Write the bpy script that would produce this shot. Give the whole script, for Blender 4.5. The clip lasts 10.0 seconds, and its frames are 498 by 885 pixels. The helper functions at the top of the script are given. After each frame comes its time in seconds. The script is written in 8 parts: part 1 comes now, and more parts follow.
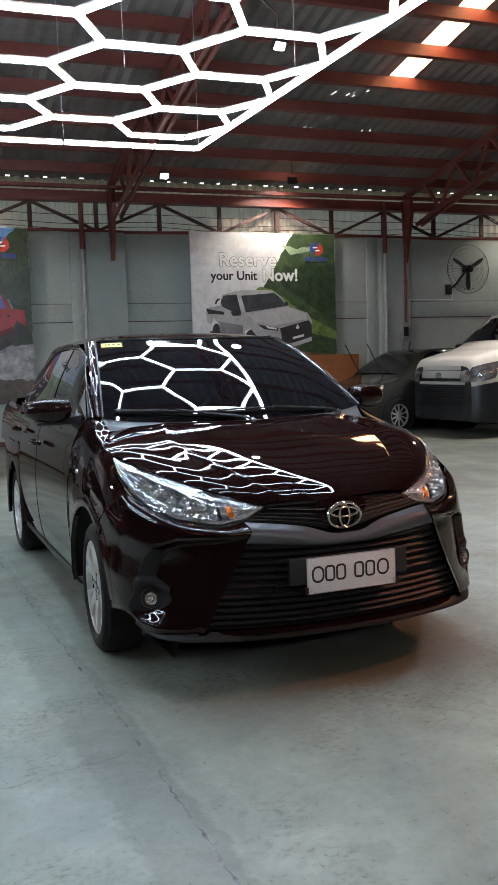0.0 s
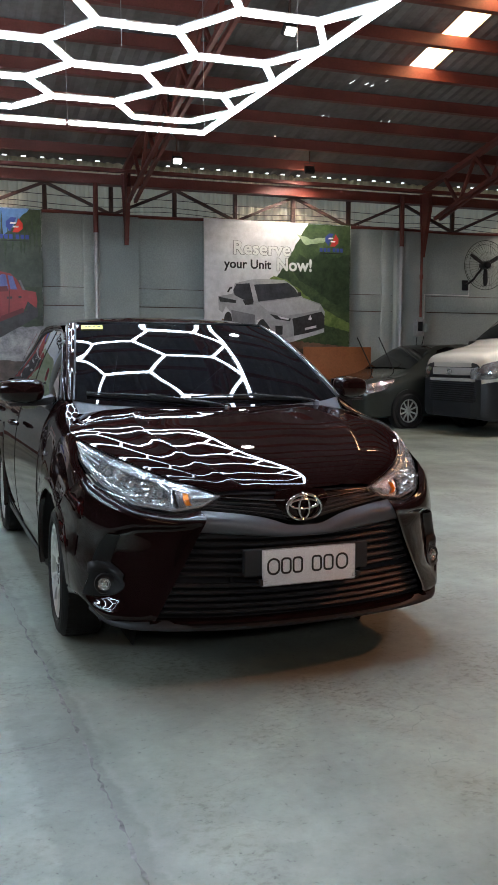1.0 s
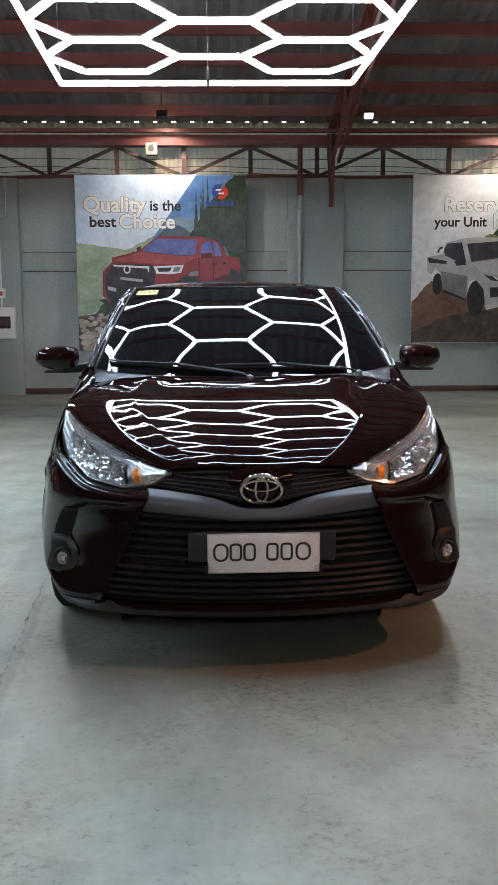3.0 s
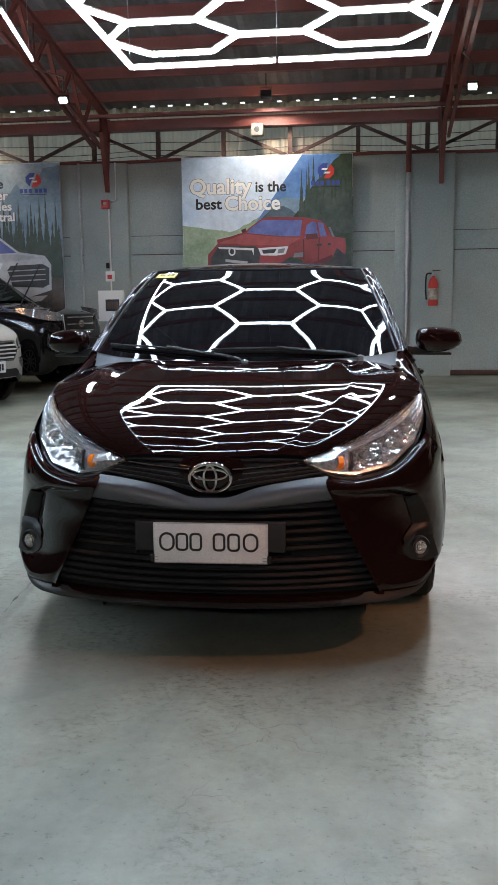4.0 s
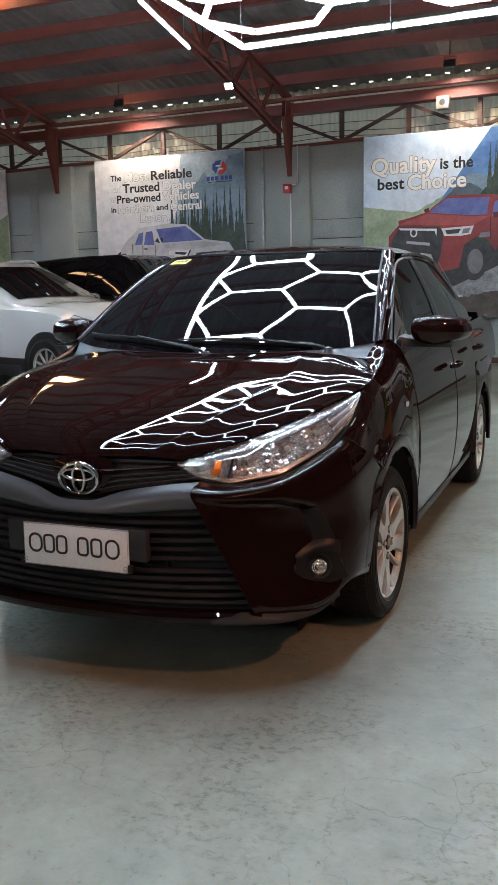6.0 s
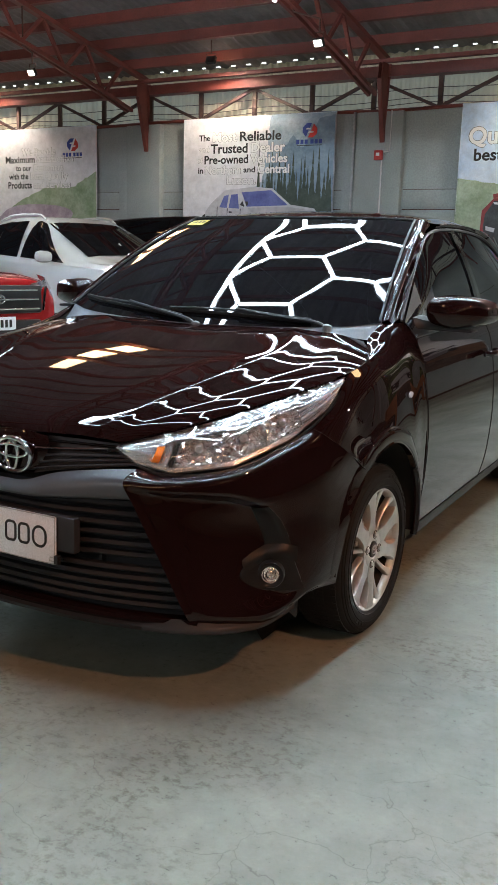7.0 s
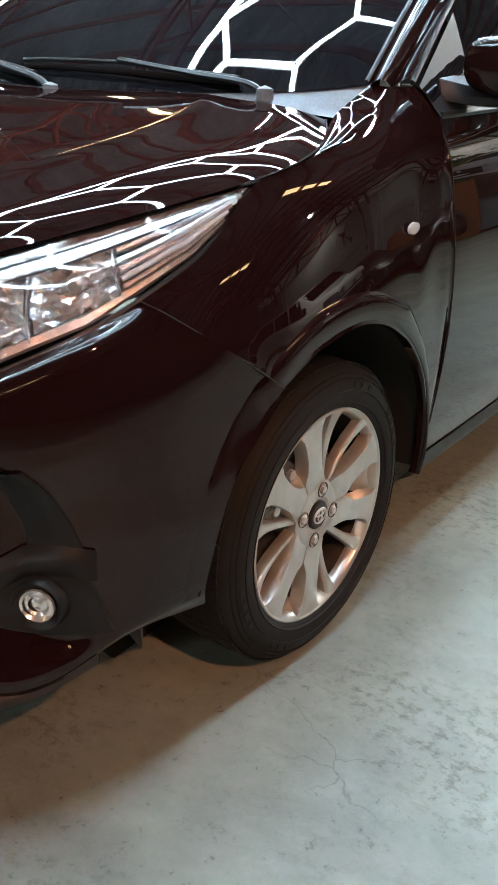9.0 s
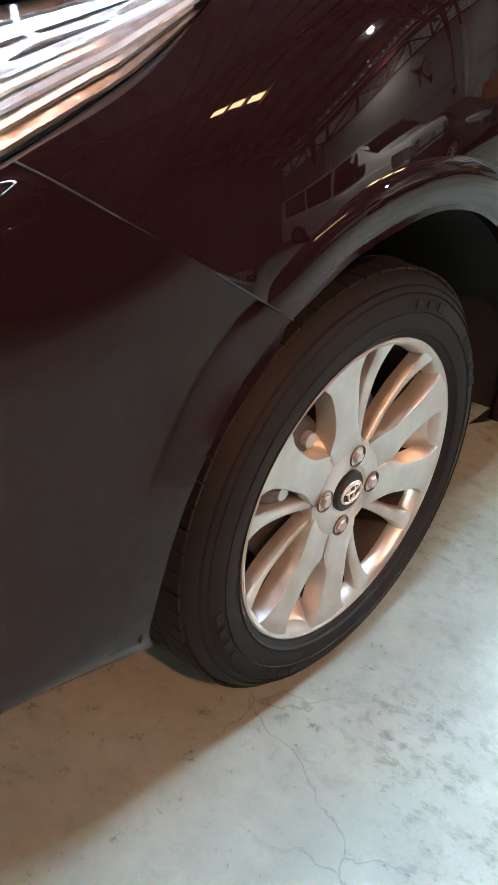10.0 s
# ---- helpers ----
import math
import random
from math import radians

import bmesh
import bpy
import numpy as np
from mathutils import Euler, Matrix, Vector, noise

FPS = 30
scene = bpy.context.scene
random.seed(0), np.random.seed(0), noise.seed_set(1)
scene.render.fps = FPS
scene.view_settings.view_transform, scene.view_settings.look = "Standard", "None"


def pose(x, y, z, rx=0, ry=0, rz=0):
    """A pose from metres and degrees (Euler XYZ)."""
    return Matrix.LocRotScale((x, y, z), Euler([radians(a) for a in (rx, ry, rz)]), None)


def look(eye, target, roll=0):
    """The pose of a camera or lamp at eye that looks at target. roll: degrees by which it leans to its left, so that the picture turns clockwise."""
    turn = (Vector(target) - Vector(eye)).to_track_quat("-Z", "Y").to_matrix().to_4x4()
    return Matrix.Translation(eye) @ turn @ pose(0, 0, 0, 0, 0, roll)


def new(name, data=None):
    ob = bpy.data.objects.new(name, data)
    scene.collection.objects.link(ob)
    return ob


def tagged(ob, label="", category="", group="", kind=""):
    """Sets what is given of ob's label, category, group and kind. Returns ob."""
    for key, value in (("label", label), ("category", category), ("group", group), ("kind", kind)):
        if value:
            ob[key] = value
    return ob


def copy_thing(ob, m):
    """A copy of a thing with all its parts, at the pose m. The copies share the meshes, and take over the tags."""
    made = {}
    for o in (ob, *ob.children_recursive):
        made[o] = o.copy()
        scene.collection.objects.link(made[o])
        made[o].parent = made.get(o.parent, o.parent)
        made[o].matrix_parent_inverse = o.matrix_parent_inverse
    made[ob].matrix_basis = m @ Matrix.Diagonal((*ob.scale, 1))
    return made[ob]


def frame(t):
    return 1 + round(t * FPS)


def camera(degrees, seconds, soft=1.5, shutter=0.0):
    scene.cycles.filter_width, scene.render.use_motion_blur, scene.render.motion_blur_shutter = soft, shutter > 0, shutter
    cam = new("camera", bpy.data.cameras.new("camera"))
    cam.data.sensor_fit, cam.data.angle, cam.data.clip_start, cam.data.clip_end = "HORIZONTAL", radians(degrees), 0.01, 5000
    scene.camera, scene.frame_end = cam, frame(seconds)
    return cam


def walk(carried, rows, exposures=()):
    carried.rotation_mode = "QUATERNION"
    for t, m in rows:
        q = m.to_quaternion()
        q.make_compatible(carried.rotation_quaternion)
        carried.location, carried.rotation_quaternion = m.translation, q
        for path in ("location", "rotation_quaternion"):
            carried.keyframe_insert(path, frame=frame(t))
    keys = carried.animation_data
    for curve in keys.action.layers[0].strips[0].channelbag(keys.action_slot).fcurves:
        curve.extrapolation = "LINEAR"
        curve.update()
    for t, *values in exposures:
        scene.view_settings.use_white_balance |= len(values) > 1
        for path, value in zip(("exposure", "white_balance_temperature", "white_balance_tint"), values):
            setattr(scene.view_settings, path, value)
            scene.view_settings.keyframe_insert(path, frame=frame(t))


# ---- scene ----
cam = camera(31.4, 10.0)
PATH = [
    (0, (-1.543, -3.131, 1.28), (-0.855, -1.262, 1.103), -1.9),
    (0.5, (-1.465, -3.141, 1.269), (-0.782, -1.27, 1.082), -2.0),
    (1, (-1.302, -3.149, 1.261), (-0.658, -1.266, 1.063), 0.1),
    (1.5, (-1.054, -3.112, 1.258), (-0.506, -1.206, 1.004), -1.1),
    (2, (-0.734, -3.124, 1.278), (-0.433, -1.164, 1.018), 0.1),
    (2.5, (-0.455, -3.1, 1.249), (-0.23, -1.129, 0.991), -1.2),
    (2.7, (-0.332, -3.086, 1.264), (-0.17, -1.11, 0.997), -0.6),
    (3.8, (0.407, -2.968, 1.262), (0.209, -0.999, 0.972), -1.1),
    (4, (0.525, -2.936, 1.267), (0.265, -0.978, 0.953), -0.6),
    (4.5, (0.823, -2.819, 1.26), (0.44, -0.882, 0.945), -0.9),
    (5, (1.137, -2.7, 1.264), (0.585, -0.803, 0.955), 1.0),
    (5.5, (1.406, -2.534, 1.258), (0.745, -0.672, 0.943), 1.0),
    (6, (1.632, -2.353, 1.263), (0.842, -0.547, 0.922), -1.2),
    (6.2, (1.713, -2.271, 1.263), (0.842, -0.503, 0.922), -0.4),
    (7.3, (1.859, -1.664, 1.248), (0.874, 0.014, 0.785), 1.0),
    (7.5, (1.855, -1.53, 1.234), (0.851, 0.12, 0.715), 0.1),
    (8, (1.823, -1.13, 1.2), (0.701, 0.392, 0.547), 1.0),
    (8.5, (1.721, -0.769, 1.168), (0.616, 0.743, 0.463), 0.9),
    (9, (1.566, -0.398, 1.075), (0.475, 1.079, 0.281), 2.3),
    (9.5, (1.398, -0.072, 1.006), (0.289, 1.276, 0.03), 4.4),
    (9.7, (1.323, 0.002, 0.989), (0.286, 1.354, -0.059), 5.0),
    (10, (1.307, 0.081, 0.952), (0.203, 1.356, -0.123), 3.4),
]
EXPOSURES = ((0, 0.46, 6270, 14), (4.5, 0.42, 6270, 13), (5.5, 0.46, 6270, 13), (7.5, 0.84, 6380, 8), (8.5, 1.02, 6250, 6), (9.3, 1.52, 5980, 5), (10, 1.95, 5800, 4))
walk(cam, [(t, look(eye, target, roll)) for t, eye, target, roll in PATH], EXPOSURES)

# ---- daylight outside the hall ----
world = bpy.data.worlds.new("world")
scene.world = world
world.use_nodes = True
wn = world.node_tree.nodes
sky = wn.new("ShaderNodeTexSky")
sky.sky_type = "NISHITA"
sky.sun_disc = False
sky.sun_elevation = radians(50)
sky.sun_rotation = radians(200)
world.node_tree.links.new(sky.outputs[0], wn["Background"].inputs[0])
wn["Background"].inputs[1].default_value = 0.12
sun_data = bpy.data.lights.new("sun", "SUN")
sun_data.energy, sun_data.angle, sun_data.color = 2.5, radians(0.5), (1.0, 0.95, 0.88)
sun = new("sun", sun_data)
sun.matrix_world = pose(0, 0, 20, 40, 0, 20)
TUBE_GLOW = 33.0
FLOOD_WATTS = 260.0
FILL_WATTS = 300.0
WASH_WATTS = 150.0

# ---- materials ----
def mat(name, color, rough=0.5, metal=0.0, coat=0.0, spec=0.5, emit=0.0, emit_color=None, alpha=None):
    m = bpy.data.materials.new(name)
    m.use_nodes = True
    b = m.node_tree.nodes["Principled BSDF"]
    b.inputs["Base Color"].default_value = (*color, 1)
    b.inputs["Roughness"].default_value = rough
    b.inputs["Metallic"].default_value = metal
    b.inputs["Coat Weight"].default_value = coat
    b.inputs["Coat Roughness"].default_value = 0.02
    b.inputs["Specular IOR Level"].default_value = spec
    if emit:
        b.inputs["Emission Color"].default_value = (*(emit_color or color), 1)
        b.inputs["Emission Strength"].default_value = emit
    return m


def nodes_of(m):
    t = m.node_tree
    return t.nodes, t.links, t.nodes["Principled BSDF"]


def coords(m, scale=(1, 1, 1)):
    n, l, _ = nodes_of(m)
    g = n.new("ShaderNodeNewGeometry")
    mp = n.new("ShaderNodeMapping")
    mp.inputs["Scale"].default_value = scale
    l.new(g.outputs["Position"], mp.inputs["Vector"])
    return mp.outputs[0]


def noise_of(m, vec, scale, detail=4.0, rough=0.6):
    n, l, _ = nodes_of(m)
    t = n.new("ShaderNodeTexNoise")
    t.inputs["Scale"].default_value = scale
    t.inputs["Detail"].default_value = detail
    t.inputs["Roughness"].default_value = rough
    l.new(vec, t.inputs["Vector"])
    return t.outputs[0]


def ramp(m, src, stops):
    n, l, _ = nodes_of(m)
    r = n.new("ShaderNodeValToRGB")
    e = r.color_ramp.elements
    while len(e) < len(stops):
        e.new(0.5)
    for k, (p, c) in zip(e, stops):
        k.position = p
        k.color = (*c, 1) if len(c) == 3 else c
    l.new(src, r.inputs[0])
    return r.outputs[0]


def mix(m, a, b, fac, kind="MIX"):
    n, l, _ = nodes_of(m)
    x = n.new("ShaderNodeMix")
    x.data_type, x.blend_type = "RGBA", kind
    if isinstance(fac, float):
        x.inputs["Factor"].default_value = fac
    else:
        l.new(fac, x.inputs["Factor"])
    for s, v in ((6, a), (7, b)):
        if isinstance(v, tuple):
            x.inputs[s].default_value = (*v, 1)
        else:
            l.new(v, x.inputs[s])
    return x.outputs[2]


def bump(m, src, strength, dist=0.01):
    n, l, b = nodes_of(m)
    k = n.new("ShaderNodeBump")
    k.inputs["Strength"].default_value = strength
    k.inputs["Distance"].default_value = dist
    l.new(src, k.inputs["Height"])
    l.new(k.outputs[0], b.inputs["Normal"])


def color_to(m, src, slot="Base Color"):
    n, l, b = nodes_of(m)
    l.new(src, b.inputs[slot])


def g3(v):
    return (v, v, v)


def mottled(name, dark, light, scale, rough=0.7, metal=0.0, fine=40.0, bumpy=0.15, coat=0.0):
    """Paint, plaster or plastic with broad stains and a fine grain."""
    m = mat(name, light, rough, metal, coat)
    v = coords(m)
    big = ramp(m, noise_of(m, v, scale, 5), ((0.3, dark), (0.7, light)))
    tiny = ramp(m, noise_of(m, v, fine, 3), ((0.35, g3(0.82)), (0.65, g3(1.0))))
    color_to(m, mix(m, big, tiny, 1.0, "MULTIPLY"))
    if bumpy:
        bump(m, noise_of(m, v, fine * 1.5, 3), bumpy, 0.004)
    return m


# concrete floor: pale worn slab with darker scuffs, chips and stains
CONCRETE = mat("concrete_floor", (0.35, 0.36, 0.34), 0.55)
_v = coords(CONCRETE)
_big = ramp(CONCRETE, noise_of(CONCRETE, _v, 0.7, 6, 0.65), ((0.28, (0.141, 0.166, 0.143)), (0.5, (0.233, 0.271, 0.235)), (0.72, (0.331, 0.377, 0.325))))
_mid = ramp(CONCRETE, noise_of(CONCRETE, _v, 5.0, 8, 0.7), ((0.32, g3(0.84)), (0.5, g3(0.97)), (0.7, g3(1.06))))
_chip = ramp(CONCRETE, noise_of(CONCRETE, _v, 34.0, 7, 0.8), ((0.35, g3(0.30)), (0.405, g3(0.9)), (0.62, g3(1.0)), (0.70, g3(1.18))))
_c = mix(CONCRETE, mix(CONCRETE, _big, _mid, 1.0, "MULTIPLY"), _chip, 0.8, "MULTIPLY")
# scuffed patches, each a cluster of small dark marks
_zone = ramp(CONCRETE, noise_of(CONCRETE, _v, 1.9, 3, 0.5), ((0.47, g3(0.0)), (0.64, g3(1.0))))
_mark = ramp(CONCRETE, noise_of(CONCRETE, coords(CONCRETE, (1.0, 1.3, 1.0)), 30.0, 7, 0.75), ((0.36, (0.50, 0.47, 0.44)), (0.44, (0.76, 0.74, 0.71)), (0.50, g3(1.0))))
_c = mix(CONCRETE, _c, mix(CONCRETE, _c, _mark, 1.0, "MULTIPLY"), _zone)
_stain = ramp(CONCRETE, noise_of(CONCRETE, _v, 11.0, 9, 0.78), ((0.345, (0.46, 0.45, 0.44)), (0.375, g3(0.92)), (0.58, g3(1.0)), (0.68, g3(1.08))))
_c = mix(CONCRETE, _c, _stain, 0.9, "MULTIPLY")
_warm = ramp(CONCRETE, noise_of(CONCRETE, _v, 0.5, 5, 0.6), ((0.45, (1.0, 1.0, 1.0)), (0.68, (1.02, 0.94, 0.85))))
_c = mix(CONCRETE, _c, _warm, 1.0, "MULTIPLY")
# hairline crazing in some places
_cz, _czl, _czb = nodes_of(CONCRETE)
_vor = _cz.new("ShaderNodeTexVoronoi")
_vor.feature = "DISTANCE_TO_EDGE"
_vor.inputs["Scale"].default_value = 4.5
_wob = _cz.new("ShaderNodeVectorMath")
_wob.operation = "MULTIPLY_ADD"
_wob.inputs[1].default_value = (0.16, 0.16, 0.16)
_nz = _cz.new("ShaderNodeTexNoise")
_nz.inputs["Scale"].default_value, _nz.inputs["Detail"].default_value = 7.0, 6.0
_czl.new(_v, _nz.inputs["Vector"])
_czl.new(_nz.outputs["Color"], _wob.inputs[0])
_czl.new(_v, _wob.inputs[2])
_czl.new(_wob.outputs[0], _vor.inputs["Vector"])
_hair = ramp(CONCRETE, _vor.outputs["Distance"], ((0.0, g3(0.55)), (0.010, g3(1.0))))
_where = ramp(CONCRETE, noise_of(CONCRETE, _v, 1.1, 4, 0.6), ((0.50, g3(0.0)), (0.60, g3(0.8))))
_c = mix(CONCRETE, _c, mix(CONCRETE, _c, _hair, 1.0, "MULTIPLY"), _where)
# damp grey band along the joint
_n, _l, _b = nodes_of(CONCRETE)
_sep = _n.new("ShaderNodeSeparateXYZ")
_l.new(_v, _sep.inputs[0])
_ma = _n.new("ShaderNodeMath")
_ma.operation = "MULTIPLY_ADD"
_ma.inputs[1].default_value = 0.06
_l.new(_sep.outputs[1], _ma.inputs[0])
_l.new(_sep.outputs[0], _ma.inputs[2])
_mr = _n.new("ShaderNodeMapRange")
_mr.inputs["From Min"].default_value, _mr.inputs["From Max"].default_value = -1.16, -0.80
_rag = _n.new("ShaderNodeMath")
_rag.operation = "MULTIPLY_ADD"
_rag.inputs[1].default_value = 0.16
_l.new(noise_of(CONCRETE, _v, 6.0, 8, 0.7), _rag.inputs[0])
_off = _n.new("ShaderNodeMath")
_off.operation = "SUBTRACT"
_off.inputs[1].default_value = 0.08
_l.new(_ma.outputs[0], _off.inputs[0])
_l.new(_off.outputs[0], _rag.inputs[2])
_l.new(_rag.outputs[0], _mr.inputs["Value"])
_band = ramp(CONCRETE, _mr.outputs[0], ((0.02, g3(1.0)), (0.10, g3(0.74)), (0.62, g3(0.70)), (0.70, g3(0.60)), (0.76, g3(0.92)), (0.82, g3(0.82)), (1.0, g3(1.0))))
_c = mix(CONCRETE, _c, _band, 0.8, "MULTIPLY")
color_to(CONCRETE, _c)
color_to(CONCRETE, ramp(CONCRETE, noise_of(CONCRETE, _v, 1.3, 5), ((0.3, g3(0.36)), (0.7, g3(0.62)))), "Roughness")
bump(CONCRETE, noise_of(CONCRETE, _v, 30.0, 8, 0.7), 0.25, 0.004)
CRACK = mottled("crack_filler", (0.08, 0.08, 0.08), (0.30, 0.30, 0.29), 16.0, 0.85, fine=120.0)

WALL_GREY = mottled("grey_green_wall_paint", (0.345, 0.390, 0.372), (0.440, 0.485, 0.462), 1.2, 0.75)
RED_STEEL = mottled("red_oxide_steel", (0.16, 0.038, 0.028), (0.25, 0.062, 0.042), 1.5, 0.5)
DARK_STEEL = mottled("dark_rust_steel", (0.06, 0.03, 0.022), (0.12, 0.055, 0.038), 2.0, 0.6)
ROOF_SHEET = mottled("grey_roof_insulation", (0.17, 0.145, 0.135), (0.31, 0.275, 0.26), 1.1, 0.6, fine=12.0)
PLAIN_WALL = mottled("unseen_dark_wall", (0.10, 0.098, 0.092), (0.14, 0.136, 0.13), 0.6, 0.8)
BLACK_PLASTIC = mottled("black_plastic", (0.014, 0.0145, 0.016), (0.022, 0.023, 0.025), 6.0, 0.45, fine=300.0, bumpy=0.05)
FOG_BLACK = mottled("fog_surround_black", (0.007, 0.0072, 0.008), (0.012, 0.0122, 0.013), 6.0, 0.42, fine=300.0, bumpy=0.05)
SATIN_GREY = mottled("satin_slate_plastic", (0.064, 0.074, 0.088), (0.082, 0.095, 0.112), 5.0, 0.33, fine=300.0, bumpy=0.03)
GRILLE_BLACK = mottled("grille_black", (0.021, 0.022, 0.025), (0.033, 0.035, 0.039), 8.0, 0.48, fine=300.0, bumpy=0.05)
GLOSS_BLACK = mat("gloss_black", (0.006, 0.006, 0.007), 0.12, 0.0, 0.5)
RUBBER = mottled("tyre_rubber", (0.006, 0.006, 0.0065), (0.011, 0.011, 0.0115), 8.0, 0.7, fine=200.0, bumpy=0.1)
for _m in (BLACK_PLASTIC, RUBBER, FOG_BLACK, GRILLE_BLACK):
    _m.node_tree.nodes["Principled BSDF"].inputs["Specular IOR Level"].default_value = 0.3
LAMP_SILVER = mottled("lamp_silver", (0.68, 0.71, 0.74), (0.84, 0.87, 0.90), 30.0, 0.22, metal=0.80, fine=60.0, bumpy=0.35)
LAMP_FACET = mottled("lamp_facet_chrome", (0.82, 0.84, 0.87), (0.93, 0.95, 0.96), 30.0, 0.17, metal=0.85, fine=60.0, bumpy=0.0)
CHROME_SATIN = mat("satin_chrome", (0.88, 0.90, 0.94), 0.18, 0.6)
CLEAR_GUIDE = mat("clear_light_guide", (0.46, 0.49, 0.53), 0.08, 0.0, 1.0)
CHROME = mat("chrome", (0.82, 0.83, 0.85), 0.06, 1.0)
ALLOY = mottled("silver_alloy", (0.55, 0.56, 0.54), (0.60, 0.61, 0.59), 6.0, 0.30, metal=0.70, fine=20.0, bumpy=0.0, coat=0.35)
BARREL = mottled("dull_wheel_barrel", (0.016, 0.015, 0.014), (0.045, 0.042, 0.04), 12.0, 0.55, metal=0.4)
BRAKE = mottled("brake_iron", (0.10, 0.09, 0.085), (0.2, 0.185, 0.17), 15.0, 0.5, metal=0.7)
STEEL = mottled("galvanised_steel", (0.42, 0.43, 0.43), (0.55, 0.56, 0.56), 8.0, 0.4, metal=0.6)
WHITE_PLASTIC = mat("white_plastic", (0.78, 0.78, 0.76), 0.4)
PLATE_WHITE = mottled("plate_white", (0.82, 0.84, 0.88), (0.86, 0.88, 0.92), 3.0, 0.35, fine=200.0, bumpy=0.0)
INK = mat("black_ink", (0.012, 0.012, 0.013), 0.45)
ORANGE = mat("amber_lens", (0.9, 0.22, 0.01), 0.2, 0.0, 0.6)
GAP_DARK = mat("gap_and_shade_dark", (0.004, 0.004, 0.004), 0.8)
SEAL_GREY = mottled("grey_cowl_plastic", (0.10, 0.115, 0.13), (0.15, 0.17, 0.19), 10.0, 0.5, fine=200.0)

# maroon car paint: fine metal flake under a hard clear coat
MAROON = mat("maroon_car_paint", (0.030, 0.004, 0.005), 0.45, 0.0, 1.0, 0.0)
_v = coords(MAROON)
color_to(MAROON, ramp(MAROON, noise_of(MAROON, _v, 1400.0, 2), ((0.35, (0.0072, 0.0027, 0.0027)), (0.65, (0.0132, 0.0045, 0.0045)))))
MAROON.node_tree.nodes["Principled BSDF"].inputs["Coat IOR"].default_value = 1.45


def car_paint(name, color, metal=0.2):
    m = mat(name, color, 0.3, metal, 1.0, 0.0)
    v = coords(m)
    color_to(m, ramp(m, noise_of(m, v, 900.0, 2), ((0.35, tuple(c * 0.85 for c in color)), (0.65, color))))
    return m


WHITE_PAINT = car_paint("white_car_paint", (0.76, 0.73, 0.66), 0.0)
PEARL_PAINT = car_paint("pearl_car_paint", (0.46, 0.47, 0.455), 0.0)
BLACK_PAINT = car_paint("black_car_paint", (0.008, 0.008, 0.009))
GREY_PAINT = car_paint("dark_grey_green_car_paint", (0.040, 0.045, 0.040))
RED_PAINT = car_paint("red_car_paint", (0.27, 0.010, 0.012), 0.1)
SILVER_PAINT = car_paint("silver_trim_paint", (0.60, 0.60, 0.59), 0.0)

# dark tinted glass: nearly black, mirror-smooth
TINT = mat("dark_tinted_glass", (0.004, 0.0045, 0.006), 0.015, 0.0, 0.0, 0.5)
TINT.node_tree.nodes["Principled BSDF"].inputs["IOR"].default_value = 1.48
# thin clear plastic: passes light straight on, with a faint gloss
CLEAR = mat("clear_lens", (1, 1, 1), 0.01)
_n, _l, _b = nodes_of(CLEAR)
_tp = _n.new("ShaderNodeBsdfTransparent")
_tp.inputs[0].default_value = (0.97, 0.98, 0.985, 1)
_gl = _n.new("ShaderNodeBsdfGlossy")
_gl.inputs["Roughness"].default_value = 0.015
_mx = _n.new("ShaderNodeMixShader")
_mx.inputs[0].default_value = 0.06
_l.new(_tp.outputs[0], _mx.inputs[1])
_l.new(_gl.outputs[0], _mx.inputs[2])
_l.new(_mx.outputs[0], _n["Material Output"].inputs[0])

LED = mat("led_tube_glow", (1, 1, 1), 0.4, emit=TUBE_GLOW, emit_color=(0.78, 0.98, 1.13))
FLOOD = mat("floodlight_glow", (1, 1, 1), 0.4, emit=60.0, emit_color=(1.0, 0.93, 0.8))
WARM_GLOW = mat("warm_lamp_glow", (1, 0.9, 0.7), 0.4, emit=25.0, emit_color=(1.0, 0.8, 0.55))
SKYLIGHT = mat("translucent_skylight", (0.9, 0.88, 0.8), 0.5, emit=9.0, emit_color=(1.0, 0.60, 0.28))
DAY_GAP = mat("daylight_gap", (0.9, 0.9, 0.9), 0.5, emit=1.3, emit_color=(0.9, 0.96, 1.0))

# ribbed translucent cladding above the wall: daylight soaks through it
CLADDING = mat("translucent_cladding", (0.42, 0.40, 0.34), 0.5)
_v = coords(CLADDING)
color_to(CLADDING, ramp(CLADDING, noise_of(CLADDING, _v, 1.4, 4), ((0.3, (0.42, 0.37, 0.28)), (0.7, (0.64, 0.58, 0.46)))))
_n, _l, _b = nodes_of(CLADDING)
_tr = _n.new("ShaderNodeBsdfTranslucent")
_tr.inputs[0].default_value = (0.86, 0.74, 0.50, 1)
_mx = _n.new("ShaderNodeMixShader")
_mx.inputs[0].default_value = 0.6
_l.new(_b.outputs[0], _mx.inputs[1])
_l.new(_tr.outputs[0], _mx.inputs[2])
_l.new(_mx.outputs[0], _n["Material Output"].inputs[0])

# ---- mesh helpers ----
def link_mesh(name, bm, material, smooth=35.0):
    me = bpy.data.meshes.new(name)
    bmesh.ops.recalc_face_normals(bm, faces=bm.faces)
    bm.to_mesh(me)
    bm.free()
    for m in material if isinstance(material, (list, tuple)) else (material,):
        me.materials.append(m)
    if smooth:
        me.shade_smooth()
        me.set_sharp_from_angle(angle=radians(smooth))
    return me


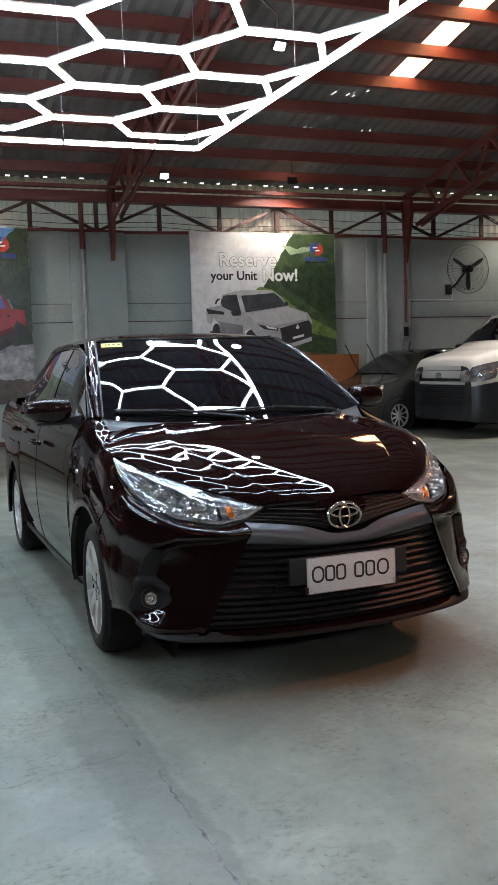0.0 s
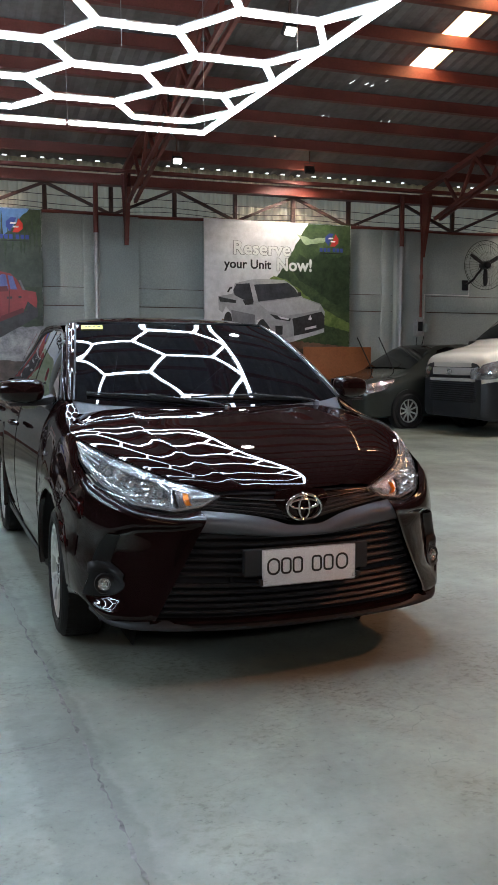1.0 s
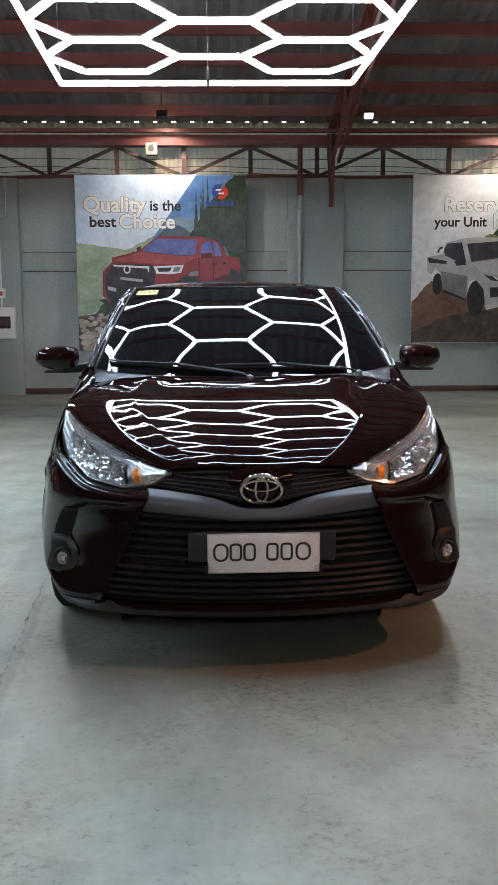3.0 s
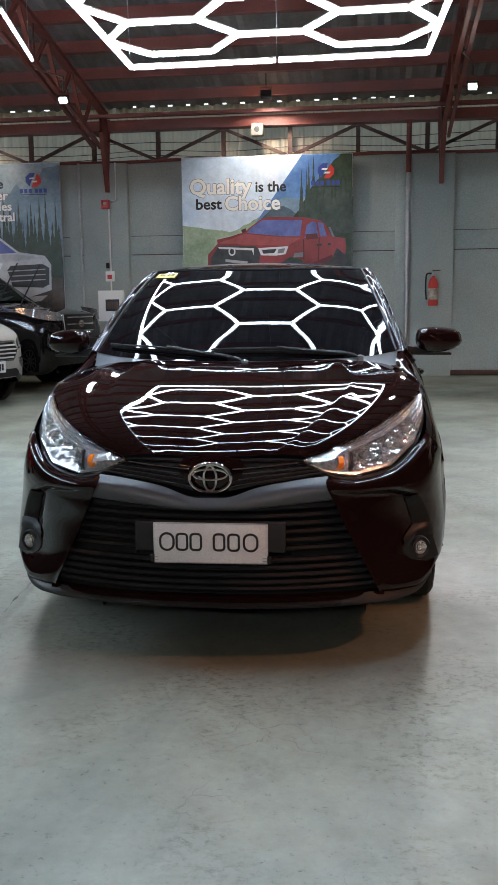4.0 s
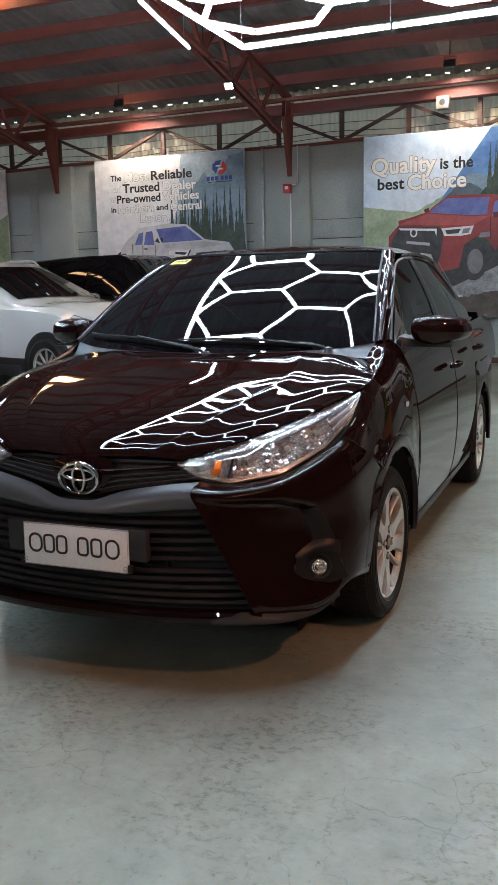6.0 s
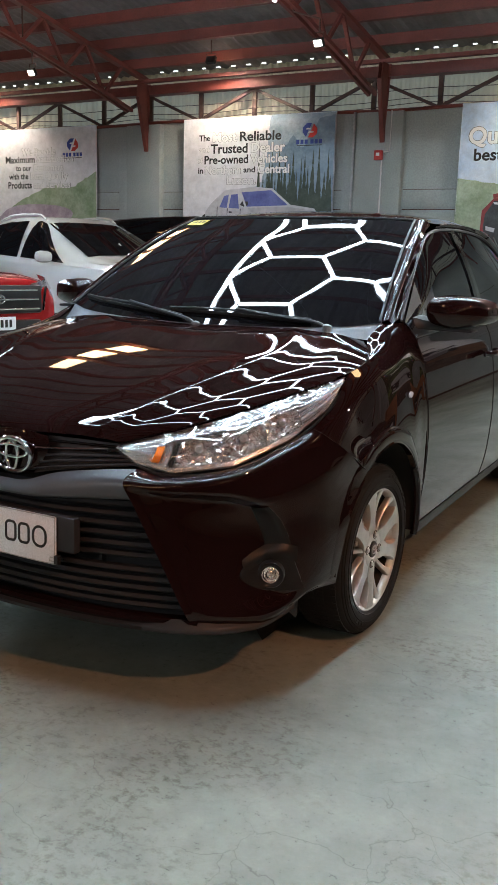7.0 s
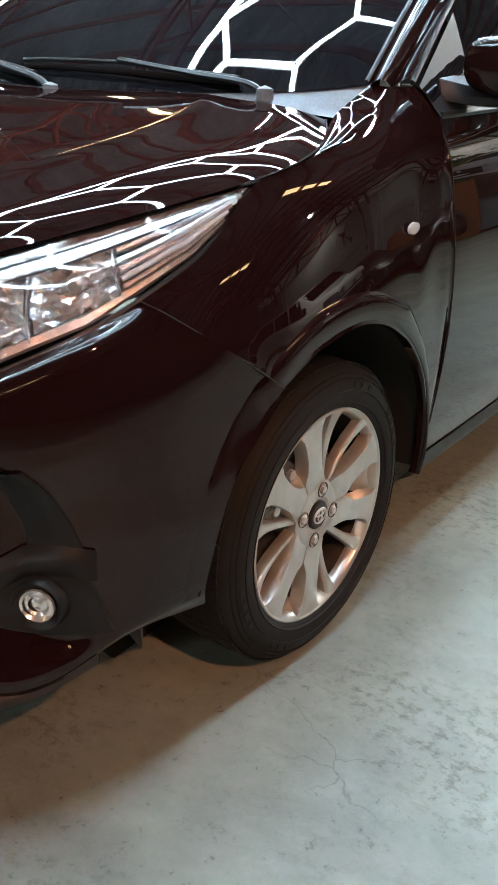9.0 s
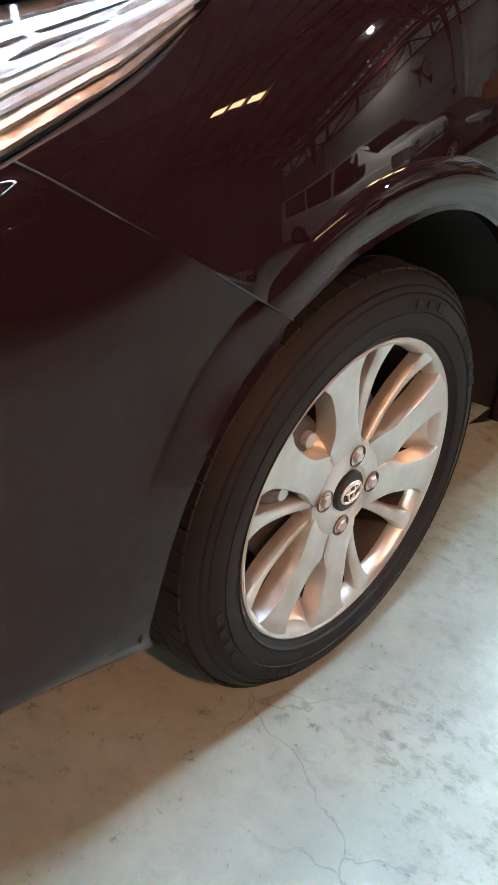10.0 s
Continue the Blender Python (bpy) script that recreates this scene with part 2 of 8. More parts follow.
def part(name, bm, material, parent, label="", smooth=35.0):
    """One mesh object under a thing or a part."""
    ob = new(name, link_mesh(name, bm, material, smooth))
    ob.parent = parent
    if label:
        ob["label"] = label
    return ob


def thing(name, label, category, m=None, group="", kind=""):
    ob = new(name)
    ob.empty_display_size = 0.1
    if m is not None:
        ob.matrix_basis = m
    return tagged(ob, label, category, group, kind)


def solid(name, bm, material, label="", category="", group="", kind="", smooth=35.0, m=None):
    ob = new(name, link_mesh(name, bm, material, smooth))
    if m is not None:
        ob.matrix_basis = m
    return tagged(ob, label, category, group, kind)


def spline(pts, n, closed=False):
    """n samples a span along a smooth curve through the points."""
    p = [Vector(q) for q in pts]
    k = len(p)
    if k == 2:
        return [p[0].lerp(p[1], i / n) for i in range(n + 1)]
    ext = [p[-1], *p, p[0], p[1]] if closed else [2 * p[0] - p[1], *p, 2 * p[-1] - p[-2]]
    out = []
    for s in range(k if closed else k - 1):
        a, b, c, d = ext[s], ext[s + 1], ext[s + 2], ext[s + 3]
        for i in range(n):
            t = i / n
            out.append(0.5 * ((2 * b) + (c - a) * t + (2 * a - 5 * b + 4 * c - d) * t * t + (3 * b - a - 3 * c + d) * t ** 3))
    return out if closed else [*out, p[-1].copy()]


def surface(rows, n=6, m=6):
    """A grid of points on the smooth surface through rows of points: n steps a span along a row, m from row to row."""
    fine = [spline(r, n) for r in rows]
    cols = [spline([f[j] for f in fine], m) for j in range(len(fine[0]))]
    return [[cols[j][i] for j in range(len(cols))] for i in range(len(cols[0]))]


def mirrored(rows):
    """Rows from the centre line outwards, made whole across it."""
    return [[(-x, y, z) for x, y, z in r[:0:-1]] + list(r) for r in rows]


def sheet(grid, bm=None, thick=0.0, flipx=False):
    """A grid of points as a skin; thick: backed by a second skin, turned at the rim."""
    bm = bm or bmesh.new()
    vs = [[bm.verts.new((-p[0], p[1], p[2]) if flipx else p) for p in r] for r in grid]
    faces = []
    for a, b in zip(vs, vs[1:]):
        for i in range(len(a) - 1):
            quad = (a[i], a[i + 1], b[i + 1], b[i])
            faces.append(bm.faces.new(quad))
    if thick:
        bm.normal_update()
        bmesh.ops.recalc_face_normals(bm, faces=bm.faces)
        bmesh.ops.solidify(bm, geom=faces, thickness=thick)
    return bm


def box(cx, cy, cz, sx, sy, sz, bevel=0.0, bm=None, m=None, seg=2):
    own = bmesh.new()
    bmesh.ops.create_cube(own, size=1.0)
    bmesh.ops.scale(own, vec=(sx, sy, sz), verts=own.verts)
    if bevel:
        bmesh.ops.bevel(own, geom=own.edges[:], offset=bevel, segments=seg, affect="EDGES", profile=0.5)
    bmesh.ops.translate(own, vec=(cx, cy, cz), verts=own.verts)
    if m is not None:
        bmesh.ops.transform(own, matrix=m, verts=own.verts)
    return join(own, bm)


def join(own, bm):
    """Adds own to bm, if there is one."""
    if bm is None:
        return own
    me = bpy.data.meshes.new("scratch")
    own.to_mesh(me)
    own.free()
    bm.from_mesh(me)
    bpy.data.meshes.remove(me)
    return bm


def lathe(profile, seg=48, axis="x", bm=None, m=None):
    """A body turned round an axis; the profile holds (along, radius)."""
    own = bmesh.new()
    rings = []
    for a, r in profile:
        ring = []
        for i in range(seg):
            w = 2 * math.pi * i / seg
            c, s = r * math.cos(w), r * math.sin(w)
            ring.append(own.verts.new({"x": (a, c, s), "y": (c, a, s), "z": (c, s, a)}[axis]))
        rings.append(ring)
    for p, q in zip(rings, rings[1:]):
        for i in range(seg):
            own.faces.new((p[i], p[(i + 1) % seg], q[(i + 1) % seg], q[i]))
    bmesh.ops.remove_doubles(own, verts=own.verts, dist=1e-6)
    if m is not None:
        bmesh.ops.transform(own, matrix=m, verts=own.verts)
    return join(own, bm)


def tube(pts, r, seg=8, bm=None, closed=False, flat=1.0, up=(0, 0, 1)):
    """A round (or flattened) bar along points."""
    own = bmesh.new()
    p = [Vector(q) for q in pts]
    rings = []
    for i, q in enumerate(p):
        a = p[i - 1] if i or closed else q
        b = p[(i + 1) % len(p)] if i < len(p) - 1 or closed else q
        d = (b - a).normalized()
        side = d.cross(Vector(up))
        side = side.normalized() if side.length > 1e-4 else d.orthogonal().normalized()
        top = side.cross(d)
        rings.append([own.verts.new(q + r * (math.cos(2 * math.pi * k / seg) * side + flat * math.sin(2 * math.pi * k / seg) * top)) for k in range(seg)])
    pairs = list(zip(rings, rings[1:])) + ([(rings[-1], rings[0])] if closed else [])
    for a, b in pairs:
        for k in range(seg):
            own.faces.new((a[k], a[(k + 1) % seg], b[(k + 1) % seg], b[k]))
    if not closed:
        own.faces.new(rings[0])
        own.faces.new(rings[-1])
    return join(own, bm)


def beam(a, b, w, h, bm=None, up=(0, 0, 1)):
    """A square bar from a to b."""
    a, b = Vector(a), Vector(b)
    d = (b - a).normalized()
    s = d.cross(Vector(up))
    s = s.normalized() if s.length > 1e-4 else d.orthogonal().normalized()
    t = s.cross(d)
    own = bmesh.new()
    rings = [[own.verts.new(p + x * s * w / 2 + y * t * h / 2) for x, y in ((-1, -1), (1, -1), (1, 1), (-1, 1))] for p in (a, b)]
    for k in range(4):
        own.faces.new((rings[0][k], rings[0][(k + 1) % 4], rings[1][(k + 1) % 4], rings[1][k]))
    own.faces.new(rings[0][::-1])
    own.faces.new(rings[1])
    return join(own, bm)


def extrude(outline, depth, axis="y", at=0.0, bm=None, m=None):
    """A flat outline of (u, v), made depth thick along an axis from at."""
    own = bmesh.new()
    place = {"y": lambda u, v, d: (u, d, v), "x": lambda u, v, d: (d, u, v), "z": lambda u, v, d: (u, v, d)}[axis]
    f = [own.verts.new(place(u, v, at)) for u, v in outline]
    b = [own.verts.new(place(u, v, at + depth)) for u, v in outline]
    own.faces.new(f)
    own.faces.new(b[::-1])
    for i in range(len(f)):
        j = (i + 1) % len(f)
        own.faces.new((f[i], f[j], b[j], b[i]))
    if m is not None:
        bmesh.ops.transform(own, matrix=m, verts=own.verts)
    return join(own, bm)


def lettering(text, size, material, parent, at, bold, wide):
    """A word cut from the built-in font, letter by letter, on a wall that faces -y; wide is its length in metres."""
    cu = bpy.data.curves.new("word", "FONT")
    cu.body, cu.size, cu.extrude, cu.offset = text, size, 0.0004, bold
    cu.align_x, cu.align_y, cu.resolution_u = "CENTER", "CENTER", 3
    tmp = bpy.data.objects.new("word", cu)
    me = bpy.data.meshes.new_from_object(tmp)
    bpy.data.objects.remove(tmp)
    bpy.data.curves.remove(cu)
    xs = [v.co.x for v in me.vertices]
    f = wide / (max(xs) - min(xs))
    me.transform(Matrix.Rotation(radians(90), 4, "X") @ Matrix.Diagonal((f, min(1.12, max(0.88, f)), 1, 1)))
    bm = bmesh.new()
    bm.from_mesh(me)
    bpy.data.meshes.remove(me)
    left, lots = set(bm.faces), []
    while left:
        stack, piece = [left.pop()], []
        while stack:
            face = stack.pop()
            piece.append(face)
            for e in face.edges:
                for o in e.link_faces:
                    if o in left:
                        left.discard(o)
                        stack.append(o)
        x = [v.co.x for fc in piece for v in fc.verts]
        lots.append([min(x), max(x), piece])
    lots.sort(key=lambda q: q[0])
    joined = []
    for a, b, piece in lots:
        if joined and min(b, joined[-1][1]) - max(a, joined[-1][0]) > 0.6 * min(b - a, joined[-1][1] - joined[-1][0]):
            joined[-1] = [joined[-1][0], max(b, joined[-1][1]), joined[-1][2] + piece]
        else:
            joined.append([a, b, piece])
    for a, b, piece in joined:
        own = bmesh.new()
        twin = {}
        for fc in piece:
            for v in fc.verts:
                if v not in twin:
                    twin[v] = own.verts.new(v.co)
            own.faces.new([twin[v] for v in fc.verts])
        ob = part("letter", own, material, parent, smooth=0)
        ob.location = at
    bm.free()

# ---- the hall ----
WALL_Y, EAVE_Z, SLOPE = 12.28, 4.42, 0.176
X0, X1, Y0 = -20.0, 16.0, -12.0
RIDGE_Y = -3.0


def roof_z(y):
    return EAVE_Z + SLOPE * (12.1 - y) if y > RIDGE_Y else EAVE_Z + SLOPE * (12.1 - RIDGE_Y) - SLOPE * (RIDGE_Y - y)


def build_floor():
    solid("floor", box((X0 + X1) / 2, (Y0 + 12.6) / 2, -0.1, X1 - X0, 12.6 - Y0, 0.2), CONCRETE,
          "worn grey concrete showroom floor with scuffs and chips", "floor", kind="structure", smooth=0)
    # long rough joint that runs beside the car and forks near the camera
    rng = random.Random(4)
    bm = bmesh.new()

    def joint(points, wide):
        pts = []
        for a, b in zip(points, points[1:]):
            for i in range(40):
                t = i / 40
                pts.append((a[0] + (b[0] - a[0]) * t + rng.uniform(-0.006, 0.006), a[1] + (b[1] - a[1]) * t, wide * rng.uniform(0.15, 1.2) ** 1.5))
        lo = [bm.verts.new((x - w, y, 0.0035)) for x, y, w in pts]
        hi = [bm.verts.new((x + w, y, 0.0035)) for x, y, w in pts]
        for i in range(len(lo) - 1):
            bm.faces.new((lo[i], lo[i + 1], hi[i + 1], hi[i]))

    joint(((-1.27, 6.0), (-1.05, 1.8), (-0.93, -0.05), (-0.88, -1.2), (-0.85, -3.6)), 0.007)
    for f in ((-1.9, -0.5, -1.38, -0.40), (-1.38, -0.40, -0.93, -0.30)):
        x0, y0, x1, y1 = f
        pts = [(x0 + (x1 - x0) * i / 20, y0 + (y1 - y0) * i / 20 + rng.uniform(-0.008, 0.008)) for i in range(21)]
        lo = [bm.verts.new((x, y - 0.0022, 0.0035)) for x, y in pts]
        hi = [bm.verts.new((x, y + 0.0022, 0.0035)) for x, y in pts]
        for i in range(20):
            bm.faces.new((lo[i], lo[i + 1], hi[i + 1], hi[i]))
    solid("floor_joint", bm, CRACK, "ragged dark joint across the concrete floor", "joint", kind="structure", smooth=0)


TRUSS_X = (-14.2, -8.55, -3.85, 1.70, 7.44, 13.1)
PILLARS = ((-9.02, -8.26), (-4.32, -3.52), (1.24, 1.92), (6.90, 7.55), (12.6, 13.3))


def build_back_wall():
    bm = box((X0 + X1) / 2, WALL_Y + 0.15, 1.81, X1 - X0, 0.3, 3.62)
    wall = solid("wall_north", bm, WALL_GREY, "grey-green painted block wall with flat piers and a raised band", "wall", kind="structure", smooth=0)
    for a, b in PILLARS:
        part("pier", box((a + b) / 2, WALL_Y - 0.06, 1.80, b - a, 0.14, 3.60, 0.008), WALL_GREY, wall)
    edges = [X0] + [v for p in PILLARS for v in p] + [X1]
    for a, b in zip(edges[0::2], edges[1::2]):
        part("band", box((a + b) / 2, WALL_Y - 0.004, 2.24, b - a - 0.04, 0.03, 0.30, 0.004), WALL_GREY, wall)
        for z in (2.083, 2.397):
            part("groove", box((a + b) / 2, WALL_Y - 0.003, z, b - a - 0.04, 0.012, 0.014 if z < 2.2 else 0.008), DARK_STEEL, wall)
        part("panel_edge", box(b - 0.16, WALL_Y - 0.012, 1.8, 0.20, 0.05, 3.58, 0.006), WALL_GREY, wall)
    part("skirting", box((X0 + X1) / 2, WALL_Y - 0.02, 0.06, X1 - X0, 0.05, 0.09, 0.008), DARK_STEEL, wall, "dark skirting strip")
    # walls out of view, added to close the hall; dark to limit bounced light
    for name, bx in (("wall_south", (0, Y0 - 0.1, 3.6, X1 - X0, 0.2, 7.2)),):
        solid(name, box((X0 + X1) / 2, *bx[1:]), PLAIN_WALL, "unseen dark grey end wall added to close the hall", "wall", kind="structure", smooth=0)
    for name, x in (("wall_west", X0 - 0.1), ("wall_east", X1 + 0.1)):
        solid(name, box(x, (Y0 + 12.6) / 2, 3.6, 0.2, 12.6 - Y0 + 0.4, 7.2), PLAIN_WALL, "unseen dark grey side wall added to close the hall", "wall", kind="structure", smooth=0)


def build_cladding():
    """Ribbed sheet above the wall, seen through the girder."""
    bm = bmesh.new()
    x, prev = X0, None
    k = 0
    while x < X1:
        y = WALL_Y + 0.26 - (0.03 if k % 4 in (1, 2) else 0.0)
        cur = (bm.verts.new((x, y, 3.55)), bm.verts.new((x, y, 4.75)))
        if prev:
            bm.faces.new((prev[0], cur[0], cur[1], prev[1]))
        prev = cur
        x += 0.035 if k % 2 == 0 else 0.045
        k += 1
    solid("cladding", bm, CLADDING, "pale ribbed translucent sheet above the wall", "cladding", kind="structure", smooth=0)


def build_girder():
    """Lattice girder along the top of the wall."""
    g = thing("lattice_girder", "rust-red steel lattice girder along the wall top", "girder", kind="structure")
    y = WALL_Y + 0.06
    part("top_chord", box((X0 + X1) / 2, y - 0.05, 4.215, X1 - X0, 0.16, 0.17, 0.008), RED_STEEL, g)
    part("flange", box((X0 + X1) / 2, y - 0.12, 4.12, X1 - X0, 0.22, 0.012), RED_STEEL, g)
    part("lower_chord", tube([(x, y - 0.08, 3.635 + 0.012 * math.sin(x * 2.1)) for x in np.arange(X0, X1, 0.4)], 0.028, 8), RED_STEEL, g, "uneven red pipe on the wall top")
    step = 5.6 / 5
    x = TRUSS_X[0]
    i = 0
    while x < X1:
        part("post", box(x, y, 3.87, 0.07, 0.06, 0.52), DARK_STEEL, g)
        a, b = (x, 3.64), (x + step, 4.12)
        if i % 2:
            a, b = (x, 4.12), (x + step, 3.64)
        part("diagonal", beam((a[0], y - 0.045, a[1]), (b[0], y - 0.045, b[1]), 0.05, 0.05, up=(0, 1, 0)), DARK_STEEL, g)
        x += step
        i += 1
    for z, sag in ((3.80, 0.05), (3.93, 0.03), (3.72, 0.06)):
        part("cable", tube([(xx, y - 0.09, z - sag * math.sin((xx - X0) * 1.12) ** 2) for xx in np.arange(X0 + 0.1, X1, 0.25)], 0.006, 5), DARK_STEEL, g)


SKY_X, SKY_N, SKY_S = (-12.2, -6.62, 5.17, 10.7), (5.75, 8.30), (-9.6, -6.2)


def build_roof():
    bm = bmesh.new()
    # corrugated sheet with real openings for the skylights
    def strip(xa, xb, ya, yb, drop=0.0):
        n = max(2, int((xb - xa) / 0.09))
        prev = None
        for i in range(n + 1):
            x = xa + (xb - xa) * i / n
            dz = 0.018 if i % 2 else 0.0
            cur = (bm.verts.new((x, ya, roof_z(ya) + 0.2 + dz - drop)), bm.verts.new((x, yb, roof_z(yb) + 0.2 + dz - drop)))
            if prev:
                bm.faces.new((prev[0], cur[0], cur[1], prev[1]))
            prev = cur

    edges = [X0 - 0.3] + [v for x in SKY_X for v in (x - 0.19, x + 0.19)] + [X1 + 0.3]
    for a, b in zip(edges[0::2], edges[1::2]):
        strip(a, b, RIDGE_Y, 12.7)
        strip(a, b, Y0 - 0.4, RIDGE_Y)
    for x in SKY_X:
        for ya, yb in ((SKY_N[1], 12.7), (RIDGE_Y, SKY_N[0]), (SKY_S[1], RIDGE_Y), (Y0 - 0.4, SKY_S[0])):
            strip(x - 0.25, x + 0.25, ya, yb, 0.022)
    solid("ceiling", bm, ROOF_SHEET, "grey corrugated roof sheets seen from below", "ceiling", kind="structure", smooth=0)
    for x in SKY_X:
        panel = thing("skylight", "bright translucent roof light strip between the purlins", "skylight", group="roof lights", kind="structure")
        for ya, yb in (SKY_N, SKY_S):
            part("pane", sheet([[(x - 0.22, y, roof_z(y) + 0.222), (x + 0.22, y, roof_z(y) + 0.222)] for y in (ya - 0.04, yb + 0.04)]), SKYLIGHT, panel)
    # purlins run along the hall
    y = 11.75
    k = 0
    while y > Y0:
        z = roof_z(y)
        p = box((X0 + X1) / 2, y, z + 0.09, X1 - X0, 0.06, 0.17)
        box((X0 + X1) / 2, y - 0.035, z + 0.012, X1 - X0, 0.10, 0.02, bm=p)
        solid("purlin", p, RED_STEEL, "red-oxide steel roof purlin", "purlin", "roof purlins", kind="structure", smooth=0)
        y -= 0.865
        k += 1
    # daylight shows through the ribs above the eave beam
    rng = random.Random(2)
    eave = thing("eave_gaps", "row of small bright daylight gaps under the roof edge", "gap", kind="structure")
    x = X0 + 0.5
    while x < X1:
        near = min(abs(x - t) for t in TRUSS_X)
        if near > 0.45:
            part("gap", box(x, 11.98, roof_z(12.0) + 0.015, 0.07 * rng.uniform(0.6, 1.1), 0.03, 0.016), DAY_GAP, eave)
        x += 0.30
    # slivers of daylight where the sheets lap below the roof light
    leaks = thing("roof_leaks", "thin slivers of daylight between lapped roof sheets", "gap", kind="structure")
    for y in (8.82, 9.46, 10.05):
        for k in range(11):
            if rng.random() < 0.62:
                lx = 4.42 + 0.112 * k + rng.uniform(-0.02, 0.02)
                ly = y + rng.uniform(-0.10, 0.10)
                part("sliver", beam((lx, ly, roof_z(ly) + 0.196), (lx + rng.uniform(-0.03, 0.03), ly + rng.uniform(0.05, 0.16), roof_z(ly) + 0.186), 0.014 * rng.uniform(0.5, 1.4), 0.004), DAY_GAP, leaks)
    beam_bm = box((X0 + X1) / 2, 12.05, 4.335, X1 - X0, 0.10, 0.06)
    solid("eave_beam", beam_bm, RED_STEEL, "red steel eave beam", "beam", kind="structure", smooth=0)


def build_truss(x):
    """Roof truss across the hall with a tapering foot on its pier."""
    t = thing("roof_truss", "red steel roof truss with a pointed foot on the wall pier", "truss", group="roof trusses", kind="structure")
    # pointed foot
    foot = bmesh.new()
    for s in (-0.035, 0.028):
        extrude([(12.115, 3.12), (12.14, 3.12), (12.14, 4.3), (11.90, 4.3), (11.86, 4.05)], 0.008, "x", s, foot)
    extrude([(-0.018, 3.12), (0.018, 3.12), (0.060, 3.75), (0.085, 4.3), (-0.085, 4.3), (-0.060, 3.75)], 0.01, "y", 12.13, foot)
    part("foot", foot, RED_STEEL, t)
    part("foot_flange", beam((0, 12.115, 3.12), (0, 11.86, 4.05), 0.07, 0.012, up=(0, 1, 0)), RED_STEEL, t)
    low = [(0, 11.62, 4.02), (0, 10.6, 4.26), (0, 9.0, 4.60), (0, 5.0, 5.30), (0, 1.0, 5.98), (0, RIDGE_Y, 6.55)]
    for s in (-0.055, 0.055):
        for a, b in zip(low, low[1:]):
            part("bottom_chord", beam((s, a[1], a[2] - 0.25), (s, b[1], b[2] - 0.25), 0.05, 0.06), RED_STEEL, t)
    part("top_chord", beam((0, 12.1, roof_z(12.1) - 0.05), (0, RIDGE_Y, roof_z(RIDGE_Y) - 0.05), 0.12, 0.07), RED_STEEL, t)
    part("far_chord", beam((0, RIDGE_Y, roof_z(RIDGE_Y) - 0.05), (0, Y0, roof_z(Y0) - 0.05), 0.12, 0.07), RED_STEEL, t)

    def low_z(y):
        return float(np.interp(-y, [-p[1] for p in low], [p[2] for p in low])) - 0.25

    y = 11.4
    k = 0
    while y > 0:
        a = (0, y, low_z(y)) if k % 2 else (0, y, roof_z(y) - 0.06)
        b = (0, y - 0.5, roof_z(y - 0.5) - 0.06) if k % 2 else (0, y - 0.5, low_z(y - 0.5))
        part("web", beam(a, b, 0.05, 0.05, up=(1, 0, 0)), RED_STEEL, t)
        y -= 0.5
        k += 1
    t.location = (x, 0, 0)
    return t


build_floor()
build_back_wall()
build_cladding()
build_girder()
build_roof()
truss = build_truss(TRUSS_X[0])
for tx in TRUSS_X[1:]:
    copy_thing(truss, pose(tx, 0, 0))


# ---- lamps ----
HEX_S = 0.4977
HEX_M = Matrix(((0.99924, -0.0389, 0, 0.54), (0.0389, 0.99924, 0, 4.0857), (0.0286, 0.0281, 1, 3.2556), (0, 0, 0, 1)))
HEX_ROWS = 5


def build_hex_lamp():
    lamp = thing("hexagon_led_light", "white glowing LED tubes joined as a honeycomb in a long frame", "ceiling light", HEX_M)
    h = HEX_S * math.sqrt(3) / 2
    edges = set()

    def add(a, b):
        ka, kb = (round(a[0], 3), round(a[1], 3)), (round(b[0], 3), round(b[1], 3))
        edges.add((min(ka, kb), max(ka, kb)))

    low = 1 - 2 * HEX_ROWS
    for col in range(3):
        cu = -3.0 + 1.5 * col
        for j in range(HEX_ROWS + 1):
            cv = -2.0 * j - (1 if col == 1 else 0)
            if cv - 1 < low - 0.01:
                continue
            ring = [(cu + du, cv + dv) for du, dv in ((1, 0), (0.5, 1), (-0.5, 1), (-1, 0), (-0.5, -1), (0.5, -1))]
            for a, b in zip(ring, ring[1:] + ring[:1]):
                add(a, b)
    end = low - 0.87
    frame_pts = ((-4, 1.87), (1, 1.87), (1, end), (-4, end))
    tubes = [(a, b) for a, b in edges]
    for a, b in zip(frame_pts, frame_pts[1:] + frame_pts[:1]):
        n = max(1, round(math.dist(a, b) / 2.5))
        for i in range(n):
            tubes.append(tuple((a[0] + (b[0] - a[0]) * t / n, a[1] + (b[1] - a[1]) * t / n) for t in (i, i + 1)))
    for a, b in sorted(tubes):
        p, q = Vector((a[0] * HEX_S, a[1] * h, 0)), Vector((b[0] * HEX_S, b[1] * h, 0))
        d = (q - p).normalized() * 0.012
        t = part("led_tube", tube([p + d, q - d], 0.0140, 8), LED, lamp, smooth=60)
        t.visible_shadow = True
        part("tube_channel", beam(p + d + Vector((0, 0, 0.024)), q - d + Vector((0, 0, 0.024)), 0.046, 0.012), WHITE_PLASTIC, t)
    for u in (-4, -1.5, 1):
        for v in (1.8, -3, -6, -9.8):
            part("hanging_wire", tube([(u * HEX_S, v * h, 0.02), (u * HEX_S, v * h, min(3.2, roof_z(4.0857 + v * h) + 0.214 - 3.2556 - 0.03 * v * h - 0.0286 * u * HEX_S))], 0.003, 4), STEEL, lamp)
    return lamp


hexes = build_hex_lamp()
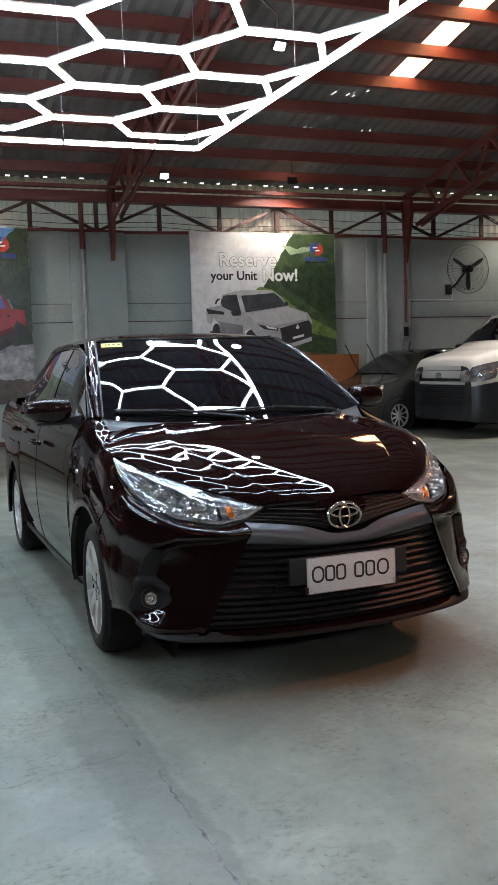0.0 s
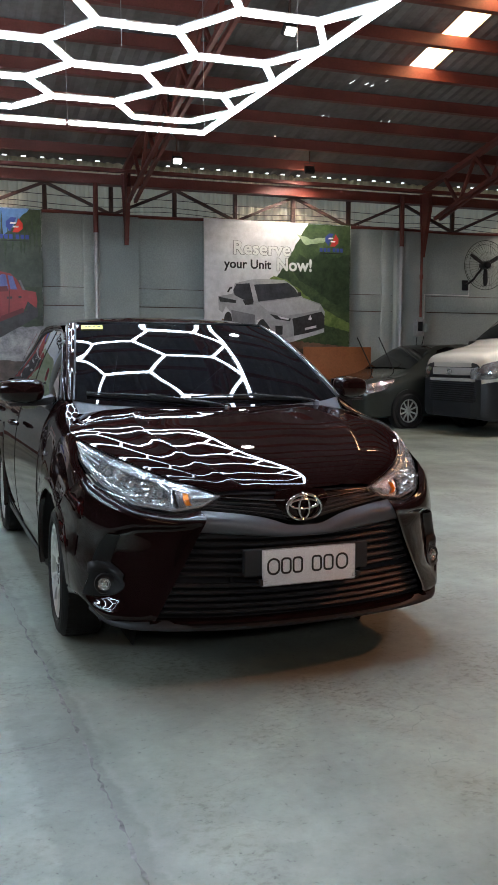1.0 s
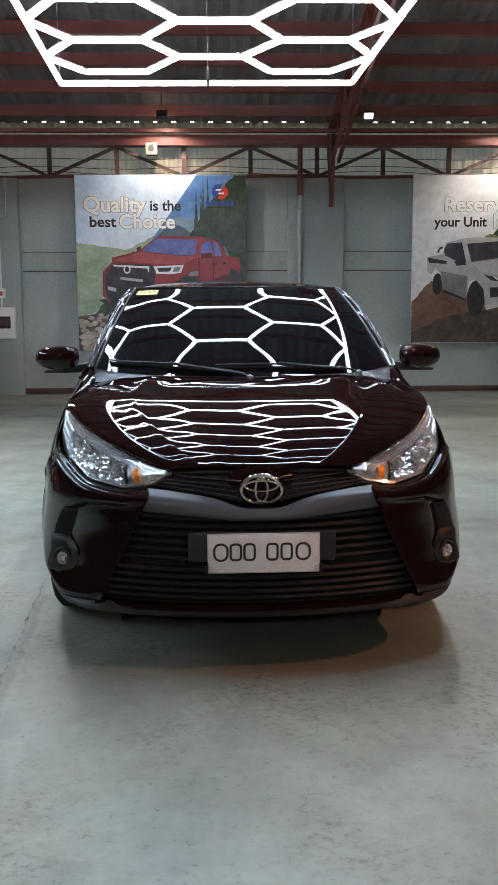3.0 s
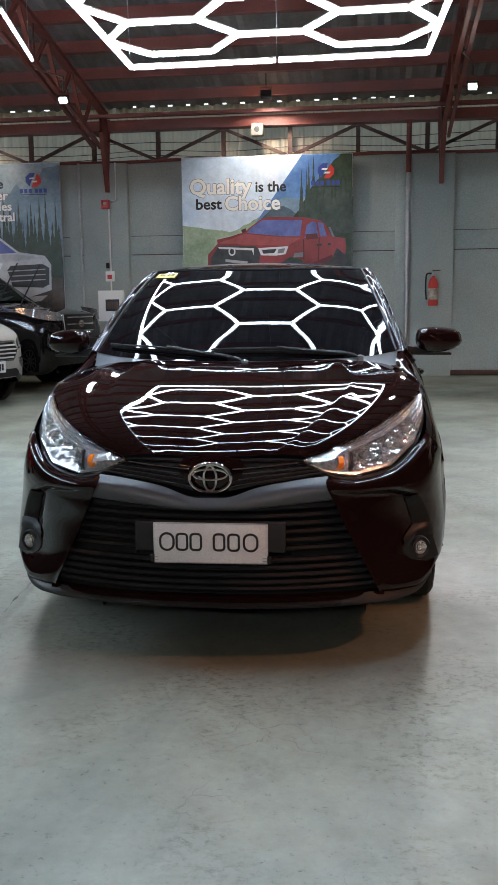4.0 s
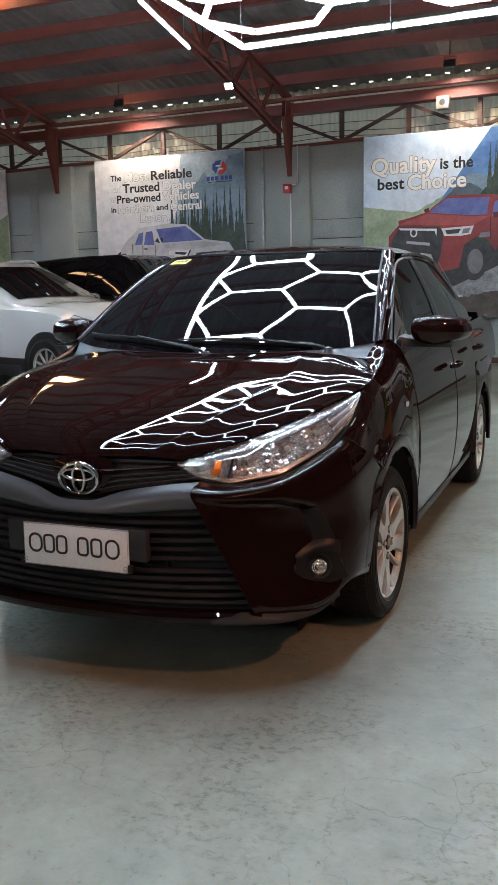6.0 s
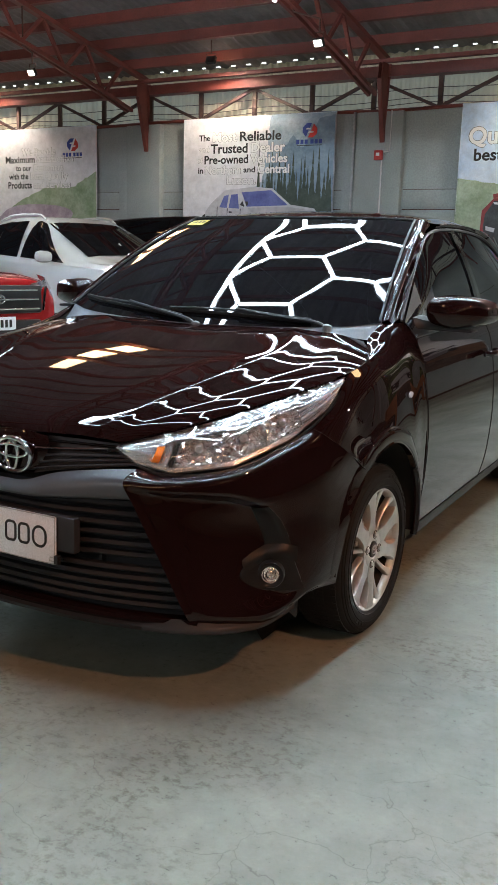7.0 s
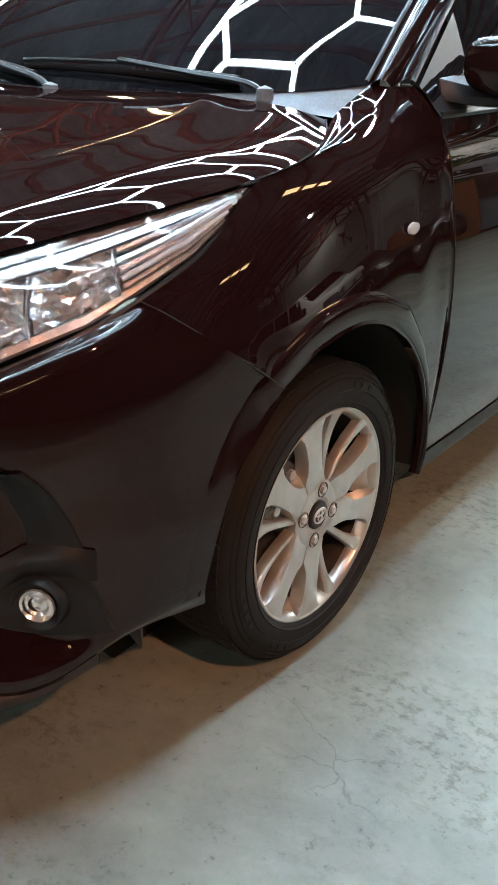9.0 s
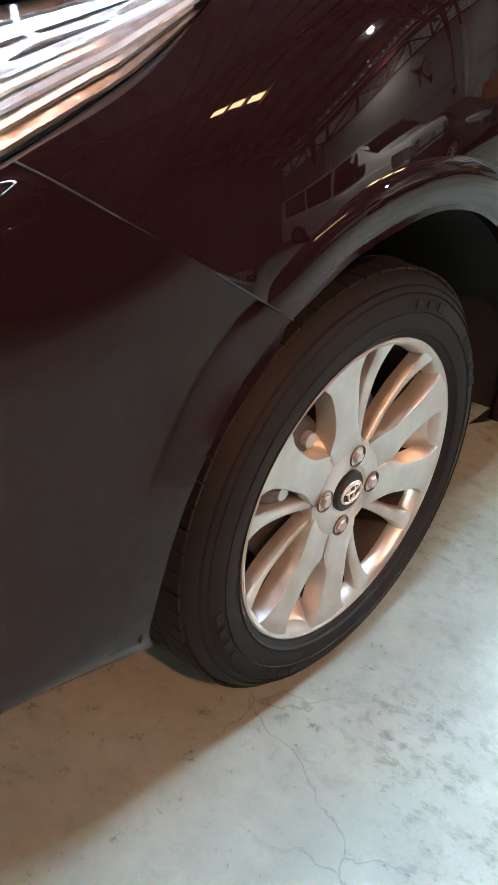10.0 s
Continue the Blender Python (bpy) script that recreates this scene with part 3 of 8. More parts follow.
# its neighbour over the next bay
for dx in (-6.9,):
    copy_thing(hexes, Matrix.Translation((dx, 0, 0)) @ HEX_M)


def build_flood(x, y, z, aim, watts=FLOOD_WATTS, tint=(1.0, 0.95, 0.88)):
    m = look((x, y, z), aim)
    f = thing("floodlight", "lit white LED floodlight on a bracket under the truss, some added as unseen fill", "floodlight", Matrix.Translation((x, y, z)), "floodlights")
    turn = m.to_3x3().to_4x4()
    part("housing", box(0, 0, 0.035, 0.15, 0.11, 0.05, 0.012, m=turn), BLACK_PLASTIC, f)
    part("lens", box(0, 0, 0.006, 0.105, 0.075, 0.008, 0.003, m=turn), FLOOD, f, "glowing lens")
    part("bracket", tube([(-0.06, 0.02, 0.03), (-0.06, 0.04, 0.14), (0.06, 0.04, 0.14), (0.06, 0.02, 0.03)], 0.008, 6), DARK_STEEL, f)
    side = min(TRUSS_X, key=lambda t: abs(t - x)) - x
    part("stem", tube([(0, 0.04, 0.14), (0, 0.04, 0.30), (side, 0.04, 0.42), (side, 0.04, roof_z(y) - 0.05 - z)], 0.014, 6), DARK_STEEL, f)
    d = bpy.data.lights.new("flood_beam", "SPOT")
    d.energy, d.spot_size, d.spot_blend, d.shadow_soft_size, d.color = watts, radians(120), 0.6, 0.06, tint
    lamp = new("flood_beam", d)
    lamp.matrix_world = look(Vector((x, y, z)) + (Vector(aim) - Vector((x, y, z))).normalized() * 0.03, aim)


for fx, fy in ((1.82, 9.05), (-3.47, 8.88), (-8.36, 8.92)):
    build_flood(fx, fy, 3.91, (fx - 0.4, fy - 6.0, 0.0))
build_flood(1.84, 4.85, 4.25, (2.4, 0.5, 0.0), 0.35 * FLOOD_WATTS)
# extra floodlight added out of view to brighten the van's nose
build_flood(7.3, 8.2, 3.95, (5.6, 7.6, 0.0), 1.1 * FLOOD_WATTS)
# unseen floodlights added under trusses: two pale front fills, one orange beside the car
for fx, fy, power, tint in ((1.85, -10.3, 0.7, (1.0, 0.95, 0.92)), (-3.7, -10.3, 0.7, (1.0, 0.95, 0.92)), (4.6, -1.4, 1.05, (1.0, 0.38, 0.18))):
    build_flood(fx, fy, 4.3, (0.0, 1.0, 0.3), FILL_WATTS * power, tint)


def build_strip_lamp():
    s = thing("tube_light", "single white LED tube hanging beside the truss", "tube light")
    part("led_tube", tube([(-3.03, 5.84, 4.09), (-3.39, 7.60, 4.09)], 0.016, 8), LED, s)
    part("tube_channel", beam((-3.03, 5.84, 4.115), (-3.39, 7.60, 4.115), 0.03, 0.02), WHITE_PLASTIC, s)
    for y, x in ((6.1, -3.08), (7.4, -3.35)):
        part("hanging_wire", tube([(x, y, 4.12), (x, y, roof_z(y) + 0.214)], 0.003, 4), STEEL, s)


build_strip_lamp()


def build_washer(x):
    """Small floodlight under the eave that washes the wall."""
    f = thing("wall_floodlight", "small black floodlight under the eave, lighting the wall", "floodlight", Matrix.Translation((x, 11.35, 4.43)), "wall floodlights")
    tilt = Matrix.Rotation(radians(-25), 4, "X")
    part("housing", box(0, 0, 0, 0.17, 0.07, 0.12, 0.01, m=tilt), BLACK_PLASTIC, f)
    part("lens", box(0, 0.038, 0, 0.15, 0.006, 0.10, 0.002, m=tilt), WARM_GLOW, f, "warm glowing lens")
    part("bracket", tube([(-0.09, 0, 0), (-0.09, 0, 0.10), (0.09, 0, 0.10), (0.09, 0, 0)], 0.007, 6), DARK_STEEL, f)
    part("arm", tube([(0, 0, 0.10), (0, 0.0, roof_z(11.35) + 0.214 - 4.43)], 0.01, 6), DARK_STEEL, f)
    d = bpy.data.lights.new("wash_beam", "SPOT")
    d.energy, d.spot_size, d.spot_blend, d.shadow_soft_size, d.color = WASH_WATTS, radians(125), 0.7, 0.05, (1.0, 0.86, 0.70)
    lamp = new("wash_beam", d)
    lamp.matrix_world = look((x, 11.40, 4.41), (x, 12.3, 2.6))


for wx in (-12.3, -6.65, -1.05, 4.75, 10.4):
    build_washer(wx)

# ---- the maroon sedan: x to its left side, y towards its tail, from the badge ----
CAR_M = pose(0, 0, 0, 0, 0, 1.7)
HUB_Y, HUB_Z, AXLE = 0.850, 0.2935, 2.55
ARCH_Y, ARCH_Z = 0.847, 0.29


def lerp3(a, b, t):
    return tuple(p + (q - p) * t for p, q in zip(a, b))


HOOD_C = ((0, 0.040, 0.738), (0, 0.10, 0.790), (0, 0.25, 0.853), (0, 0.50, 0.918), (0, 0.68, 0.953), (0, 0.84, 0.982), (0, 0.96, 1.002))
HOOD_E = ((0.325, 0.082, 0.732), (0.46, 0.165, 0.776), (0.615, 0.34, 0.832), (0.757, 0.66, 0.903), (0.770, 0.79, 0.928), (0.738, 0.92, 0.953), (0.672, 1.03, 0.979))


def hood_rows():
    rows = []
    for c, e in zip(HOOD_C, HOOD_E):
        row = []
        for f, up in ((0, 0), (0.3, 0.011), (0.5, 0.0175), (0.61, 0.0225), (0.64, 0.0232), (0.70, 0.0205), (0.77, 0.0188), (0.84, 0.0175), (0.90, 0.0135), (0.95, 0.0078), (1, 0)):
            p = lerp3(c, e, f)
            row.append((p[0], c[1] + (e[1] - c[1]) * f ** 1.6, p[2] + up * min(1.0, c[1] / 0.25 + 0.25) * 1.0))
        rows.append(row)
    return rows


HEAD_TOP = ((0.322, 0.074, 0.724), (0.40, 0.117, 0.750), (0.49, 0.182, 0.778), (0.58, 0.290, 0.812), (0.66, 0.415, 0.846), (0.72, 0.545, 0.876), (0.761, 0.672, 0.898))
HEAD_LOW = ((0.320, 0.070, 0.718), (0.39, 0.068, 0.680), (0.49, 0.100, 0.657), (0.63, 0.205, 0.676), (0.725, 0.365, 0.738), (0.768, 0.530, 0.815), (0.765, 0.678, 0.890))


def head_rows(push=0.0):
    mid = [tuple(0.5 * (p + q) + d for p, q, d in zip(a, b, (0.012, -0.018, 0.0))) for a, b in zip(HEAD_TOP, HEAD_LOW)]
    mid[0], mid[-1] = lerp3(HEAD_TOP[0], HEAD_LOW[0], 0.5), lerp3(HEAD_TOP[-1], HEAD_LOW[-1], 0.5)
    rows = [HEAD_TOP, mid, HEAD_LOW]
    if push:
        rows = [[(x - 0.55 * push * math.sin(math.pi * (0.04 + 0.92 * i / 6)), y + 0.8 * push * math.sin(math.pi * (0.04 + 0.92 * i / 6)), z) for i, (x, y, z) in enumerate(r)] for r in rows]
    return rows


CHEEK = (
    ((0.398, 0.062, 0.672), (0.49, 0.093, 0.652), (0.63, 0.198, 0.672), (0.728, 0.358, 0.734), (0.764, 0.425, 0.771)),
    ((0.398, -0.004, 0.645), (0.51, 0.062, 0.639), (0.650, 0.176, 0.659), (0.756, 0.342, 0.720), (0.790, 0.450, 0.752)),
    ((0.428, 0.004, 0.582), (0.535, 0.066, 0.575), (0.672, 0.180, 0.588), (0.785, 0.350, 0.632), (0.838, 0.545, 0.684)),
    ((0.465, 0.018, 0.500), (0.57, 0.080, 0.490), (0.695, 0.195, 0.495), (0.808, 0.380, 0.535), (0.858, 0.640, 0.611)),
    ((0.515, 0.032, 0.400), (0.61, 0.089, 0.385), (0.72, 0.194, 0.380), (0.816, 0.355, 0.410), (0.858, 0.524, 0.492)),
    ((0.572, 0.045, 0.285), (0.65, 0.095, 0.278), (0.748, 0.205, 0.280), (0.818, 0.338, 0.325), (0.848, 0.476, 0.345)),
    ((0.585, 0.066, 0.252), (0.66, 0.120, 0.238), (0.745, 0.230, 0.240), (0.808, 0.345, 0.300), (0.836, 0.487, 0.290)),
)

FENDER = (
    ((0.764, 0.425, 0.771), (0.777, 0.545, 0.820), (0.763, 0.690, 0.905), (0.769, 0.830, 0.933), (0.757, 0.985, 0.961), (0.729, 1.176, 1.034), (0.781, 1.246, 0.980), (0.826, 1.260, 0.900), (0.857, 1.260, 0.720), (0.856, 1.262, 0.480), (0.828, 1.266, 0.262)),
    ((0.815, 0.500, 0.716), (0.815, 0.595, 0.775), (0.811, 0.700, 0.822), (0.819, 0.845, 0.852), (0.815, 0.995, 0.885), (0.812, 1.120, 0.915), (0.832, 1.165, 0.855), (0.846, 1.190, 0.790), (0.861, 1.222, 0.620), (0.860, 1.244, 0.430), (0.838, 1.256, 0.252)),
    ((0.848, 0.580, 0.656), (0.848, 0.645, 0.699), (0.8445, 0.720, 0.735), (0.8495, 0.862, 0.752), (0.854, 0.985, 0.745), (0.859, 1.080, 0.705), (0.8635, 1.118, 0.675), (0.863, 1.150, 0.640), (0.863, 1.195, 0.530), (0.861, 1.224, 0.390), (0.846, 1.238, 0.246)),
    ((0.858, 0.646, 0.608), (0.863, 0.695, 0.633), (0.865, 0.748, 0.652), (0.866, 0.868, 0.664), (0.866, 0.965, 0.645), (0.866, 1.045, 0.606), (0.866, 1.080, 0.582), (0.866, 1.110, 0.555), (0.866, 1.160, 0.493), (0.864, 1.208, 0.370), (0.852, 1.216, 0.240)),
    ((0.836, 0.652, 0.598), (0.842, 0.750, 0.642), (0.844, 0.867, 0.653), (0.844, 0.962, 0.635), (0.844, 1.038, 0.598), (0.844, 1.101, 0.548), (0.844, 1.150, 0.488), (0.842, 1.197, 0.368), (0.832, 1.206, 0.240)),
)

# side sections from the belt down to the sill, at stations along the car


def side_rows(y0, y1, n=4):
    rows = []
    for z, x in ((0, 0.782), (1, 0.821), (2, 0.844), (3, 0.857), (4, 0.862), (5, 0.848), (6, 0.822)):
        row = []
        for i in range(n + 1):
            y = y0 + (y1 - y0) * i / n
            t = (y - 1.26) / 2.2
            belt = 0.985 + 0.055 * t
            zz = (belt, belt - 0.075, 0.800 + 0.07 * t, 0.700 + 0.05 * t, 0.56, 0.38, 0.262)[z]
            dx = -0.012 * max(0.0, t - 0.6) * 2
            row.append((x + dx, y, zz))
        rows.append(row)
    return rows


WS_LOW = ((0, 0.985, 1.004), (0.30, 1.005, 1.008), (0.55, 1.060, 1.020), (0.698, 1.135, 1.040))
WS_TOP = ((0, 1.800, 1.434), (0.22, 1.812, 1.435), (0.42, 1.845, 1.435), (0.556, 1.888, 1.430))


def ws_rows(inset=0.0):
    rows = []
    for t, up in ((0, 0), (0.25, 0.019), (0.5, 0.027), (0.75, 0.020), (1, 0)):
        rows.append([tuple(v + d for v, d in zip(lerp3(a, b, t), (0, -0.4 * up, up * 0.9))) for a, b in zip(WS_LOW, WS_TOP)])
    return rows


ROOF = (
    ((0, 1.797, 1.436), (0.22, 1.809, 1.437), (0.42, 1.842, 1.437), (0.575, 1.884, 1.424)),
    ((0, 2.08, 1.478), (0.25, 2.09, 1.474), (0.46, 2.10, 1.461), (0.602, 2.12, 1.425)),
    ((0, 2.55, 1.490), (0.25, 2.55, 1.487), (0.46, 2.55, 1.471), (0.610, 2.55, 1.430)),
    ((0, 3.00, 1.474), (0.25, 3.00, 1.470), (0.45, 3.00, 1.454), (0.590, 3.00, 1.415)),
    ((0, 3.35, 1.425), (0.24, 3.35, 1.421), (0.42, 3.34, 1.407), (0.555, 3.32, 1.375)),
)


def arch_pt(deg, r, x, cy=ARCH_Y):
    return (x, cy + r * math.cos(radians(deg)), ARCH_Z + r * math.sin(radians(deg)))


def both(name, grid, material, car, label="", thick=0.0):
    """The same panel on the car's left and right side."""
    a = part(name, sheet(grid, thick=thick), material, car, label)
    b = part(name, sheet(grid, thick=thick, flipx=True), material, car, label)
    return a, b


def gap_line(pts, car_part, r=0.0022, out=0.0):
    return part("shut_line", tube(pts, r, 5), GAP_DARK, car_part)


TYRE_PROFILE = ((-0.105, 0.20), (-0.10, 0.235), (-0.094, 0.268), (-0.084, 0.284), (-0.062, 0.2925), (-0.03, 0.2940), (0.03, 0.2940), (0.058, 0.2925), (0.078, 0.285), (0.090, 0.270),
                (0.0955, 0.248), (0.0945, 0.226), (0.088, 0.213), (0.078, 0.206), (0.04, 0.198), (-0.06, 0.198), (-0.105, 0.20))


def polar_sheet(rings, turn):
    """A skin over rows of (radius, [(degrees, x), ...]) in the wheel's plane, turned by some degrees."""
    grid = []
    for r, row in rings:
        grid.append([(x, r * math.cos(radians(a + turn)), r * math.sin(radians(a + turn))) for a, x in row])
    return grid


def wheel_thing(parent, x, y, side, steer=0.0):
    hub = new("wheel")
    hub.parent = parent
    hub.location = (x * side, y, HUB_Z)
    hub.rotation_euler = (0, 0, (math.pi if side < 0 else 0.0) - radians(steer))
    tyre = part("tyre", lathe(TYRE_PROFILE, 72), RUBBER, hub, "black rubber road tyre")
    tread = bmesh.new()
    for k in range(66):
        m = Matrix.Rotation(2 * math.pi * k / 66, 4, "X")
        box(0.054, 0, 0.2912, 0.034, 0.0255, 0.004, 0.001, tread, m, 1)
        box(-0.056, 0, 0.2912, 0.034, 0.0255, 0.004, 0.001, tread, m, 1)
        box(0.016, 0.010, 0.2930, 0.024, 0.0255, 0.003, 0.001, tread, m, 1)
        box(-0.018, 0.004, 0.2930, 0.024, 0.0255, 0.003, 0.001, tread, m, 1)
    part("tread", tread, RUBBER, tyre)
    for rr, xx, w in ((0.222, 0.0940, 0.0022), (0.246, 0.0958, 0.0012), (0.268, 0.0912, 0.0016), (0.276, 0.0862, 0.0012)):
        part("sidewall_ring", lathe([(xx - 0.002, rr - w), (xx + 0.0014, rr), (xx - 0.002, rr + w)], 72), RUBBER, tyre)
    # raised unreadable moulding on the sidewall
    for k in range(22):
        if k % 11 not in (4, 5, 6, 10):
            m = Matrix.Rotation(radians(100 + 6.2 * k + (120 if k > 10 else 0)), 4, "X")
            part("sidewall_mark", box(0.0958, 0, 0.256, 0.0012, 0.016, 0.011, 0.0004, m=m, seg=1), RUBBER, tyre)
    rim = bmesh.new()
    lathe([(0.074, 0.2085), (0.082, 0.2115), (0.0875, 0.2110), (0.0885, 0.2085), (0.0865, 0.2045), (0.080, 0.2000), (0.064, 0.1950), (0.060, 0.1950), (0.070, 0.2000)], 72, bm=rim)
    rim_ob = part("rim", rim, ALLOY, hub, "silver alloy rim with six broad blades and thin paired spokes")
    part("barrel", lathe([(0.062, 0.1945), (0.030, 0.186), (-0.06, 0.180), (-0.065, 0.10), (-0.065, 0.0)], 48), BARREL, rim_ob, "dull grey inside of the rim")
    for k in range(3):
        mid = 124 - 120 * k
        # two broad blades flank a scooped pocket and meet behind it at the hub
        for sgn in (1, -1):
            rings = []
            for r, a0, a1, top in ((0.058, -2, 56, 0.0740), (0.068, -1, 50, 0.0765), (0.082, 0, 42, 0.0785), (0.094, 0.5, 36, 0.0800), (0.102, 3.5, 33.5, 0.0810), (0.115, 8.5, 31, 0.0822), (0.135, 11, 29.5, 0.0838), (0.160, 11.5, 28, 0.0852), (0.182, 11.0, 28, 0.0862), (0.192, 10.0, 28.8, 0.0866), (0.2050, 8.0, 31, 0.0866)):
                w = a1 - a0
                deep = 0.030 if r > 0.09 else 0.004
                cols = [(a0 - 0.8, top - deep), (a0 - 0.2, top - 0.005), (a0 + 0.06 * w, top - 0.0008), (a0 + 0.35 * w, top), (a0 + 0.7 * w, top), (a1 - 0.06 * w, top - 0.0008), (a1 + 0.3, top - 0.005), (a1 + 1.2, top - 0.030)]
                rings.append((r, [(sgn * a, xx) for a, xx in cols]))
            part("spoke", sheet(surface(polar_sheet(rings, mid), 2, 3)), ALLOY, rim_ob)
        # sloping floor of the pocket against the rim, rounded nose at its inner end
        floor = [(r, [(a, xx - 0.010 * (1 - (a / 12.0) ** 2)) for a in (-12, -8, -4, 0, 4, 8, 12)]) for r, xx in ((0.172, 0.040), (0.178, 0.052), (0.186, 0.064), (0.195, 0.076), (0.2045, 0.0845))]
        part("pocket", sheet(surface(polar_sheet(floor, mid), 2, 3)), ALLOY, rim_ob)
        nose = [(r, [(a * wd, xx - 0.020 * (a / 8.0) ** 2) for a in (-8, -4, 0, 4, 8)]) for r, wd, xx in ((0.086, 1.3, 0.0775), (0.096, 1.25, 0.0745), (0.108, 1.15, 0.066), (0.118, 1.0, 0.052), (0.122, 0.9, 0.030))]
        part("pocket_nose", sheet(surface(polar_sheet(nose, mid), 2, 3)), ALLOY, rim_ob)
        # a pair of thin sunk spokes between two sectors
        for sgn in (1, -1):
            rings = []
            for r, c, half, top in ((0.060, 12.0, 8.5, 0.070), (0.080, 13.0, 5.6, 0.0690), (0.110, 14.5, 3.9, 0.068), (0.150, 15.6, 3.3, 0.071), (0.180, 16.2, 3.4, 0.0775), (0.2045, 16.6, 4.6, 0.0850)):
                cols = [(c - half - 0.3, top - 0.020), (c - half, top - 0.003), (c - 0.5 * half, top), (c + 0.3 * half, top), (c + half, top - 0.004), (c + half + 0.3, top - 0.020)]
                rings.append((r, [(sgn * a, xx) for a, xx in cols]))
            part("spoke", sheet(surface(polar_sheet(rings, mid - 60), 2, 3)), ALLOY, rim_ob)
    part("hub_disc", lathe([(0.02, 0.066), (0.060, 0.070), (0.0725, 0.068), (0.0768, 0.060), (0.0775, 0.036), (0.0740, 0.031), (0.072, 0.0)], 44), ALLOY, rim_ob)
    cap = part("centre_cap", lathe([(0.066, 0.029), (0.0785, 0.0285), (0.0805, 0.026), (0.0812, 0.0)], 32), BLACK_PLASTIC, rim_ob, "black centre cap with a pale oval badge")
    for ry, rz, dz, rr in ((0.020, 0.0145, 0.0, 0.0019), (0.0062, 0.0135, 0.0, 0.0016), (0.0145, 0.0055, 0.0055, 0.0016)):
        part("cap_badge", tube([(0.0820, ry * math.cos(a), dz + rz * math.sin(a)) for a in np.linspace(0, 2 * math.pi, 25)[:-1]], rr, 6, closed=True, up=(1, 0, 0)), CHROME_SATIN, cap)
    for k in range(4):
        a = radians(90 * k + 80)
        at = Matrix.Translation((0, 0.051 * math.cos(a), 0.051 * math.sin(a)))
        part("nut_pocket", lathe([(0.0774, 0.0155), (0.0796, 0.0148), (0.0788, 0.0135), (0.0700, 0.0128), (0.0700, 0.0)], 24, m=at), BRAKE, rim_ob)
        part("wheel_nut", lathe([(0.060, 0.0095), (0.0800, 0.0095), (0.0830, 0.0070), (0.0832, 0.0)], 6, m=at), STEEL, rim_ob)
    valve = Matrix.Rotation(radians(64), 4, "X")
    part("valve_stem", tube([valve @ Vector((0.050, 0, 0.183)), valve @ Vector((0.074, 0, 0.176))], 0.0038, 8), RUBBER, rim_ob)
    part("brake_disc", lathe([(0.012, 0.135), (0.020, 0.135), (0.020, 0.07), (0.012, 0.07)], 48), BRAKE, hub, "worn iron brake disc")
    clamp = Matrix.Rotation(radians(52), 4, "X")
    caliper = part("brake_caliper", box(0.022, 0, 0.128, 0.075, 0.12, 0.052, 0.014, m=clamp), BRAKE, hub, "grey brake caliper")
    for d in (-0.035, 0.035):
        part("caliper_bolt", lathe([(0.055, 0.011), (0.068, 0.010), (0.070, 0.0)], 8, m=clamp @ Matrix.Translation((0, d, 0.128))), STEEL, caliper)
    return hub


def oval(cx, cz, rx, rz, n=40):
    return [(cx + rx * math.cos(2 * math.pi * i / n), 0, cz + rz * math.sin(2 * math.pi * i / n)) for i in range(n)]


def build_badge(parent, scale=1.0, at=(0, 0, 0), material=None):
    b = new("badge", None)
    bm = bmesh.new()
    tube(oval(0, 0, 0.066 * scale, 0.046 * scale), 0.0062 * scale, 8, bm, True, up=(0, 1, 0))
    tube(oval(0, 0.012 * scale, 0.054 * scale, 0.017 * scale), 0.0046 * scale, 8, bm, True, up=(0, 1, 0))
    tube(oval(0, 0.0, 0.020 * scale, 0.040 * scale), 0.0046 * scale, 8, bm, True, up=(0, 1, 0))
    bpy.data.objects.remove(b)
    ob = part("badge", bm, material or CHROME, parent, "chrome badge of three plain ovals")
    ob.location = at
    return ob


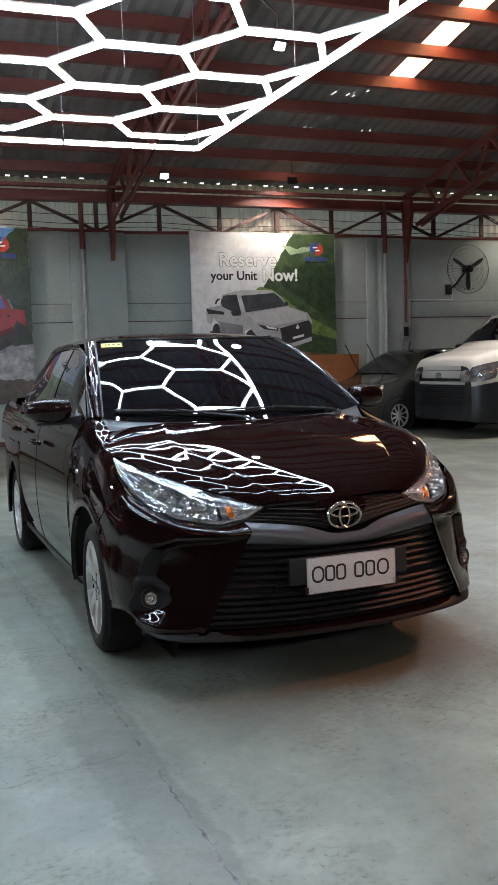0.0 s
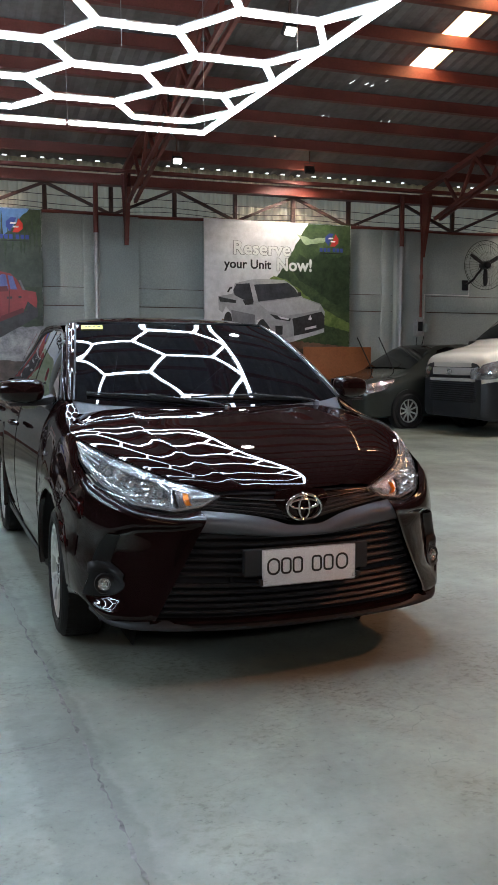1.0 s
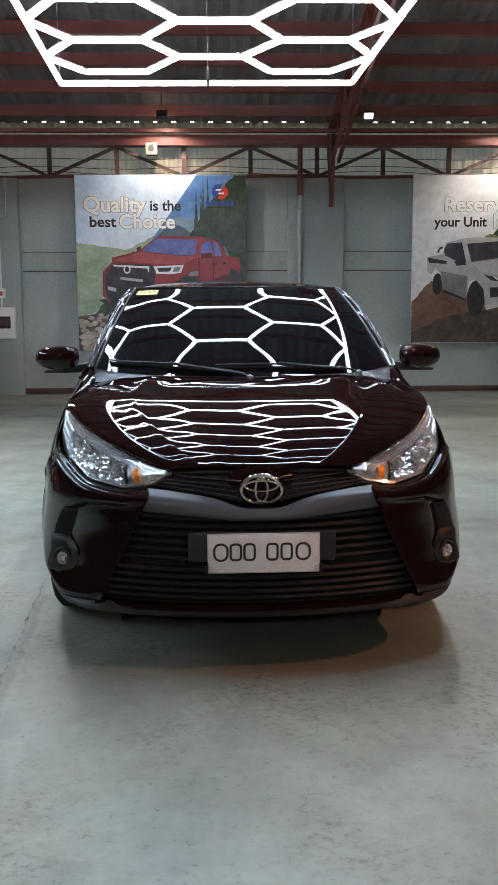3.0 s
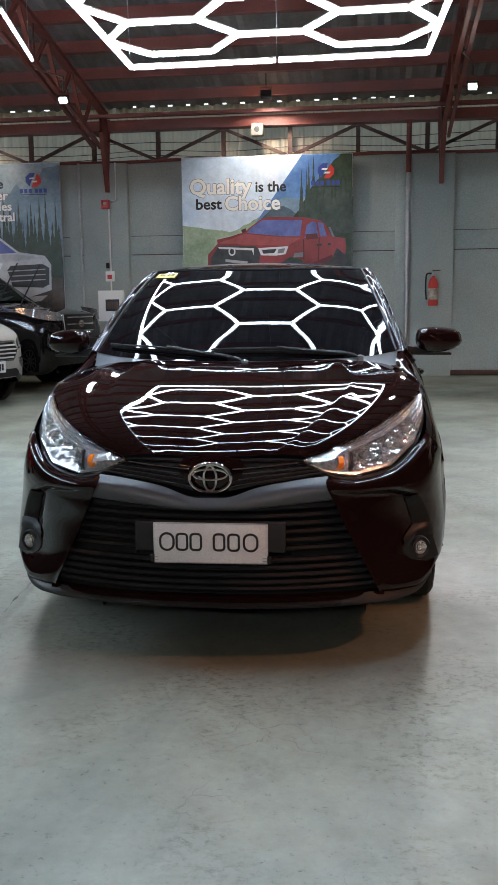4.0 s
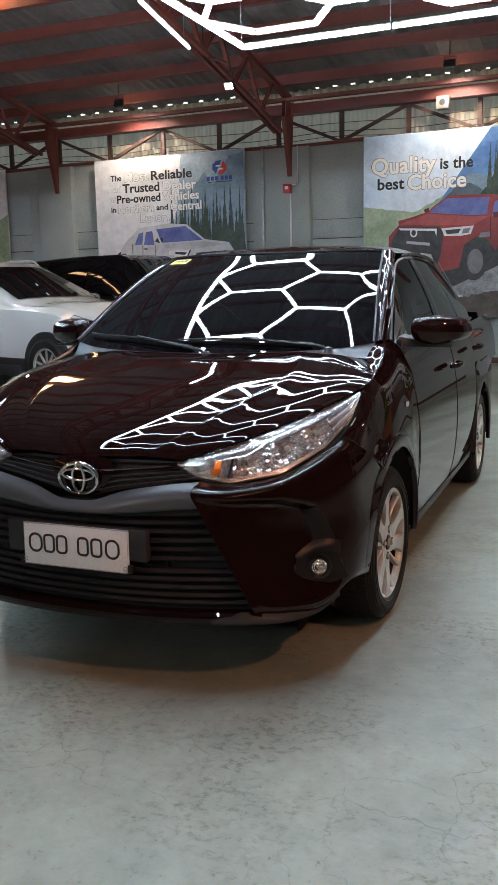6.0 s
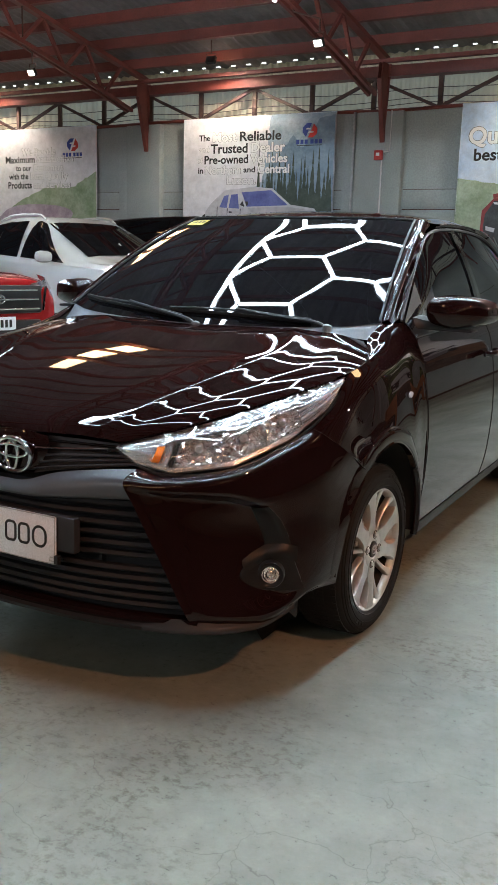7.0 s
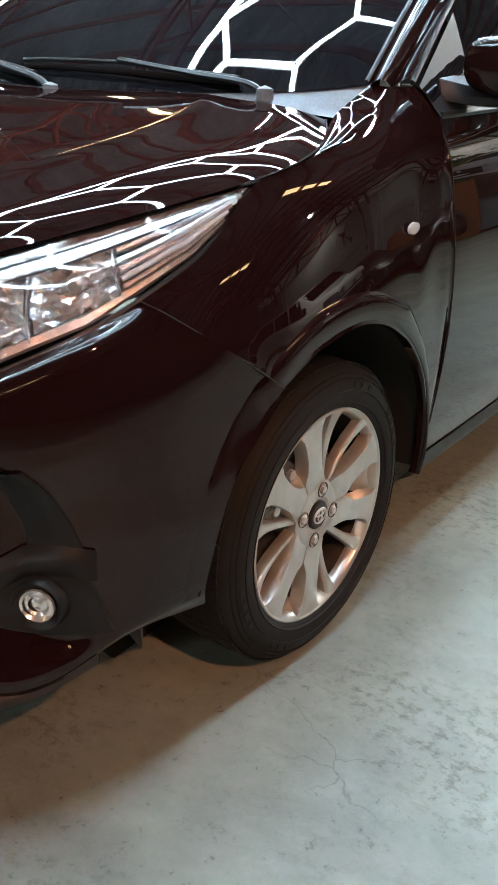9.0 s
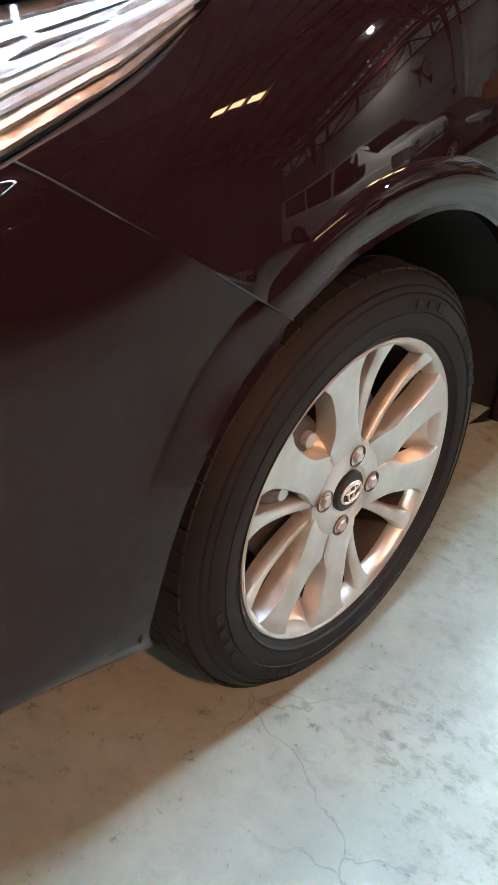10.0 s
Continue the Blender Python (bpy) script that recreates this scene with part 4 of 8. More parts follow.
def build_headlamp(car, side):
    f = side < 0
    rng = random.Random(11)

    def at(u, t, depth):
        """u runs along the lamp from 0 to 6, t from its top edge to its low edge, depth goes inwards."""
        i = min(int(u), 5)
        a, b = lerp3(HEAD_TOP[i], HEAD_TOP[i + 1], u - i), lerp3(HEAD_LOW[i], HEAD_LOW[i + 1], u - i)
        p = lerp3(a, b, t)
        bow = math.sin(math.pi * t)
        return Vector(((p[0] + 0.012 * bow - 0.55 * depth) * side, p[1] - 0.018 * bow + 0.8 * depth, p[2]))

    shell = part("headlight", sheet(surface(head_rows(0.055), 5, 5), flipx=f), LAMP_SILVER, car, "clear headlight with faceted chrome reflectors and an amber bulb")
    lens = part("lens", sheet(surface(head_rows(), 6, 6), flipx=f, thick=0.003), CLEAR, shell, "clear plastic lens")
    lens.visible_shadow = False
    # bright ledge along the top, pale rim along the foot
    ledge = [[at(u, t, d) for u in np.linspace(0.25, 5.9, 40)] for t, d in ((0.03, 0.012), (0.07, 0.014), (0.20, 0.006), (0.24, 0.008), (0.245, 0.03))]
    part("top_ledge", sheet(ledge), LAMP_SILVER, shell, "bright chrome ledge")
    for t, d in ((0.12, 0.0095), (0.255, 0.012)):
        part("ledge_groove", tube([at(u, t, d) for u in np.linspace(0.8, 5.8, 30)], 0.0016, 5), SATIN_GREY, shell)
    foot = [[at(u, t, d) for u in np.linspace(0.3, 5.6, 40)] for t, d in ((0.86, 0.03), (0.865, 0.012), (0.95, 0.007), (0.99, 0.010))]
    part("foot_ledge", sheet(foot), LAMP_SILVER, shell)
    part("seal", tube(spline([((x - 0.004) * side, y + 0.010, z - 0.004) for x, y, z in HEAD_LOW], 5), 0.0045, 6), BLACK_PLASTIC, shell)
    # dished cells of many small facets, fins between them
    cells = ((1.95, 2.75), (2.80, 3.55), (3.60, 4.30))
    for u0, u1 in cells:
        rows = []
        for r in range(9):
            row = []
            for c in range(11):
                fu, ft = c / 10, r / 8
                dish = 0.034 * (1 - (2 * fu - 1) ** 2) * (1 - 0.6 * (2 * ft - 1) ** 2)
                row.append(at(u0 + (u1 - u0) * fu, 0.27 + 0.58 * ft, 0.012 + dish + rng.uniform(-0.013, 0.013)))
            rows.append(row)
        cell = part("reflector", sheet(rows), LAMP_FACET, shell, "faceted reflector", smooth=0)
        c = at((u0 + u1) / 2, 0.52, 0.030)
        turn = Matrix.Translation(c) @ Vector((0.4 * side, -1.0, 0.0)).to_track_quat("X", "Z").to_matrix().to_4x4()
        part("bulb_shield", lathe([(-0.02, 0.009), (0.012, 0.011), (0.015, 0.008), (0.015, 0.0)], 14, m=turn), STEEL, cell)
        fin = [[at(u1 + 0.03, t, d) for t in np.linspace(0.26, 0.87, 8)] for d in (0.004, 0.04)]
        part("fin", sheet(fin, thick=0.003), LAMP_SILVER, shell)
    slit = [[at(u, t, 0.014) for u in (1.84, 1.92)] for t in np.linspace(0.30, 0.84, 5)]
    part("dark_slit", sheet(slit), BLACK_PLASTIC, shell)
    # stacked light guides that run out to the tip
    for k, t in enumerate((0.32, 0.44, 0.56, 0.68, 0.80)):
        part("light_guide", tube([at(u, 0.5 + (t - 0.5) * (1 - 0.12 * (u - 4.4)), 0.010) for u in np.linspace(4.36, 5.85 - 0.08 * k, 12)], 0.0042, 6), LAMP_SILVER if k % 2 == 0 else CLEAR_GUIDE, shell)
    # ribbed turn signal, pale triangle at the inner tip
    tip = [[at(u, t, 0.010) for u in np.linspace(0.25, 0.95, 6)] for t in (0.28, 0.5, 0.86)]
    part("inner_tip", sheet(tip), LAMP_SILVER, shell, "pale reflector at the inner tip")
    for k in range(16):
        u = 0.98 + 0.052 * k
        rib = [at(u, 0.27, 0.012), at(u, 0.56, 0.012), at(u, 0.86, 0.012)]
        part("signal_rib", tube(rib, 0.0028, 5), LAMP_SILVER, shell)
    amber = [[at(u, t, d) for u in np.linspace(1.34, 1.54, 4)] for t, d in ((0.34, 0.012), (0.40, 0.004), (0.58, 0.000), (0.76, 0.004), (0.82, 0.012))]
    part("turn_signal", sheet(amber), ORANGE, shell, "amber turn signal bulb cover")
    return shell


def build_front(car):
    # upper grille wings with a bright moulding on each side of the badge
    top = [(0.03, 0.030, 0.726), (0.17, 0.045, 0.728), (0.315, 0.078, 0.722)]
    low = [(0.03, -0.005, 0.612), (0.16, 0.006, 0.640), (0.395, 0.060, 0.672)]
    wing = [[(x, y + 0.03, z) for x, y, z in top], [(x, y + 0.035, z) for x, y, z in [lerp3(a, b, 0.5) for a, b in zip(top, low)]], [(x, y + 0.03, z) for x, y, z in low]]
    both("upper_grille", surface(wing, 6, 4), GRILLE_BLACK, car, "black upper grille wing")
    for s in (1, -1):
        for k, (t, mt, r) in enumerate(((0.10, GLOSS_BLACK, 0.006), (0.30, GLOSS_BLACK, 0.007), (0.50, GRILLE_BLACK, 0.006), (0.68, GRILLE_BLACK, 0.006), (0.86, GRILLE_BLACK, 0.005))):
            pts = [lerp3(a, b, t) for a, b in zip(top, low)]
            part("grille_bar", tube(spline([(p[0] * s, p[1] + 0.012, p[2]) for p in pts], 6), r, 8, flat=0.7), mt, car)
        part("bright_moulding", tube(spline([(0.075 * s, 0.012, 0.700), (0.17 * s, 0.026, 0.706), (0.30 * s, 0.062, 0.716)], 6), 0.0028, 6), CHROME, car, "thin bright moulding")
    # painted nose in front of the hood, behind the badge
    nose = mirrored([[(0, 0.030, 0.742), (0.05, 0.031, 0.740), (0.10, 0.036, 0.733)], [(0, 0.008, 0.700), (0.055, 0.012, 0.698), (0.115, 0.026, 0.700)],
                     [(0, 0.004, 0.640), (0.05, 0.008, 0.640), (0.085, 0.018, 0.650)], [(0, 0.012, 0.612), (0.03, 0.014, 0.614), (0.06, 0.022, 0.622)]])
    part("nose_panel", sheet(surface(nose, 5, 5)), MAROON, car, "maroon painted panel behind the badge")
    build_badge(car, 1.08, (0, -0.004, 0.672))
    # satin slate bar that dips under the badge
    bar_top = [(0, -0.022, 0.606), (0.07, -0.020, 0.610), (0.17, 0.000, 0.642), (0.30, 0.030, 0.662), (0.402, 0.055, 0.672)]
    bar_mid = [(0, -0.040, 0.584), (0.09, -0.037, 0.588), (0.18, -0.022, 0.612), (0.30, -0.004, 0.634), (0.400, 0.010, 0.645)]
    bar_low = [(0, -0.034, 0.566), (0.10, -0.032, 0.568), (0.20, -0.022, 0.578), (0.32, -0.004, 0.590), (0.420, 0.010, 0.600)]
    bar_in = [(0, 0.010, 0.560), (0.10, 0.012, 0.562), (0.20, 0.018, 0.572), (0.32, 0.030, 0.584), (0.420, 0.045, 0.594)]
    part("bumper_bar", sheet(surface(mirrored([bar_top, bar_mid, bar_low, bar_in]), 5, 5)), SATIN_GREY, car, "satin slate-grey bumper bar")
    # lower grille: deep back and wavy slats
    def edge(z):
        return float(np.interp(z, (0.255, 0.29, 0.40, 0.52, 0.60), (0.57, 0.566, 0.510, 0.450, 0.405)))

    def face(x, z):
        base = -0.028 + 0.30 * (abs(x) ** 2.4) + 0.02 * max(0.0, (0.42 - z)) - 0.016 * max(0.0, (z - 0.45)) / 0.1
        return base + 0.028

    back = [[(edge(z) * f, face(edge(z) * f, z) + 0.055, z) for f in np.linspace(-1.12, 1.12, 25)] for z in np.linspace(0.226, 0.60, 9)]
    part("grille_back", sheet(back), GRILLE_BLACK, car, "black grille back")
    for z in (0.566, 0.536, 0.506, 0.476, 0.446, 0.416, 0.376, 0.350, 0.324, 0.298, 0.274):
        rows = []
        for dz, dy in ((0.007, 0.030), (0.0085, 0.004), (0.0, -0.004), (-0.008, 0.006), (-0.008, 0.034)):
            rows.append([(edge(z) * f, face(edge(z) * f, z) + dy + (0.006 if abs(f) > 0.52 and z > 0.4 else 0.0), z + dz + 0.012 * abs(f) ** 2) for f in np.linspace(-1, 1, 25)])
        part("grille_slat", sheet(rows), GRILLE_BLACK, car)
    for s in (1, -1):
        part("grille_web", box(0.28 * s, face(0.28, 0.4) + 0.045, 0.345, 0.010, 0.02, 0.13, 0.002), GRILLE_BLACK, car)
    part("plate_base", box(0, -0.028, 0.475, 0.52, 0.03, 0.105, 0.006), GRILLE_BLACK, car, "flat black number plate base")
    plate = part("number_plate", box(0.004, -0.058, 0.4535, 0.394, 0.006, 0.142, 0.004), PLATE_WHITE, car, "white dealer plate with six dark marks")
    plate.rotation_euler = (radians(-1.0), 0, 0)
    # six plain hollow marks in two groups of three
    for k, cx in enumerate((-0.150, -0.098, -0.050, 0.030, 0.080, 0.138)):
        w, h = (0.046, 0.058) if k in (0, 5) else (0.036, 0.056)
        r = 0.0075
        rx = 0.022 if k in (0, 5) else 0.012
        pts = []
        for qx, qz, a0 in ((1, 1, 0), (-1, 1, 90), (-1, -1, 180), (1, -1, 270)):
            for i in range(7):
                a = radians(a0 + 15 * i)
                pts.append((0.004 + cx + qx * (w / 2 - rx) + rx * math.cos(a), -0.0585, 0.458 + qz * (h / 2 - rx) + rx * math.sin(a)))
        r = 0.0055
        part("dark_mark", tube(pts, r, 6, closed=True, up=(0, 1, 0)), INK, plate)
    part("plate_rim", tube([(-0.190, -0.0615, 0.523), (0.198, -0.0615, 0.523), (0.198, -0.0615, 0.385), (-0.190, -0.0615, 0.385)], 0.0016, 4, closed=True), STEEL, plate)
    for s in (-0.198, 0.206):
        clip = part("binder_clip", box(s, -0.060, 0.400, 0.014, 0.016, 0.026, 0.002), BLACK_PLASTIC, plate, "black binder clip")
        part("clip_wire", tube([(s * 1.0, -0.066, 0.405), (s - 0.02 * math.copysign(1, s), -0.067, 0.407), (s - 0.022 * math.copysign(1, s), -0.067, 0.396), (s, -0.066, 0.396)], 0.0012, 5), STEEL, clip)
        part("clip_wire", tube([(s, -0.058, 0.405), (s + 0.02 * math.copysign(1, s), -0.056, 0.408), (s + 0.02 * math.copysign(1, s), -0.056, 0.397), (s, -0.058, 0.396)], 0.0012, 5), BLACK_PLASTIC, clip)
    # lip: painted blade and dark spoiler under it
    def lip(dz0, pts_y, mt, name, label):
        rows = []
        for z, dy in pts_y:
            rows.append([(x, -0.022 + dy + 0.36 * abs(x) ** 2.6, z + dz0 + 0.02 * abs(x) ** 2) for x in np.linspace(-0.60, 0.60, 31)])
        part(name, sheet(rows), mt, car, label)

    lip(0.0, ((0.257, 0.030), (0.254, -0.002), (0.244, -0.006), (0.234, 0.000)), MAROON, "bumper_blade", "thin maroon blade under the grille")
    lip(0.0, ((0.236, 0.000), (0.228, -0.010), (0.215, -0.004), (0.205, 0.030), (0.20, 0.12)), BLACK_PLASTIC, "front_lip", "dark plastic front lip")
    # cheeks
    both("bumper", cheek_grid(), MAROON, car, "maroon bumper corner")
    # grey wedge that rises between the grille and the cheek and runs out under it
    foot = [(0.450, 0.016, 0.236), (0.540, 0.036, 0.240), (0.600, 0.066, 0.240), (0.665, 0.118, 0.237), (0.735, 0.214, 0.240), (0.786, 0.305, 0.276)]
    tip = (0.0, 0.016, 0.010, 0.004, 0.002, 0.002)
    ends = [[(x - 0.004, y + 0.012, z + 0.006 + k) for (x, y, z), k in zip(foot, tip)], [(x, y - 0.002, z - 0.002) for x, y, z in foot], [(x - 0.003, y + 0.002, z - 0.018) for x, y, z in foot], [(x - 0.05, y + 0.05, z - 0.022) for x, y, z in foot]]
    both("lip_end", surface(ends, 5, 4), GRILLE_BLACK, car, "dark satin plastic lip end")
    for s in (1, -1):
        flap = [[((0.700 + w * k) * s, 0.466 + 0.004 * i, z - 0.008 * k) for k in (-1, 0, 1)] for i, (z, w) in enumerate(((0.250, 0.020), (0.195, 0.020), (0.175, 0.018), (0.162, 0.012)))]
        part("air_deflector", sheet(flap, thick=0.004), SATIN_GREY, car, "grey rubber flap before the tyre")
    # fog lamp pockets
    for s in (1, -1):
        build_fog(car, s)


def smooth_step(a, b, v):
    t = min(1.0, max(0.0, (v - a) / (b - a)))
    return t * t * (3 - 2 * t)


# inner and outer edge of the black fog lamp surround on the bumper corner
FOG_IN = ((0.535, 0.372), (0.543, 0.440), (0.552, 0.500), (0.560, 0.550), (0.545, 0.588), (0.490, 0.611), (0.440, 0.640), (0.425, 0.675), (0.455, 0.707), (0.520, 0.738), (0.600, 0.768), (0.680, 0.798))
FOG_OUT = ((0.588, 0.384), (0.612, 0.450), (0.628, 0.510), (0.645, 0.570), (0.655, 0.610), (0.662, 0.640), (0.672, 0.675), (0.680, 0.700), (0.688, 0.730), (0.694, 0.760), (0.700, 0.790), (0.706, 0.812))


def cheek_grid():
    """The bumper corner: a creased shelf under the lamp, a scooped cheek below it, a ridge at its foot."""
    grid = surface(CHEEK, 20, 20)
    nr, nc = len(grid) - 1, len(grid[0]) - 1
    out = []
    for i, row in enumerate(grid):
        v = i / nr
        u_in = float(np.interp(v, [q[1] for q in FOG_IN[:5]] + [0.66, 0.74, 0.80], [q[0] for q in FOG_IN[:5]] + [0.50, 0.52, 0.60]))
        u_out = float(np.interp(v, [q[1] for q in FOG_OUT], [q[0] for q in FOG_OUT]))
        new_row = []
        for j, p in enumerate(row):
            u = j / nc
            crease = float(np.interp(u, (0, 0.2, 0.33, 0.45, 0.53, 0.60, 0.70), (0.205, 0.235, 0.255, 0.288, 0.345, 0.400, 0.45)))
            deep = float(np.interp(u, (0, 0.06, 0.2, 0.4, 0.55), (0.0, 0.008, 0.018, 0.028, 0.034)))
            rise = smooth_step(crease - 0.022, crease + 0.040, v)
            foot = 1 - smooth_step(0.68, 0.93, v) * float(np.interp(u, (0.0, 0.25, 0.45), (0.3, 0.5, 1.0)))
            side = 1 - smooth_step(u_in, u_out, u)
            du = row[min(j + 1, nc)] - row[max(j - 1, 0)]
            dv = grid[min(i + 1, nr)][j] - grid[max(i - 1, 0)][j]
            n = du.cross(dv).normalized()
            if n.y > 0:
                n = -n
            new_row.append(p - n * deep * rise * foot * side)
        out.append(new_row)
    return out


def relax(grid, turns, lengthwise=False):
    """Evens out a skin between its fixed rims, in both directions or along it only."""
    g = np.array([[tuple(p) for p in r] for r in grid])
    for _ in range(turns):
        if lengthwise:
            g[1:-1] = 0.5 * g[1:-1] + 0.25 * (g[:-2] + g[2:])
            continue
        mid = 0.25 * (g[:-2, 1:-1] + g[2:, 1:-1] + g[1:-1, :-2] + g[1:-1, 2:])
        g[1:-1, 1:-1] = 0.5 * g[1:-1, 1:-1] + 0.5 * mid
    return [[Vector(p) for p in r] for r in g]


def build_flare(car, s):
    """Broad flat band round the front wheel arch, turned in at its rim."""
    skin = np.array([tuple(p) for row in cheek_grid() for p in row[len(row) // 2:]])

    def cheek_x(y, z):
        d = np.hypot(skin[:, 1] - y, skin[:, 2] - z)
        near = np.argsort(d)[:6]
        k = 1.0 / (d[near] + 0.002)
        return float((skin[near, 0] * k).sum() / k.sum())

    rows = []
    for r, dx in ((0.436, -0.0090), (0.428, -0.0010), (0.412, 0.0022), (0.392, 0.0030), (0.381, 0.0018), (0.3755, -0.003), (0.374, -0.022)):
        row = []
        for deg in np.linspace(176, -6, 56):
            x = float(np.interp(deg, (-8, 0, 20, 60, 120, 150, 170, 190), (0.851, 0.859, 0.8645, 0.8665, 0.8605, 0.8585, 0.8495, 0.838)))
            sink = max(0.0, r - 0.377) * float(np.interp(deg, (0, 30, 60, 90, 120, 135, 150, 176), (0.03, 0.03, 0.05, 0.09, 0.14, 0.22, 0.31, 0.27)))
            rr = 0.377 + (r - 0.377) * float(np.interp(deg, (-6, 25, 60, 122, 176), (0.1, 0.35, 1.0, 0.95, 0.80))) if r > 0.377 else r
            p = arch_pt(deg, rr, x + dx - sink)
            px, w = p[0], smooth_step(121, 131, deg)
            if w > 0 and r > 0.376:
                px = (1 - w) * px + w * (cheek_x(p[1], p[2]) - 0.0015 + 0.0027 * (dx + 0.0090) / 0.012)
            elif w > 0:
                px = (1 - w) * px + w * (cheek_x(*arch_pt(deg, 0.381, 0)[1:]) + dx)
            row.append((px * s, p[1], p[2]))
        rows.append(row)
    part("arch_flare", sheet(rows), MAROON, car, "maroon wheel arch rim")


def build_fog(car, s):
    grid = cheek_grid()
    rows_n, cols_n = len(grid) - 1, len(grid[0]) - 1

    def on(u, v, out=0.0):
        i, j = v * rows_n, u * cols_n
        i0, j0 = min(int(i), rows_n - 1), min(int(j), cols_n - 1)
        fi, fj = i - i0, j - j0
        p = grid[i0][j0].lerp(grid[i0][j0 + 1], fj).lerp(grid[i0 + 1][j0].lerp(grid[i0 + 1][j0 + 1], fj), fi)
        n = (grid[i0][j0 + 1] - grid[i0][j0]).cross(grid[i0 + 1][j0] - grid[i0][j0]).normalized()
        if n.y > 0:
            n = -n
        q = p + n * out
        return Vector((q.x * s, q.y, q.z))

    # black blade that runs down the end of the scoop and widens round the lamp
    a = spline([(u, v, 0) for u, v in FOG_IN], 5)
    b = spline([(u, v, 0) for u, v in FOG_OUT], 5)
    rows = []
    for t, out in ((0, -0.003), (0.05, 0.004), (0.2, 0.005), (0.4, 0.005), (0.6, 0.005), (0.8, 0.005), (0.96, 0.004), (1, -0.003)):
        rows.append([on(p.x + (q.x - p.x) * t, p.y + (q.y - p.y) * t, out) for p, q in zip(a, b)])
    bez = part("fog_bezel", sheet(rows), FOG_BLACK, car, "black fog lamp surround")
    # brow that overhangs the lamp
    shelf = []
    for dv, k in ((-0.030, 0.0), (-0.012, 0.75), (0.000, 1.0), (0.010, 0.85), (0.030, 0.05)):
        line = []
        for f in np.linspace(0, 1, 14):
            u = 0.452 + (0.668 - 0.452) * f
            v = float(np.interp(u, (0.45, 0.50, 0.56, 0.62, 0.67), (0.632, 0.607, 0.588, 0.596, 0.622)))
            line.append(on(u, v + dv, 0.005 + 0.013 * k * math.sin(math.pi * f) ** 0.8))
        shelf.append(line)
    part("fog_brow", sheet(shelf), FOG_BLACK, bez)
    c = on(0.566, 0.677, 0.016)
    d = Vector((0.50 * s, -1, 0)).normalized()
    turn = Matrix.Translation(c) @ d.to_track_quat("X", "Z").to_matrix().to_4x4()
    part("fog_ring", lathe([(-0.030, 0.043), (-0.008, 0.041), (-0.001, 0.037), (-0.003, 0.033), (-0.010, 0.0265)], 32, m=turn), FOG_BLACK, bez)
    lamp = part("fog_lamp", lathe([(-0.006, 0.027), (-0.003, 0.0255), (-0.008, 0.021), (-0.006, 0.017), (-0.010, 0.012), (-0.007, 0.006), (-0.010, 0.0)], 14, m=turn), LAMP_FACET, bez, "round clear fog lamp")
    ln = part("lens", lathe([(-0.004, 0.0265), (0.003, 0.0235), (0.007, 0.013), (0.008, 0.0)], 28, m=turn), CLEAR, lamp)
    ln.visible_shadow = False


def build_mirror(car, s):
    rows = []
    for t, rx, rz, y in ((0.0, 0.001, 0.001, 1.312), (0.15, 0.085, 0.045, 1.33), (0.45, 0.104, 0.055, 1.37), (0.8, 0.108, 0.058, 1.43), (1.0, 0.103, 0.055, 1.455)):
        ring = []
        for i in range(13):
            a = 2 * math.pi * i / 12
            ca, sa = math.cos(a), math.sin(a)
            x = 0.908 + rx * math.copysign(abs(ca) ** 0.62, ca) + 0.022 * t * max(0.0, ca)
            tall = rz * (1 - 0.42 * max(0.0, ca)) if sa < 0 else rz * (1 + 0.10 * (1 - abs(ca)))
            z = 1.075 + tall * math.copysign(abs(sa) ** (0.48 if sa > 0 else 0.75), sa) - 0.006 * (x - 0.908) / 0.1
            ring.append((x * s, y + 0.045 * (x - 0.908) / 0.1, z))
        rows.append(ring)
    shell = part("door_mirror", sheet(surface(rows, 2, 3)), MAROON, car, "maroon door mirror on a black foot")
    part("mirror_glass", box(0.905 * s, 1.460, 1.080, 0.170, 0.008, 0.092, 0.003), CHROME, shell, "mirror glass")
    part("mirror_foot", sheet(surface([[(0.755 * s, 1.31, 1.055), (0.81 * s, 1.335, 1.043), (0.88 * s, 1.37, 1.030)], [(0.765 * s, 1.30, 1.015), (0.82 * s, 1.335, 1.010), (0.89 * s, 1.375, 1.010)],
                                       [(0.77 * s, 1.42, 1.015), (0.82 * s, 1.43, 1.008), (0.88 * s, 1.43, 1.008)], [(0.76 * s, 1.42, 1.06), (0.81 * s, 1.43, 1.045), (0.87 * s, 1.43, 1.03)],
                                       [(0.755 * s, 1.31, 1.055), (0.81 * s, 1.335, 1.043), (0.88 * s, 1.37, 1.030)]], 3, 2)), BLACK_PLASTIC, shell)
    part("lower_cap", box(0.90 * s, 1.40, 1.012, 0.14, 0.09, 0.012, 0.005), BLACK_PLASTIC, shell)


